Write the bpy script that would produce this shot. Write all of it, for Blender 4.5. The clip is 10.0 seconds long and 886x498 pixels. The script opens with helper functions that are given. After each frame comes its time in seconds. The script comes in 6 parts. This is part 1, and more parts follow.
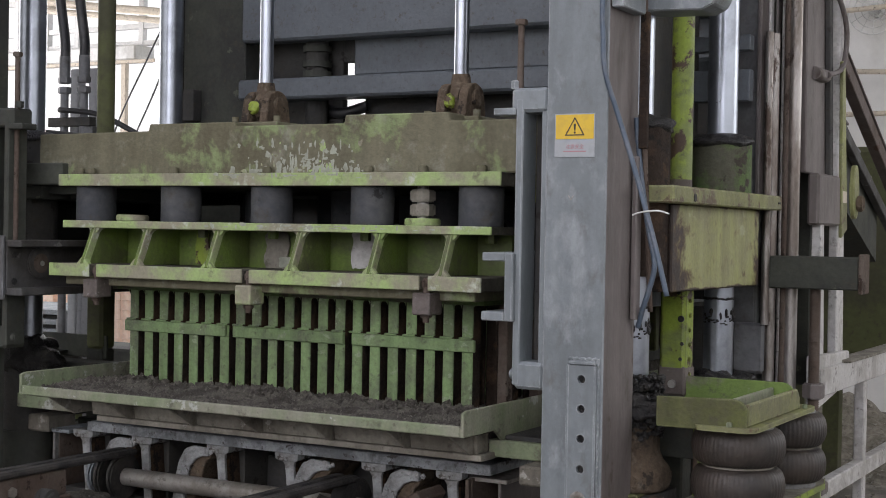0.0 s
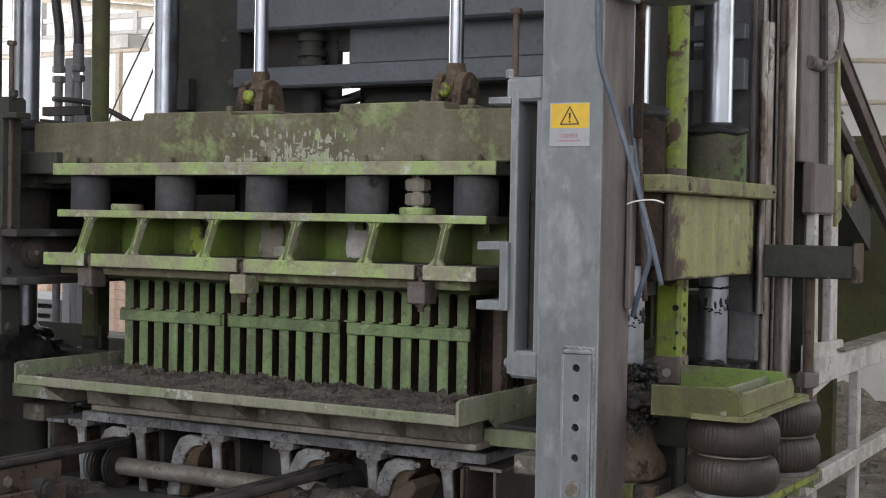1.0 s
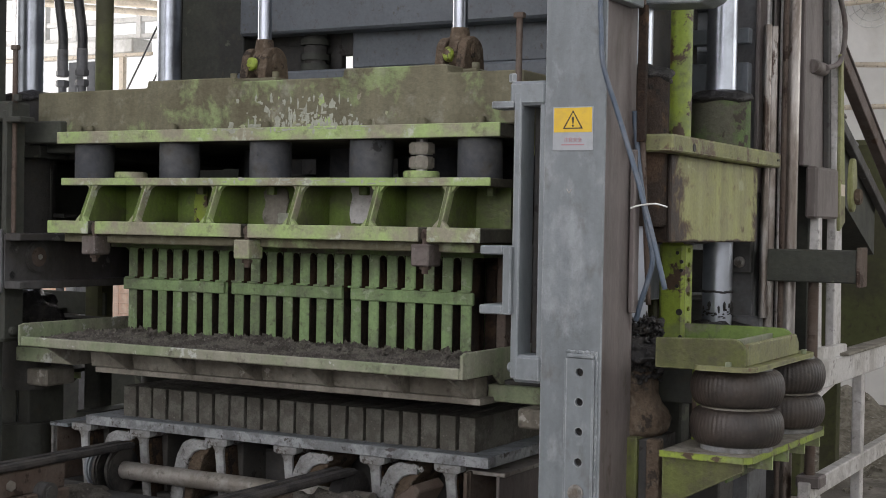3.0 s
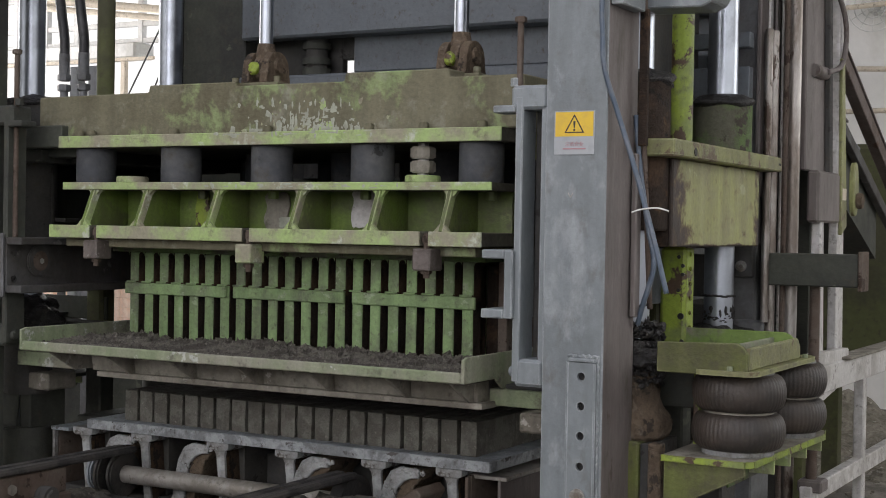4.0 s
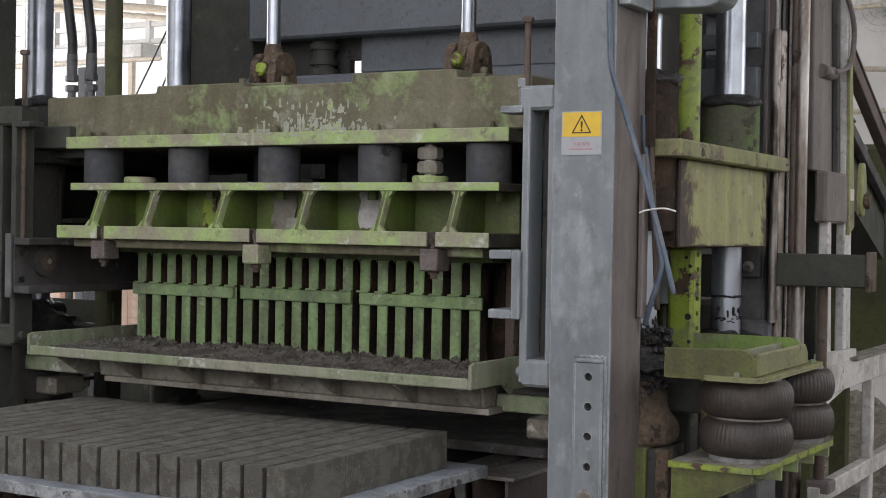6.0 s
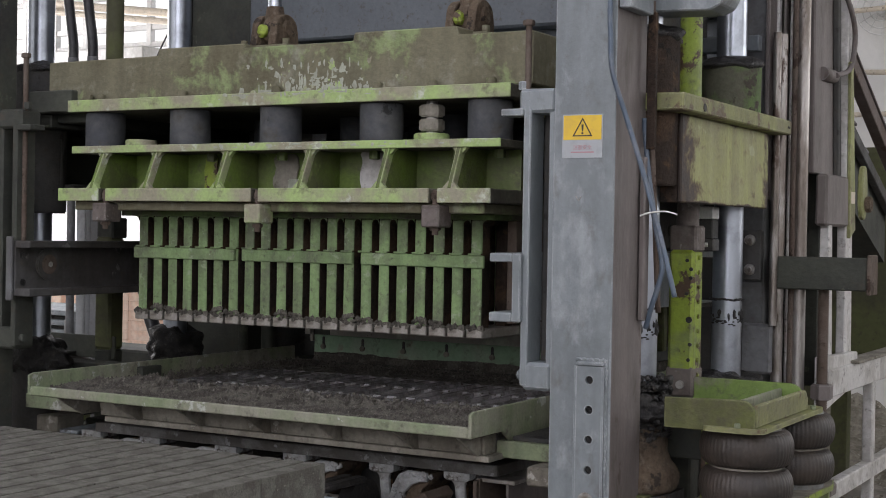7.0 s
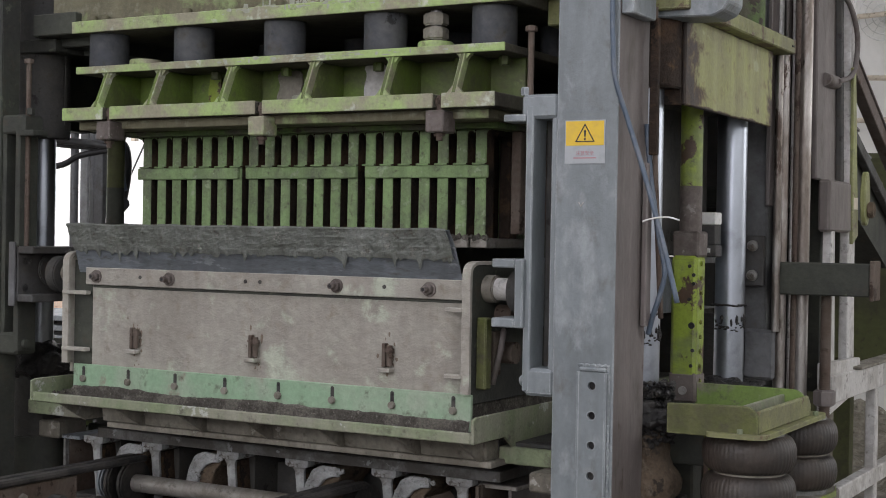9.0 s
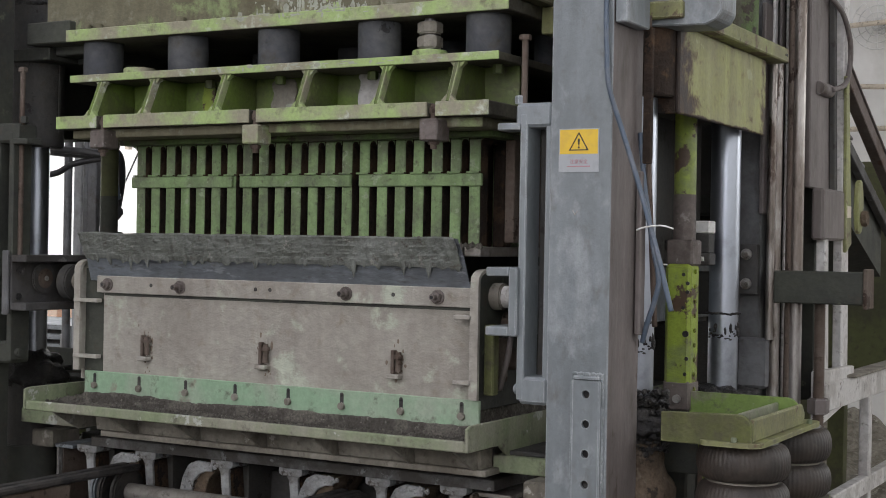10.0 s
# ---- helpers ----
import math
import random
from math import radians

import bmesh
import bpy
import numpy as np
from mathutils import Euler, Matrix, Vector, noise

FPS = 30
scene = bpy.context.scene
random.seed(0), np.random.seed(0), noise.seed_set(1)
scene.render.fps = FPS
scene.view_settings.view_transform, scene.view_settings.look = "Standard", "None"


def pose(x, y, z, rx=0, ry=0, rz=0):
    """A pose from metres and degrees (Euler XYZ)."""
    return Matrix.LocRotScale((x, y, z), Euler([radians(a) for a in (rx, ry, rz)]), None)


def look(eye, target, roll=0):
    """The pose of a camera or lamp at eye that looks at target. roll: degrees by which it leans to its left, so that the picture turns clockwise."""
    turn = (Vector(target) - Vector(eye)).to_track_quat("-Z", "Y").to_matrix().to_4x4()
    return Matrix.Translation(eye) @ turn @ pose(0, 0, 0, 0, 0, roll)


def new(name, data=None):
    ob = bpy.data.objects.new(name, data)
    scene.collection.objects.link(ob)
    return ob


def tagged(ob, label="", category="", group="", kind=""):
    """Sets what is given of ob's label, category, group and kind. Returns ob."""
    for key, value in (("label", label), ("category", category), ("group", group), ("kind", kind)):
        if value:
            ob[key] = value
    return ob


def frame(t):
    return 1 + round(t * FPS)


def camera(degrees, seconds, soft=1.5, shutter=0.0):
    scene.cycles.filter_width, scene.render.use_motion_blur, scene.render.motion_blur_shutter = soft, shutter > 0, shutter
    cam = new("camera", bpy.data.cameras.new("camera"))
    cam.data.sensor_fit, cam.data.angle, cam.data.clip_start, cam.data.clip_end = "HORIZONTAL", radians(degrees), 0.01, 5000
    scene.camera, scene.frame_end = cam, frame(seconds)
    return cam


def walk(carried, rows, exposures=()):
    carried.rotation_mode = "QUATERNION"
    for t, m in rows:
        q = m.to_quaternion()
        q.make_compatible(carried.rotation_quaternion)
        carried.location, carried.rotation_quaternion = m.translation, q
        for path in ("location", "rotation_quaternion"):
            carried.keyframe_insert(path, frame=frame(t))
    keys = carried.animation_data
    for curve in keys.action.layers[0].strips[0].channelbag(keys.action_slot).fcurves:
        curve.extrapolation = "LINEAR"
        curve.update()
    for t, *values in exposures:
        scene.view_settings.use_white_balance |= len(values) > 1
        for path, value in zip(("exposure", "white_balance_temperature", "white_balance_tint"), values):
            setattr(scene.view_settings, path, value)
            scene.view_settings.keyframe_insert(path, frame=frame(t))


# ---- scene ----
# one lens for the whole clip; the hand holding it turns a little, the eye stays where it is
cam = camera(34.87, 10.0, soft=0.95)
EYE = (3.156, -3.508, 1.5)


def aim(yaw, pitch, roll):
    """The camera's pose from its turn to the left, its tilt and its roll, in degrees."""
    return pose(*EYE) @ pose(0, 0, 0, 0, 0, yaw) @ pose(0, 0, 0, 90 + pitch, 0, 0) @ pose(0, 0, 0, 0, 0, roll)


walk(cam, [
    (0, aim(29.387, -0.733, 1.014)),
    (0.5, aim(29.250, -1.091, 1.008)),
    (1, aim(29.172, -1.170, 0.998)),
    (1.5, aim(29.142, -1.150, 0.997)),
    (2, aim(29.243, -1.051, 0.998)),
    (2.5, aim(29.277, -1.063, 0.998)),
    (4, aim(29.369, -0.838, 0.993)),
    (4.5, aim(29.362, -0.847, 0.998)),
    (5, aim(29.483, -0.873, 1.001)),
    (5.5, aim(29.601, -0.868, 1.001)),
    (7, aim(29.698, -0.705, 0.998)),
    (7.5, aim(29.642, -0.632, 1.005)),
    (8, aim(29.698, -0.536, 1.008)),
    (8.5, aim(29.775, -0.475, 1.008)),
    (9, aim(29.801, -0.476, 1.011)),
    (9.5, aim(29.718, -0.440, 1.010)),
    (10, aim(29.565, -0.130, 1.004)),
], exposures=[(0, 0, 6350, 13), (1.5, 0, 6500, 11), (5.5, 0, 6500, 11), (7, 0, 6380, 13), (10, 0, 6420, 11)])

# ---- light: large hall with back windows; lamps added in unseen front, roof, side openings ----
world = bpy.data.worlds.new("sky")
scene.world = world
world.use_nodes = True
wn = world.node_tree
sky = wn.nodes.new("ShaderNodeTexSky")
sky.sky_type = "NISHITA"
sky.sun_disc = False
sky.sun_elevation, sky.sun_rotation = radians(40), radians(200)
wn.nodes["Background"].inputs[1].default_value = 0.15
wn.links.new(sky.outputs[0], wn.nodes["Background"].inputs[0])


def lamp_area(name, eye, target, sx, sy, watts, color=(1, 1, 1)):
    data = bpy.data.lights.new(name, "AREA")
    data.shape, data.size, data.size_y, data.energy, data.color = "RECTANGLE", sx, sy, watts, color
    ob = new(name, data)
    ob.matrix_world = look(eye, target)
    return ob


# fill lamps added in unseen openings; only the last stands in a visible window
lamp_area("unseen_front_fill", (1.9, -8.95, 4.0), (1.5, 0, 1.6), 9.6, 3.8, 275, (0.965, 0.94, 1.0))
lamp_area("unseen_roof_fill", (2.4, -3.2, 6.8), (2.4, -3.2, 0), 6.4, 2.4, 140, (0.955, 0.935, 1.0))
lamp_area("unseen_side_fill", (6.95, -3.3, 3.2), (0, -2.6, 1.6), 10.0, 2.5, 30, (0.97, 0.985, 1.0))
lamp_area("unseen_far_side_fill", (-11.97, 4.6, 3.1), (0, 5.0, 1.5), 7.0, 2.6, 480, (1.0, 0.97, 0.95))
lamp_area("unseen_rear_side_fill", (6.95, 5.6, 3.2), (0, 5.6, 0.6), 5.0, 2.5, 105, (1.0, 0.985, 0.96))
lamp_area("daylight_back_windows", (-6.75, 8.97, 2.4), (-6.0, 0, 1.2), 8.2, 2.9, 240, (1.0, 0.99, 0.97))
scene.view_settings.exposure = 0.0


# ---- materials ----
def material(name, base, rough=0.6, metal=0.0, second=None, amount=0.5, scale=3.0, chips=None, chip_at=0.62, chip_scale=14.0,
             grain=60.0, bump=0.15, vary=0.12, stretch=(1, 1, 1), each=0.0, edge=0.03, dirt=(0.075, 0.065, 0.05), streak=0.0, soft=0.1, wear=None, border=None):
    """A worn surface: base colour, large stains of a second one, chips of a third, fine grain and relief."""
    m = bpy.data.materials.new(name)
    m.use_nodes = True
    t = m.node_tree
    n, l = t.nodes, t.links
    bsdf = n["Principled BSDF"]
    coord = n.new("ShaderNodeTexCoord")
    mapping = n.new("ShaderNodeMapping")
    mapping.inputs["Scale"].default_value = stretch
    l.new(coord.outputs["Object"], mapping.inputs[0])
    vec = mapping.outputs[0]
    info = n.new("ShaderNodeObjectInfo")
    shift = n.new("ShaderNodeVectorMath")
    shift.operation = "MULTIPLY_ADD"
    shift.inputs[1].default_value = (9.1, 5.7, 7.3) if each else (0, 0, 0)
    l.new(info.outputs["Random"], shift.inputs[0])
    l.new(vec, shift.inputs[2])
    vec = shift.outputs[0]

    def tex(sc, detail=5.0, dist=0.0):
        x = n.new("ShaderNodeTexNoise")
        x.inputs["Scale"].default_value, x.inputs["Detail"].default_value = sc, detail
        x.inputs["Distortion"].default_value = dist
        x.inputs["Roughness"].default_value = 0.66
        l.new(vec, x.inputs["Vector"])
        return x.outputs["Fac"]

    def ramp(src, a, b):
        r = n.new("ShaderNodeMapRange")
        r.inputs["From Min"].default_value, r.inputs["From Max"].default_value = a, b
        l.new(src, r.inputs["Value"])
        return r.outputs["Result"]

    def mix(fac, a, b):
        x = n.new("ShaderNodeMix")
        x.data_type = "RGBA"
        for k, v in ((6, a), (7, b)):
            if isinstance(v, tuple):
                x.inputs[k].default_value = (*v, 1)
            else:
                l.new(v, x.inputs[k])
        l.new(fac, x.inputs[0])
        return x.outputs[2]

    col = base
    if second:
        col = mix(ramp(tex(scale, 9.0, 0.25), 0.75 - amount * 0.5 - soft / 2, 0.75 - amount * 0.5 + soft / 2), base, second)
    if chips:
        col = mix(ramp(tex(chip_scale, 10.0, 0.15), chip_at, chip_at + edge), col, chips)
    if dirt:
        col = mix(ramp(tex(chip_scale * 2.3, 10.0, 0.1), 0.56, 0.74), col, dirt)
    def calc(op, a, b):
        x = n.new("ShaderNodeMath")
        x.operation = op
        for k, v in enumerate((a, b)):
            if isinstance(v, float):
                x.inputs[k].default_value = v
            else:
                l.new(v, x.inputs[k])
        return x.outputs[0]
    if border:  # rust that eats in from the edges of a plate lying in y and z
        sep = n.new("ShaderNodeSeparateXYZ")
        l.new(coord.outputs["Generated"], sep.inputs[0])
        near = None
        for axis, size in (("Y", border[1]), ("Z", border[2])):
            q = calc("DIVIDE", calc("MINIMUM", sep.outputs[axis], calc("SUBTRACT", 1.0, sep.outputs[axis])), size)
            near = q if near is None else calc("MINIMUM", near, q)
        f = calc("ADD", calc("MULTIPLY", near, 0.16), calc("MULTIPLY", tex(7.0, 10.0, 0.4), 1.0))
        col = mix(ramp(f, 0.66, 0.56), col, border[0])
        col = mix(ramp(f, 0.58, 0.50), col, (0.03, 0.02, 0.015))
    if wear:  # paint rubbed off along the edges
        bv = n.new("ShaderNodeBevel")
        bv.samples = 4
        bv.inputs["Radius"].default_value = wear[1]
        geo = n.new("ShaderNodeNewGeometry")
        dot = n.new("ShaderNodeVectorMath")
        dot.operation = "DOT_PRODUCT"
        l.new(bv.outputs[0], dot.inputs[0])
        l.new(geo.outputs["Normal"], dot.inputs[1])
        e = calc("MULTIPLY", ramp(dot.outputs["Value"], 0.995, 0.90), ramp(tex(16.0, 8.0, 0.2), 0.40, 0.56))
        col = mix(calc("MULTIPLY", e, wear[2]), col, wear[0])
    g = ramp(tex(grain, 6.0), 0.3, 0.7)
    hsv = n.new("ShaderNodeHueSaturation")
    val = n.new("ShaderNodeMath")
    val.operation = "MULTIPLY_ADD"
    val.inputs[1].default_value, val.inputs[2].default_value = vary * 2, 1 - vary
    l.new(g, val.inputs[0])
    value = val.outputs[0]
    if streak:
        sm = n.new("ShaderNodeMapping")
        sm.inputs["Scale"].default_value = (26, 26, 1.6)
        l.new(vec, sm.inputs[0])
        sn = n.new("ShaderNodeTexNoise")
        sn.inputs["Scale"].default_value, sn.inputs["Detail"].default_value = 1.0, 6.0
        l.new(sm.outputs[0], sn.inputs["Vector"])
        sv = n.new("ShaderNodeMath")
        sv.operation = "MULTIPLY_ADD"
        sv.inputs[1].default_value, sv.inputs[2].default_value = streak * 2, 1 - streak
        l.new(ramp(sn.outputs["Fac"], 0.3, 0.7), sv.inputs[0])
        pr = n.new("ShaderNodeMath")
        pr.operation = "MULTIPLY"
        l.new(value, pr.inputs[0])
        l.new(sv.outputs[0], pr.inputs[1])
        value = pr.outputs[0]
    if each:
        e = n.new("ShaderNodeMath")
        e.operation = "MULTIPLY_ADD"
        e.inputs[1].default_value = each
        l.new(info.outputs["Random"], e.inputs[0])
        l.new(value, e.inputs[2])
        value = e.outputs[0]
    l.new(value, hsv.inputs["Value"])
    if isinstance(col, tuple):
        hsv.inputs["Color"].default_value = (*col, 1)
    else:
        l.new(col, hsv.inputs["Color"])
    l.new(hsv.outputs[0], bsdf.inputs["Base Color"])
    bsdf.inputs["Metallic"].default_value = metal
    if rough > 0.64:  # dusty and crusted surfaces hardly shine
        bsdf.inputs["Specular IOR Level"].default_value = 0.25
    rr = n.new("ShaderNodeMapRange")
    rr.inputs["To Min"].default_value, rr.inputs["To Max"].default_value = max(rough - 0.12, 0.03), min(rough + 0.12, 1)
    l.new(tex(scale * 4, 5.0), rr.inputs["Value"])
    l.new(rr.outputs[0], bsdf.inputs["Roughness"])
    if bump:
        bp = n.new("ShaderNodeBump")
        bp.inputs["Strength"].default_value, bp.inputs["Distance"].default_value = bump, 0.006
        l.new(g, bp.inputs["Height"])
        l.new(bp.outputs[0], bsdf.inputs["Normal"])
    return m


DUST = (0.20, 0.185, 0.145)
M = {}
M["green"] = material("lime_green_paint", (0.15, 0.225, 0.05), 0.55, 0, DUST, 0.40, 4.0, (0.26, 0.31, 0.17), 0.60, 9.0, 90, 0.2, 0.15, streak=0.12)
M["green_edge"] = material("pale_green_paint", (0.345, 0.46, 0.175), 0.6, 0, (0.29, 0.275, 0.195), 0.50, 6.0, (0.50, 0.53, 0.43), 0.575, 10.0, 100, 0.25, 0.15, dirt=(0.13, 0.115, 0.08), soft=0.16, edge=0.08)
M["rim"] = material("worn_pale_rim", (0.225, 0.265, 0.16), 0.7, 0, (0.28, 0.275, 0.215), 0.5, 5.0, (0.43, 0.44, 0.39), 0.60, 12.0, 100, 0.25, 0.15, dirt=(0.11, 0.10, 0.08), soft=0.2, streak=0.14)
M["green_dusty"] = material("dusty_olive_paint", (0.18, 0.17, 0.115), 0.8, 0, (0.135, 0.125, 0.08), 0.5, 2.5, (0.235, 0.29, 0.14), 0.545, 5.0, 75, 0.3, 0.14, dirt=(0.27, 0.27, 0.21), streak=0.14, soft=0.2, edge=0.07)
M["green_bright"] = material("bright_green_paint", (0.25, 0.33, 0.04), 0.5, 0, (0.19, 0.235, 0.07), 0.45, 5.0, (0.075, 0.045, 0.028), 0.545, 9.0, 80, 0.2, 0.14, streak=0.12, wear=((0.10, 0.065, 0.04), 0.006, 0.8))
M["green_yellow"] = material("yellow_green_paint", (0.24, 0.255, 0.09), 0.6, 0, (0.17, 0.165, 0.085), 0.5, 4.5, (0.12, 0.085, 0.05), 0.585, 7.0, 80, 0.25, 0.14, streak=0.15, soft=0.2, wear=((0.40, 0.42, 0.24), 0.006, 0.8))
M["plate_dusty"] = material("dusty_plate_with_shade", (0.125, 0.12, 0.09), 0.85, 0, (0.08, 0.075, 0.06), 0.5, 4.0, (0.13, 0.155, 0.07), 0.62, 9.0, 75, 0.35, 0.18)
M["gusset"] = material("worn_lime_paint", (0.13, 0.195, 0.035), 0.5, 0, (0.095, 0.105, 0.045), 0.5, 5.0, (0.20, 0.25, 0.09), 0.61, 7.0, 80, 0.25, 0.15, streak=0.16, soft=0.25, edge=0.08)
M["yoke"] = material("rust_edged_yellow_green_paint", (0.335, 0.35, 0.125), 0.6, 0, (0.27, 0.265, 0.14), 0.5, 3.5, (0.38, 0.39, 0.22), 0.60, 9.0, 80, 0.25, 0.12, dirt=(0.17, 0.12, 0.06), streak=0.16, soft=0.25, border=((0.085, 0.05, 0.024), 0.14, 0.028))
M["conveyor_brown"] = material("brown_grey_channel", (0.15, 0.125, 0.115), 0.7, 0, (0.10, 0.075, 0.062), 0.5, 3.0, (0.09, 0.055, 0.04), 0.60, 7.0, 60, 0.2, 0.12, soft=0.2)
M["worn_pipe"] = material("rubbed_steel_pipe", (0.36, 0.34, 0.32), 0.38, 0.7, (0.17, 0.145, 0.125), 0.5, 5.0, (0.07, 0.05, 0.04), 0.58, 9.0, 70, 0.15, 0.15, (1, 1, 0.3), streak=0.2)
M["splash"] = material("dried_pale_splash", (0.40, 0.42, 0.345), 0.85, 0, (0.30, 0.31, 0.25), 0.5, 20.0, None, grain=60, bump=0.2, dirt=None, soft=0.3)
M["rust_stain"] = material("weeping_rust", (0.24, 0.20, 0.16), 0.9, 0, (0.13, 0.095, 0.07), 0.5, 30.0, None, grain=60, bump=0.1, dirt=None, soft=0.3)
M["ear"] = material("dusty_moss_paint", (0.115, 0.13, 0.04), 0.65, 0, (0.085, 0.082, 0.045), 0.5, 5.0, (0.19, 0.20, 0.09), 0.61, 10.0, 90, 0.25, 0.15, streak=0.16, soft=0.2, wear=((0.22, 0.23, 0.12), 0.006, 0.8))
M["green_dark"] = material("shaded_green_paint", (0.095, 0.145, 0.05), 0.65, 0, (0.085, 0.085, 0.06), 0.5, 6.0, (0.05, 0.04, 0.03), 0.60, 10.0, 80, 0.3, 0.2, streak=0.15)
M["finger"] = material("grimy_green_paint", (0.195, 0.285, 0.125), 0.6, 0, (0.125, 0.145, 0.09), 0.40, 9.0, (0.25, 0.31, 0.19), 0.60, 22.0, 110, 0.3, 0.2, each=0.16, streak=0.22, soft=0.2)
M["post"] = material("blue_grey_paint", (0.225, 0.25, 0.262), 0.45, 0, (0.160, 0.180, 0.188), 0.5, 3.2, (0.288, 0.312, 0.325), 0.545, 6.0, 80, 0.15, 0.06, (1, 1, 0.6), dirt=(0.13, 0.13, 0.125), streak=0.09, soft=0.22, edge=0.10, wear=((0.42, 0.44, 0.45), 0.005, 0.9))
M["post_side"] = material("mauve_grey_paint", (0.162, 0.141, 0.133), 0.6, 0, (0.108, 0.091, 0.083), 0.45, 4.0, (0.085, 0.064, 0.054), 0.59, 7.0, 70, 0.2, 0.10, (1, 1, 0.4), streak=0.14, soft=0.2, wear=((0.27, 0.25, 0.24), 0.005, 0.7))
M["frame_grey"] = material("dark_grey_paint", (0.16, 0.165, 0.17), 0.6, 0, (0.10, 0.10, 0.10), 0.5, 2.5, (0.24, 0.24, 0.24), 0.66, 9.0, 60, 0.12)
M["frame_dark"] = material("dark_brown_grey_paint", (0.095, 0.095, 0.094), 0.7, 0, (0.058, 0.054, 0.05), 0.55, 4.0, (0.15, 0.145, 0.14), 0.62, 9.0, 60, 0.2, streak=0.15, soft=0.2)
M["beam_blue"] = material("slate_blue_paint", (0.15, 0.17, 0.188), 0.5, 0, (0.085, 0.094, 0.104), 0.5, 1.2, (0.045, 0.045, 0.045), 0.665, 22.0, 60, 0.12, soft=0.35)
M["dark"] = material("black_grimy_steel_and_shade", (0.055, 0.055, 0.054), 0.7, 0, (0.078, 0.075, 0.068), 0.5, 5.0, (0.035, 0.032, 0.03), 0.6, 12.0, grain=70, bump=0.3, soft=0.2)
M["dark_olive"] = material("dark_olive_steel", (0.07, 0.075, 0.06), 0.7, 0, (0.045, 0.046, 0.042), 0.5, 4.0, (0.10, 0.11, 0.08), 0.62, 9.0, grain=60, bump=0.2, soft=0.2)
M["steel"] = material("bare_worn_steel", (0.42, 0.41, 0.39), 0.4, 0.75, (0.22, 0.19, 0.16), 0.45, 8.0, None, grain=90, bump=0.15)
M["rust"] = material("rusty_steel", (0.108, 0.080, 0.064), 0.8, 0.1, (0.145, 0.118, 0.098), 0.45, 9.0, (0.05, 0.034, 0.026), 0.58, 15.0, 70, 0.35, soft=0.2)
M["chrome"] = material("hard_chrome", (0.40, 0.43, 0.48), 0.33, 0.97, (0.30, 0.32, 0.355), 0.4, 4.0, None, grain=40, bump=0.0, vary=0.04, dirt=None, streak=0.08)
M["buffer"] = material("grey_rubber", (0.066, 0.07, 0.078), 0.75, 0, (0.11, 0.112, 0.112), 0.42, 7.0, (0.03, 0.03, 0.03), 0.60, 6.0, grain=50, bump=0.1, soft=0.2)
M["rubber"] = material("black_rubber", (0.022, 0.021, 0.021), 0.55, 0, (0.06, 0.055, 0.05), 0.45, 9.0, None, grain=60, bump=0.25)
M["bag"] = material("dusty_black_rubber", (0.03, 0.026, 0.023), 0.5, 0, (0.058, 0.045, 0.036), 0.5, 7.0, None, grain=50, bump=0.2, soft=0.25)
M["flap"] = material("slate_rubber_sheet", (0.25, 0.278, 0.305), 0.6, 0, (0.175, 0.19, 0.205), 0.5, 7.0, (0.30, 0.32, 0.34), 0.58, 10.0, 70, 0.25, 0.15, (0.5, 1, 1.6), streak=0.15)
M["caked"] = material("dried_concrete_crust", (0.175, 0.185, 0.168), 0.95, 0, (0.115, 0.122, 0.106), 0.5, 8.0, (0.23, 0.23, 0.205), 0.61, 20.0, 55, 0.5, 0.16, streak=0.16, soft=0.2)
M["soil"] = material("damp_concrete_mix", (0.165, 0.152, 0.13), 0.95, 0, (0.095, 0.087, 0.075), 0.5, 14.0, (0.23, 0.215, 0.185), 0.60, 60.0, 140, 0.9, 0.35)
M["cell"] = material("mold_cell_steel", (0.27, 0.26, 0.265), 0.6, 0.2, (0.14, 0.13, 0.125), 0.5, 12.0, (0.2, 0.19, 0.185), 0.62, 40.0, 90, 0.3, 0.2)
# pale steel for the painted glints on the mold cells
M["worn_edge"] = material("pale_glint_steel", (0.50, 0.50, 0.52), 0.4, 0.4, (0.22, 0.21, 0.2), 0.5, 40.0, None, grain=90, bump=0.1, dirt=None)
M["brick"] = material("fresh_grey_concrete", (0.152, 0.148, 0.128), 0.9, 0, (0.105, 0.10, 0.085), 0.5, 16.0, (0.20, 0.19, 0.165), 0.62, 70.0, 180, 0.5, 0.18, each=0.12)
M["pallet"] = material("blue_grey_fibre_board", (0.305, 0.335, 0.36), 0.75, 0, (0.20, 0.22, 0.235), 0.5, 9.0, (0.09, 0.09, 0.09), 0.63, 30.0, 90, 0.25, 0.15, soft=0.2)
M["burnt"] = material("black_brown_rust_and_shade", (0.035, 0.025, 0.019), 0.85, 0, (0.075, 0.048, 0.031), 0.42, 7.0, (0.018, 0.015, 0.013), 0.55, 12.0, 80, 0.6, 0.25, dirt=(0.11, 0.065, 0.035), streak=0.25)
M["clamp"] = material("worn_brown_steel", (0.155, 0.132, 0.12), 0.6, 0.2, (0.11, 0.09, 0.08), 0.5, 12.0, (0.23, 0.21, 0.20), 0.6, 20.0, 80, 0.2)
M["pallet_dirty"] = material("grimy_fibre_board", (0.15, 0.148, 0.142), 0.85, 0, (0.085, 0.08, 0.072), 0.55, 7.0, (0.24, 0.245, 0.245), 0.60, 24.0, 90, 0.4)
M["pallet_edge"] = material("chipped_whitish_edge", (0.36, 0.38, 0.39), 0.8, 0, (0.21, 0.22, 0.225), 0.5, 14.0, (0.10, 0.095, 0.09), 0.575, 22.0, 90, 0.4, 0.2)
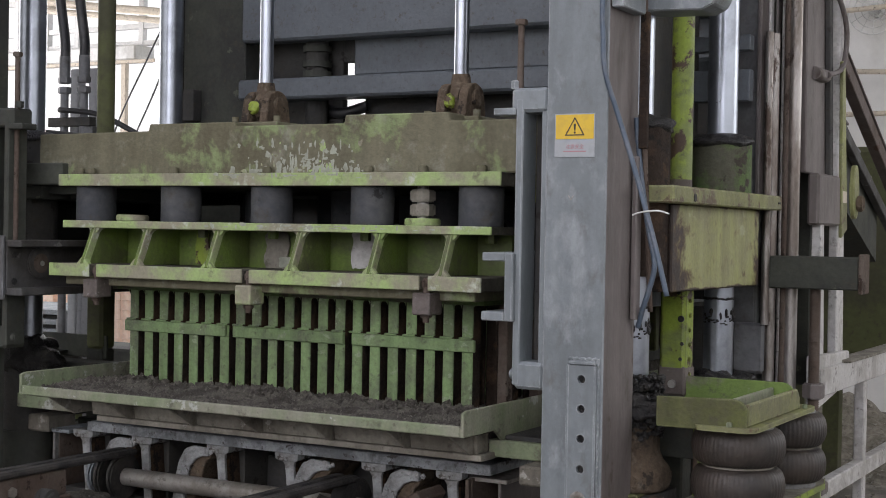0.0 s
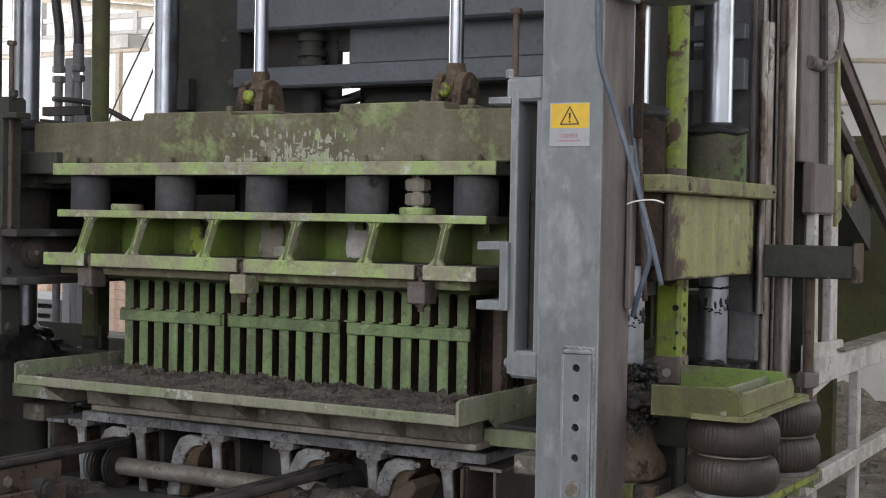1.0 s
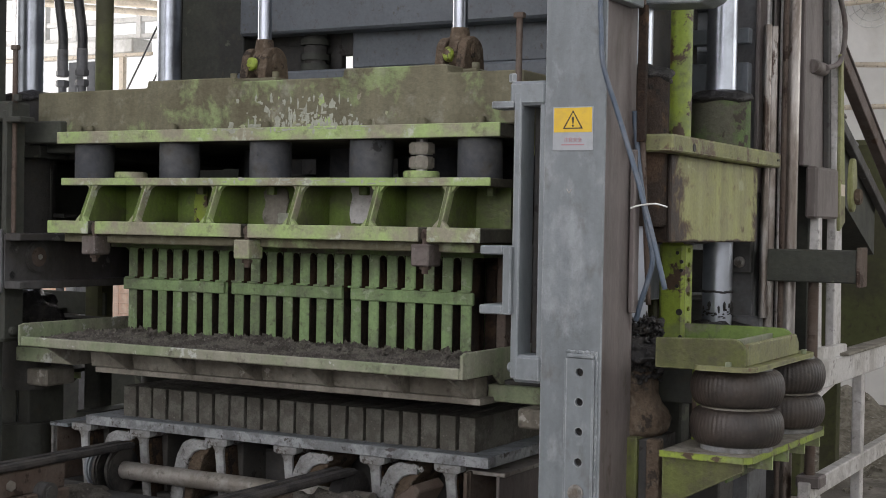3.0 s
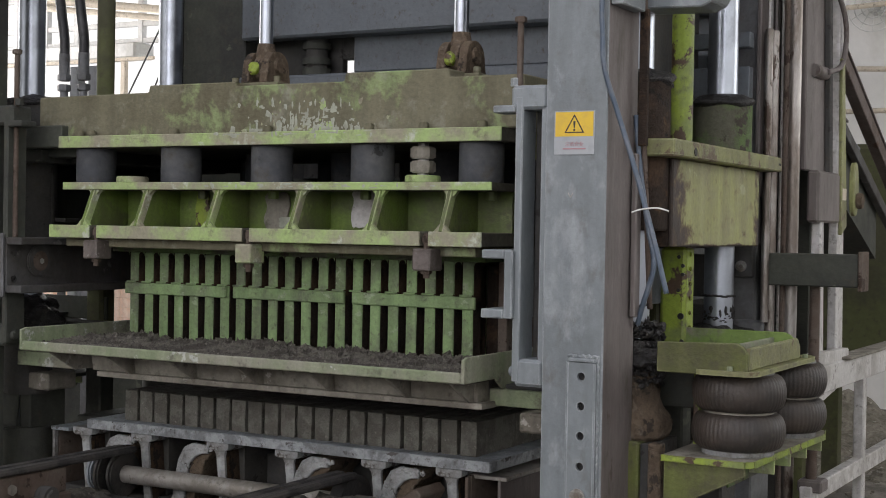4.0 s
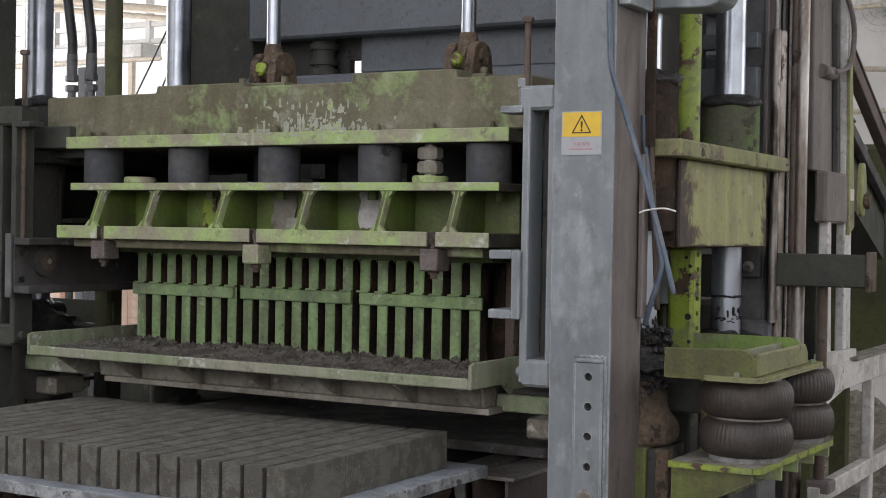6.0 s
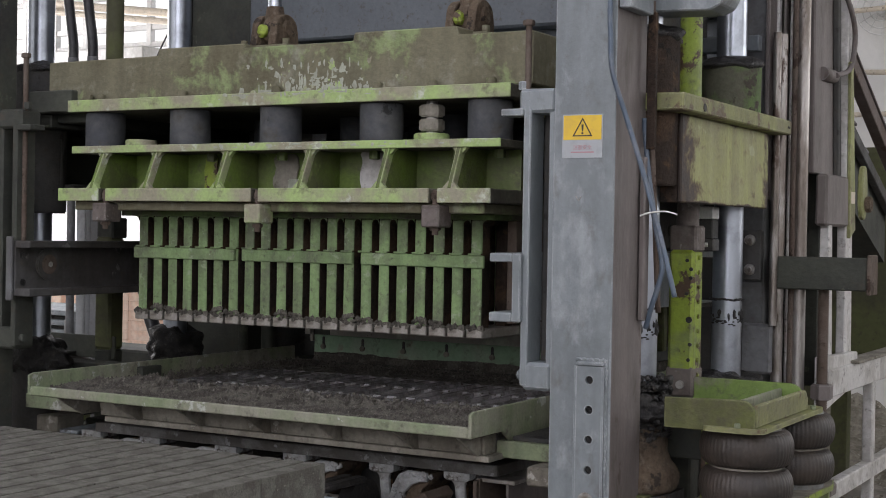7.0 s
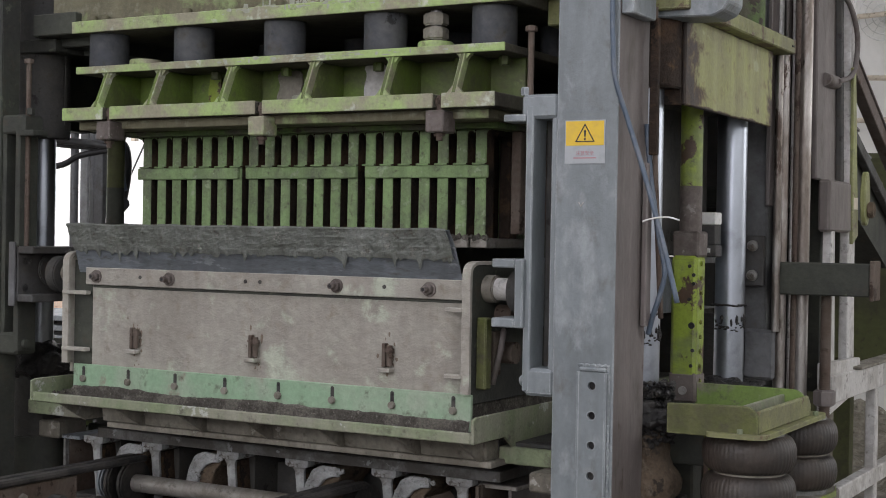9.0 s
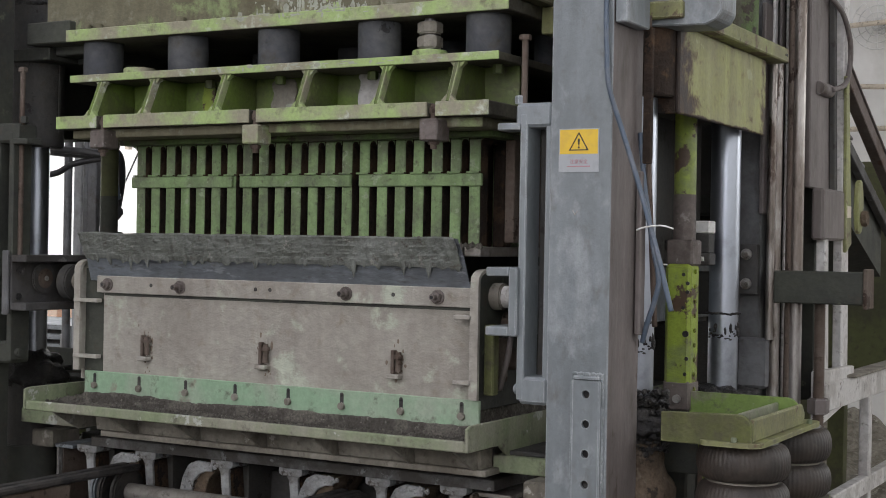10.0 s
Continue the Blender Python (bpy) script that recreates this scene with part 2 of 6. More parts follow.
M["beige"] = material("cement_dusted_steel", (0.385, 0.368, 0.322), 0.85, 0, (0.30, 0.278, 0.242), 0.5, 4.5, (0.45, 0.48, 0.39), 0.555, 8.0, 38, 0.5, 0.10, dirt=(0.25, 0.22, 0.175), streak=0.08, soft=0.25, edge=0.10, wear=((0.47, 0.45, 0.41), 0.005, 0.6))
M["skirt"] = material("mint_green_paint", (0.265, 0.395, 0.262), 0.65, 0, (0.33, 0.39, 0.30), 0.45, 5.0, (0.27, 0.235, 0.19), 0.60, 9.0, 60, 0.15, streak=0.08, soft=0.22, edge=0.08)
M["mold_skirt"] = material("cement_stained_plate", (0.275, 0.258, 0.218), 0.85, 0, (0.165, 0.15, 0.122), 0.5, 6.0, (0.35, 0.335, 0.295), 0.61, 12.0, 60, 0.3, 0.15, streak=0.16, soft=0.22)
M["rail_white"] = material("chipped_white_paint", (0.56, 0.55, 0.53), 0.6, 0, (0.40, 0.385, 0.36), 0.45, 5.0, (0.20, 0.17, 0.14), 0.68, 14.0, 60, 0.1)
M["shaft"] = material("dull_turned_steel", (0.36, 0.34, 0.31), 0.5, 0.35, (0.24, 0.22, 0.19), 0.5, 6.0, None, grain=60, bump=0.15)
M["cement_T"] = material("cement_splashed_steel", (0.35, 0.36, 0.36), 0.8, 0, (0.19, 0.185, 0.175), 0.5, 10.0, (0.10, 0.09, 0.08), 0.60, 16.0, 60, 0.4, 0.2, streak=0.2, soft=0.2)
M["floor"] = material("dusty_concrete_floor", (0.27, 0.25, 0.22), 0.9, 0, (0.13, 0.118, 0.103), 0.55, 0.9, (0.32, 0.31, 0.29), 0.63, 2.2, 30, 0.5)
M["wall"] = material("white_plaster", (0.72, 0.715, 0.70), 0.8, 0, (0.62, 0.61, 0.58), 0.4, 0.6, None, grain=12, bump=0.1, vary=0.04, dirt=None)
M["roof"] = material("roof_sheet", (0.45, 0.46, 0.47), 0.7, 0, (0.38, 0.38, 0.38), 0.5, 0.5, None, grain=10, bump=0.1, dirt=None)
M["window_frame"] = material("white_window_frame", (0.66, 0.66, 0.65), 0.5, 0, (0.5, 0.5, 0.48), 0.4, 2.0, None, grain=30, bump=0.05, dirt=None)
M["cream_pipe"] = material("cream_paint", (0.60, 0.53, 0.43), 0.6, 0, (0.5, 0.44, 0.36), 0.4, 2.0, None, grain=30, bump=0.05)
M["orange"] = material("red_clay_brick", (0.82, 0.58, 0.44), 0.85, 0, (0.84, 0.66, 0.54), 0.5, 5.0, None, grain=30, bump=0.3, dirt=None)
M["hose"] = material("black_hose", (0.02, 0.02, 0.022), 0.45, 0, (0.045, 0.045, 0.045), 0.4, 8.0, None, grain=40, bump=0.1, dirt=None)
M["hose_blue"] = material("grey_blue_hose", (0.085, 0.115, 0.155), 0.5, 0, (0.13, 0.15, 0.18), 0.4, 12.0, None, grain=40, bump=0.05, dirt=None)
M["grey_plastic"] = material("grey_plastic", (0.34, 0.35, 0.36), 0.5, 0, (0.26, 0.26, 0.26), 0.4, 6.0, None, grain=40, bump=0.05, dirt=None)
M["white_plastic"] = material("white_nylon", (0.75, 0.75, 0.72), 0.45, 0, (0.6, 0.6, 0.56), 0.4, 9.0, None, grain=40, bump=0.02, dirt=None)
M["yellow"] = material("yellow_sticker", (0.72, 0.48, 0.03), 0.45, 0, (0.66, 0.43, 0.04), 0.4, 20.0, None, grain=30, bump=0.0, vary=0.03, dirt=None)
M["sticker"] = material("pale_sticker", (0.38, 0.40, 0.415), 0.5, 0, (0.33, 0.35, 0.36), 0.4, 20.0, None, grain=30, bump=0.0, vary=0.03, dirt=None)
M["ink"] = material("black_ink", (0.03, 0.025, 0.02), 0.5, bump=0.0, vary=0.02, dirt=None)
M["ink_red"] = material("faded_red_ink", (0.42, 0.22, 0.24), 0.5, bump=0.0, vary=0.02, dirt=None)
M["grease"] = material("black_grease_and_bores", (0.012, 0.011, 0.011), 0.4, 0, (0.03, 0.028, 0.026), 0.4, 14.0, None, grain=45, bump=0.9)
M["mud"] = material("caked_brown_cement", (0.165, 0.125, 0.088), 0.95, 0, (0.095, 0.072, 0.052), 0.5, 9.0, (0.055, 0.044, 0.035), 0.58, 16.0, 70, 0.9, 0.25, dirt=(0.22, 0.19, 0.15), soft=0.25)
M["olive"] = material("olive_tank_paint", (0.115, 0.125, 0.055), 0.7, 0, (0.085, 0.085, 0.05), 0.5, 1.5, None, grain=30, bump=0.1)


# ---- building blocks ----
def merge(bm, other):
    me = bpy.data.meshes.new("tmp")
    other.to_mesh(me)
    bm.from_mesh(me)
    bpy.data.meshes.remove(me)
    other.free()


def box(bm, x0, x1, y0, y1, z0, z1, bev=0.003, m=None):
    b = bmesh.new()
    bmesh.ops.create_cube(b, size=1.0)
    for v in b.verts:
        v.co = Vector(((x0 + x1) / 2 + v.co.x * (x1 - x0), (y0 + y1) / 2 + v.co.y * (y1 - y0), (z0 + z1) / 2 + v.co.z * (z1 - z0)))
    if bev:
        bev = min(bev, 0.3 * min(abs(x1 - x0), abs(y1 - y0), abs(z1 - z0)))
        bmesh.ops.bevel(b, geom=list(b.edges), offset=bev, segments=1, affect="EDGES")
    if m is not None:
        b.transform(m)
    merge(bm, b)
    return bm


def prism(bm, pts, axis, a, b, bev=0.0):
    """A flat outline of (u, v) points, drawn out along an axis from a to b. x: (y, z), y: (x, z), z: (x, y)."""
    t = bmesh.new()

    def at(p, w):
        return {"x": (w, p[0], p[1]), "y": (p[0], w, p[1]), "z": (p[0], p[1], w)}[axis]
    lo = [t.verts.new(at(p, a)) for p in pts]
    hi = [t.verts.new(at(p, b)) for p in pts]
    k = len(pts)
    t.faces.new(lo)
    t.faces.new(hi)
    for i in range(k):
        t.faces.new((lo[i], lo[(i + 1) % k], hi[(i + 1) % k], hi[i]))
    bmesh.ops.recalc_face_normals(t, faces=t.faces)
    if bev:
        bmesh.ops.bevel(t, geom=list(t.edges), offset=bev, segments=1, affect="EDGES")
    merge(bm, t)
    return bm


def cyl(bm, p0, p1, r, seg=20, r2=None, smooth=True, bev=0.0):
    """A round bar between two points."""
    p0, p1 = Vector(p0), Vector(p1)
    d = p1 - p0
    t = bmesh.new()
    bmesh.ops.create_cone(t, cap_ends=True, segments=seg, radius1=r, radius2=r if r2 is None else r2, depth=d.length)
    if bev:
        bmesh.ops.bevel(t, geom=[e for e in t.edges if len(e.link_faces) == 2 and any(len(f.verts) > 4 for f in e.link_faces)],
                        offset=bev, segments=2, affect="EDGES")
    for f in t.faces:
        f.smooth = smooth and len(f.verts) == 4
    for e in t.edges:
        if abs(e.verts[0].co.z - e.verts[1].co.z) < 1e-6:
            e.smooth = False
    t.transform(Matrix.Translation((p0 + p1) / 2) @ d.to_track_quat("Z", "Y").to_matrix().to_4x4())
    merge(bm, t)
    return bm


def lathe(bm, profile, x, y, seg=32, wave=0.0, waves=0):
    """Turn (r, z) points about an upright line."""
    rings = []
    for r, z in profile:
        rings.append([bm.verts.new((x + (r * (1 + wave * math.cos(waves * 2 * math.pi * i / seg))) * math.cos(2 * math.pi * i / seg),
                                    y + (r * (1 + wave * math.cos(waves * 2 * math.pi * i / seg))) * math.sin(2 * math.pi * i / seg), z)) for i in range(seg)])
    for a, b in zip(rings, rings[1:]):
        for i in range(seg):
            f = bm.faces.new((a[i], a[(i + 1) % seg], b[(i + 1) % seg], b[i]))
            f.smooth = True
    bm.faces.new(rings[0])
    bm.faces.new(rings[-1])
    bmesh.ops.recalc_face_normals(bm, faces=bm.faces)
    return bm


def tube(bm, pts, r, seg=10, steps=6):
    """A bent round hose through points."""
    P = [Vector(p) for p in pts]
    path = []
    for i in range(len(P) - 1):
        a, b, c, d = P[max(i - 1, 0)], P[i], P[i + 1], P[min(i + 2, len(P) - 1)]
        for s in range(steps):
            u = s / steps
            path.append(0.5 * ((2 * b) + (c - a) * u + (2 * a - 5 * b + 4 * c - d) * u * u + (3 * b - a - 3 * c + d) * u ** 3))
    path.append(P[-1])
    rings = []
    side = Vector((1, 0.3, 0.1))
    for i, p in enumerate(path):
        t = (path[min(i + 1, len(path) - 1)] - path[max(i - 1, 0)]).normalized()
        side = (side - t * side.dot(t)).normalized()
        up = t.cross(side)
        rings.append([bm.verts.new(p + side * r * math.cos(2 * math.pi * k / seg) + up * r * math.sin(2 * math.pi * k / seg)) for k in range(seg)])
    for a, b in zip(rings, rings[1:]):
        for k in range(seg):
            f = bm.faces.new((a[k], a[(k + 1) % seg], b[(k + 1) % seg], b[k]))
            f.smooth = True
    bm.faces.new(rings[0])
    bm.faces.new(rings[-1])
    bmesh.ops.recalc_face_normals(bm, faces=bm.faces)
    return bm


def lump(bm, x, y, z, rx, ry, rz, seed=0, rough=0.25, sub=2):
    """An uneven clod."""
    t = bmesh.new()
    bmesh.ops.create_icosphere(t, subdivisions=sub, radius=1.0)
    for v in t.verts:
        k = 1 + rough * noise.noise(v.co * 1.7 + Vector((seed, seed * 0.7, 0))) + rough * 0.5 * noise.noise(v.co * 5 + Vector((0, seed, 3)))
        v.co = Vector((x + v.co.x * rx * k, y + v.co.y * ry * k, z + v.co.z * rz * k))
    for f in t.faces:
        f.smooth = sub >= 3
    merge(bm, t)
    return bm


def hexnut(bm, x, y, z, r, h, axis="z"):
    d = {"z": (0, 0, h), "y": (0, h, 0), "x": (h, 0, 0)}[axis]
    return cyl(bm, (x, y, z), (x + d[0], y + d[1], z + d[2]), r, 6, smooth=False, bev=r * 0.12)


def mesh_of(name, bm, mat, origin=(0, 0, 0)):
    bm.transform(Matrix.Translation(-Vector(origin)))
    me = bpy.data.meshes.new(name)
    bm.to_mesh(me)
    bm.free()
    me.materials.append(M[mat])
    return me


ORIGIN = {}


def thing(name, origin, label, category, group="", kind=""):
    ob = new(name)
    ob.location = origin
    ob.empty_display_size = 0.1
    ORIGIN[ob.name] = Vector(origin)
    return tagged(ob, label, category, group, kind)


def part(name, bm, mat, parent, label=""):
    """One mesh object under a thing or under a part; the bmesh is in world coordinates."""
    o = ORIGIN[parent.name]
    ob = new(name, mesh_of(name, bm, mat, o))
    ob.parent = parent
    ORIGIN[ob.name] = o
    return tagged(ob, label)


def shared(name, me, parent, at):
    """A piece that shares its mesh, at a place in world coordinates."""
    ob = new(name, me)
    ob.parent = parent
    ob.location = Vector(at) - ORIGIN[parent.name]
    ORIGIN[ob.name] = ORIGIN[parent.name]
    return ob


def single(name, bm, mat, origin, label, category, group="", kind=""):
    """A thing of one mesh."""
    ob = new(name, mesh_of(name, bm, mat, origin))
    ob.location = origin
    return tagged(ob, label, category, group, kind)


def N():
    return bmesh.new()


# left copies take darker materials: the shade on that side is in their colour
MIRROR = 1.293  # the machine is the same on both sides of x = MIRROR / 2


def mx(x, right):
    return x if right else MIRROR - x


def mbox(bm, right, x0, x1, *rest, **kw):
    a, b = mx(x0, right), mx(x1, right)
    return box(bm, min(a, b), max(a, b), *rest, **kw)


# ---- the hall ----
def slab(name, mat, *boxes):
    bm = N()
    for b in boxes:
        box(bm, *b, bev=0)
    ob = new(name, mesh_of(name, bm, mat))
    return tagged(ob, kind="structure")


tagged(slab("floor", "floor", (-40, 40, -40, 40, -0.2, 0.0)), "dusty worn concrete factory floor", "floor")
tagged(slab("wall_back", "wall", (-12, -2.5, 9, 9.25, 0, 0.9), (-12, -2.5, 9, 9.25, 4.7, 7), (-12, -11, 9, 9.25, 0.9, 4.7), (-2.5, 7.25, 9, 9.25, 0, 7)),
       "white plastered factory wall with a long window", "wall")
# side and front walls and roof are unseen, opened only for the added lamps
tagged(slab("wall_left", "wall", (-12.25, -12, -9.25, 1.0, 0, 7), (-12.25, -12, 8.2, 9.25, 0, 7), (-12.25, -12, 1.0, 8.2, 0, 1.7), (-12.25, -12, 1.0, 8.2, 4.5, 7)), "unseen white plastered wall, opened for the added far side lamp", "wall")
tagged(slab("wall_right", "wall", (7, 7.25, -9.25, -8.4, 0, 7), (7, 7.25, 1.8, 3.0, 0, 7), (7, 7.25, 8.2, 9, 0, 7), (7, 7.25, 3.0, 8.2, 0, 1.9), (7, 7.25, 3.0, 8.2, 4.5, 7), (7, 7.25, -8.4, 1.8, 0, 1.9), (7, 7.25, -8.4, 1.8, 4.5, 7)),
       "unseen white plastered wall, opened for the added side lamps", "wall")
tagged(slab("wall_front", "wall", (-12, -11.4, -9.25, -9, 0, 7), (6.8, 7, -9.25, -9, 0, 7), (-11.4, 6.8, -9.25, -9, 6.0, 7), (-11.4, 6.8, -9.25, -9, 0, 2.0)),
       "unseen white plastered wall, opened for the added front lamp", "wall")
tagged(slab("ceiling", "roof", (-12, 7, -9, -4.5, 7, 7.2), (-12, 7, -1.9, 9, 7, 7.2), (-12, -0.9, -4.5, -1.9, 7, 7.2), (5.7, 7, -4.5, -1.9, 7, 7.2)),
       "unseen grey sheet roof, opened for the added roof lamp", "ceiling")


def backdrop():
    """Overcast daylight outside the back window, and glowing sheets added beyond unseen openings."""
    m = bpy.data.materials.new("bright_daylight")
    m.use_nodes = True
    m.node_tree.nodes.clear()
    e = m.node_tree.nodes.new("ShaderNodeEmission")
    e.inputs[0].default_value, e.inputs[1].default_value = (1.0, 0.985, 0.97, 1), 1.15
    o = m.node_tree.nodes.new("ShaderNodeOutputMaterial")
    m.node_tree.links.new(e.outputs[0], o.inputs[0])
    M["daylight"] = m
    bm = N()
    box(bm, -15, 0.0, 11.0, 11.05, -0.2, 6.0, 0)
    # three more glowing sheets, added out of view for fill and chrome reflections
    box(bm, -14.05, -14.0, -1.0, 10.0, -0.2, 6.0, 0)
    box(bm, -15.0, 9.0, -12.05, -12.0, -0.2, 9.0, 0)
    box(bm, 9.5, 9.55, -11.5, 10.0, -0.2, 9.0, 0)
    tagged(new("backdrop", mesh_of("backdrop", bm, "daylight")), "bright daylight outside the back window, with glowing sheets added beyond unseen openings", "backdrop", kind="structure")


backdrop()


def back_window():
    w = thing("window_1", (-6.75, 9.12, 0.9), "long white framed factory window, overexposed daylight behind", "window", kind="structure")
    for i in range(18):
        x = -11 + 8.5 * i / 17
        part("mullion", box(N(), x - 0.035, x + 0.035, 9.05, 9.13, 3.6, 4.7), "window_frame", w)
    for z in (3.62, 3.82, 4.2):
        part("transom", box(N(), -11, -2.5, 9.06, 9.12, z - 0.03, z + 0.03), "window_frame", w)
    part("window_sill", box(N(), -11.05, -2.45, 8.9, 9.2, 0.86, 0.904), "window_frame", w)


back_window()


def wall_pipes():
    bm = N()
    for z, y, r in ((4.06, 8.6, 0.045), (3.96, 8.55, 0.035)):
        cyl(bm, (-9.3, y, z + 0.06), (-7.2, y, z - 0.2), r, 12)
    cyl(bm, (-9.3, 8.6, 4.12), (-9.3, 9.02, 4.12), 0.045, 12)
    cyl(bm, (-7.2, 8.6, 3.86), (-7.2, 8.6, 4.9), 0.045, 12)
    single("pipe_run", bm, "cream_pipe", (-8, 8.6, 3.3), "cream painted pipes along the window wall", "pipe")
    bm = N()
    box(bm, -12.0, -7.9, 8.85, 9.2, 3.40, 3.58, 0.02)
    single("wall_ledge", bm, "window_frame", (-8.7, 8.9, 3.40), "white ledge running below the upper panes", "ledge")
    bm = N()
    box(bm, -12.0, -7.6, 8.83, 8.86, 3.36, 3.40, 0.005)
    box(bm, -8.1, -8.03, 8.84, 8.9, 2.55, 3.36, 0.005)
    single("ledge_trim", bm, "cream_pipe", (-8.1, 8.85, 0), "cream strip below the ledge with its post", "trim")
    bm = N()
    tube(bm, [(-6.9, 9.02, 4.1), (-7.0, 8.5, 3.9), (-7.3, 8.3, 3.2), (-7.7, 8.3, 2.5), (-8.0, 8.3, 1.6)], 0.01)
    tube(bm, [(-6.8, 9.02, 4.1), (-6.9, 8.5, 3.9), (-7.05, 8.3, 3.1), (-7.5, 8.3, 2.3), (-7.9, 8.3, 1.6)], 0.01)
    single("loose_cable", bm, "hose", (-7.4, 8.3, 1.6), "black cables hanging before the window", "cable")


wall_pipes()


def brick_stack(x, y, rows=15):
    s = thing("clay_brick_stack", (x, y, 0), "stack of orange clay bricks standing on the floor", "brick stack", "brick stacks")
    me = mesh_of("clay_brick", box(N(), -0.12, 0.12, -0.06, 0.06, 0, 0.075, 0.003), "orange")
    for k in range(rows):
        for i in range(2):
            for j in range(3):
                shared("brick", me, s, (x + (i - 0.5) * 0.2425, y + (j - 1) * 0.1225, k * 0.0762))


for bx, by, rows in ((-7.05, 6.7, 13), (-6.45, 6.75, 13), (-4.45, 5.05, 13)):
    brick_stack(bx, by, rows)


def slat_stack():
    s = thing("board_stack", (-5.9, 5.8, 0), "stack of pale boards with dark gaps between them", "board stack")
    for k in range(9):
        part("board", box(N(), -6.7, -5.4, 5.4, 6.3, 0.04 + k * 0.085, 0.085 + k * 0.085, 0.005), "pallet", s)
    part("base", box(N(), -6.6, -5.5, 5.5, 6.2, 0, 0.75, 0), "dark", s)


slat_stack()


# ---- frame of the machine ----
def hole_plate(bm, x0, x1, y, thick, zs, r, z_bottom, z_top):
    """A flat bar with round holes, standing proud of the plane y."""
    zc = [z_top] + [(a + b) / 2 for a, b in zip(zs, zs[1:])] + [z_bottom]
    xm, k = (x0 + x1) / 2, 24
    for i, z in enumerate(zs):
        hi, lo = zc[i], zc[i + 1]
        ring, edge, deep = [], [], []
        for j in range(k):
            a = 2 * math.pi * j / k
            c, s = math.cos(a), math.sin(a)
            sx = (x1 - xm) / abs(c) if abs(c) > 1e-6 else 1e9
            sz = ((hi - z) if s > 0 else (z - lo)) / abs(s) if abs(s) > 1e-6 else 1e9
            q = min(sx, sz)
            ring.append(bm.verts.new((xm + r * c, y - thick, z + r * s)))
            deep.append(bm.verts.new((xm + r * c, y + 0.02, z + r * s)))
            edge.append(bm.verts.new((xm + q * c, y - thick, z + q * s)))
        for j in range(k):
            n = (j + 1) % k
            bm.faces.new((ring[j], ring[n], edge[n], edge[j]))
            bm.faces.new((ring[n], ring[j], deep[j], deep[n]))
        for cx, cz in ((x0, hi), (x1, hi), (x0, lo), (x1, lo)):
            near = sorted(edge, key=lambda v: (v.co.x - cx) ** 2 + (v.co.z - cz) ** 2)[:2]
            c = bm.verts.new((cx, y - thick, cz))
            bm.faces.new((near[0], near[1], c))
    bmesh.ops.recalc_face_normals(bm, faces=bm.faces)
    for xa, xb in ((x0 - 0.003, x0 + 0.002), (x1 - 0.002, x1 + 0.003)):
        box(bm, xa, xb, y - thick - 0.001, y + 0.001, z_bottom, z_top, 0)
    box(bm, x0, x1, y - thick, y, z_top, z_top + 0.012, 0.004)


def front_post(right):
    x0, x1 = sorted((mx(1.632, right), mx(1.797, right)))
    p = thing("front_post", ((x0 + x1) / 2, -0.2, 0), "blue-grey painted square steel machine post" if right else "square steel machine post, shade put into its dark colour", "machine post", "machine posts")
    # left post in dark olive, which carries the shade it stands in
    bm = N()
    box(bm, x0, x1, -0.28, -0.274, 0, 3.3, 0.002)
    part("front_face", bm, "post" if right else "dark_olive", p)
    # side faces darker than the front face: light falloff painted as mauve-grey
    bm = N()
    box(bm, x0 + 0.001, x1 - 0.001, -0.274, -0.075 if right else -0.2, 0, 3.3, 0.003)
    part("tube", bm, "post_side" if right else "dark_olive", p, "side of the tube, shade put into its colour")
    if right:
        bm = N()
        zs = [1.138, 1.064, 0.99, 0.914, 0.838, 0.76, 0.685, 0.61, 0.535]
        hole_plate(bm, 1.708, 1.782, -0.28, 0.012, zs, 0.0105, 0.49, 1.172)
        part("hole_plate", bm, "post", p, "flat steel bar with a row of round holes")
        # flat black discs paint the dark inside the holes
        for z in zs:
            part("bore", cyl(N(), (1.745, -0.2815, z), (1.745, -0.2795, z), 0.0105, 20), "grease", p)
        bm = N()
        for k in range(34):
            z = 1.176 - 0.0203 * k
            lump(bm, 1.786, -0.282, z, 0.0045, 0.004, 0.014, k, 0.5, 2)
        for k in range(5):
            lump(bm, 1.712 + 0.0165 * k, -0.283, 1.188, 0.011, 0.005, 0.006, k + 60, 0.3, 1)
        tagged(part("weld_bead", bm, "post", p, "rough grey weld bead along the bar"), kind="stuff")
        for s in (-1, 1):
            bm = cyl(N(), (1.7022 + s * 0.0065, -0.2805, 1.5940), (1.7022, -0.2805, 1.5830), 0.0013, 8)
            part("dent", bm, "steel", p, "bright dent in the paint")
        bm = N()
        cyl(bm, (1.741, -0.296, 0.838), (1.741, -0.285, 0.838), 0.021, 20)
        part("bolt", bm, "steel", p)
    return p


front_post(True)
front_post(False)


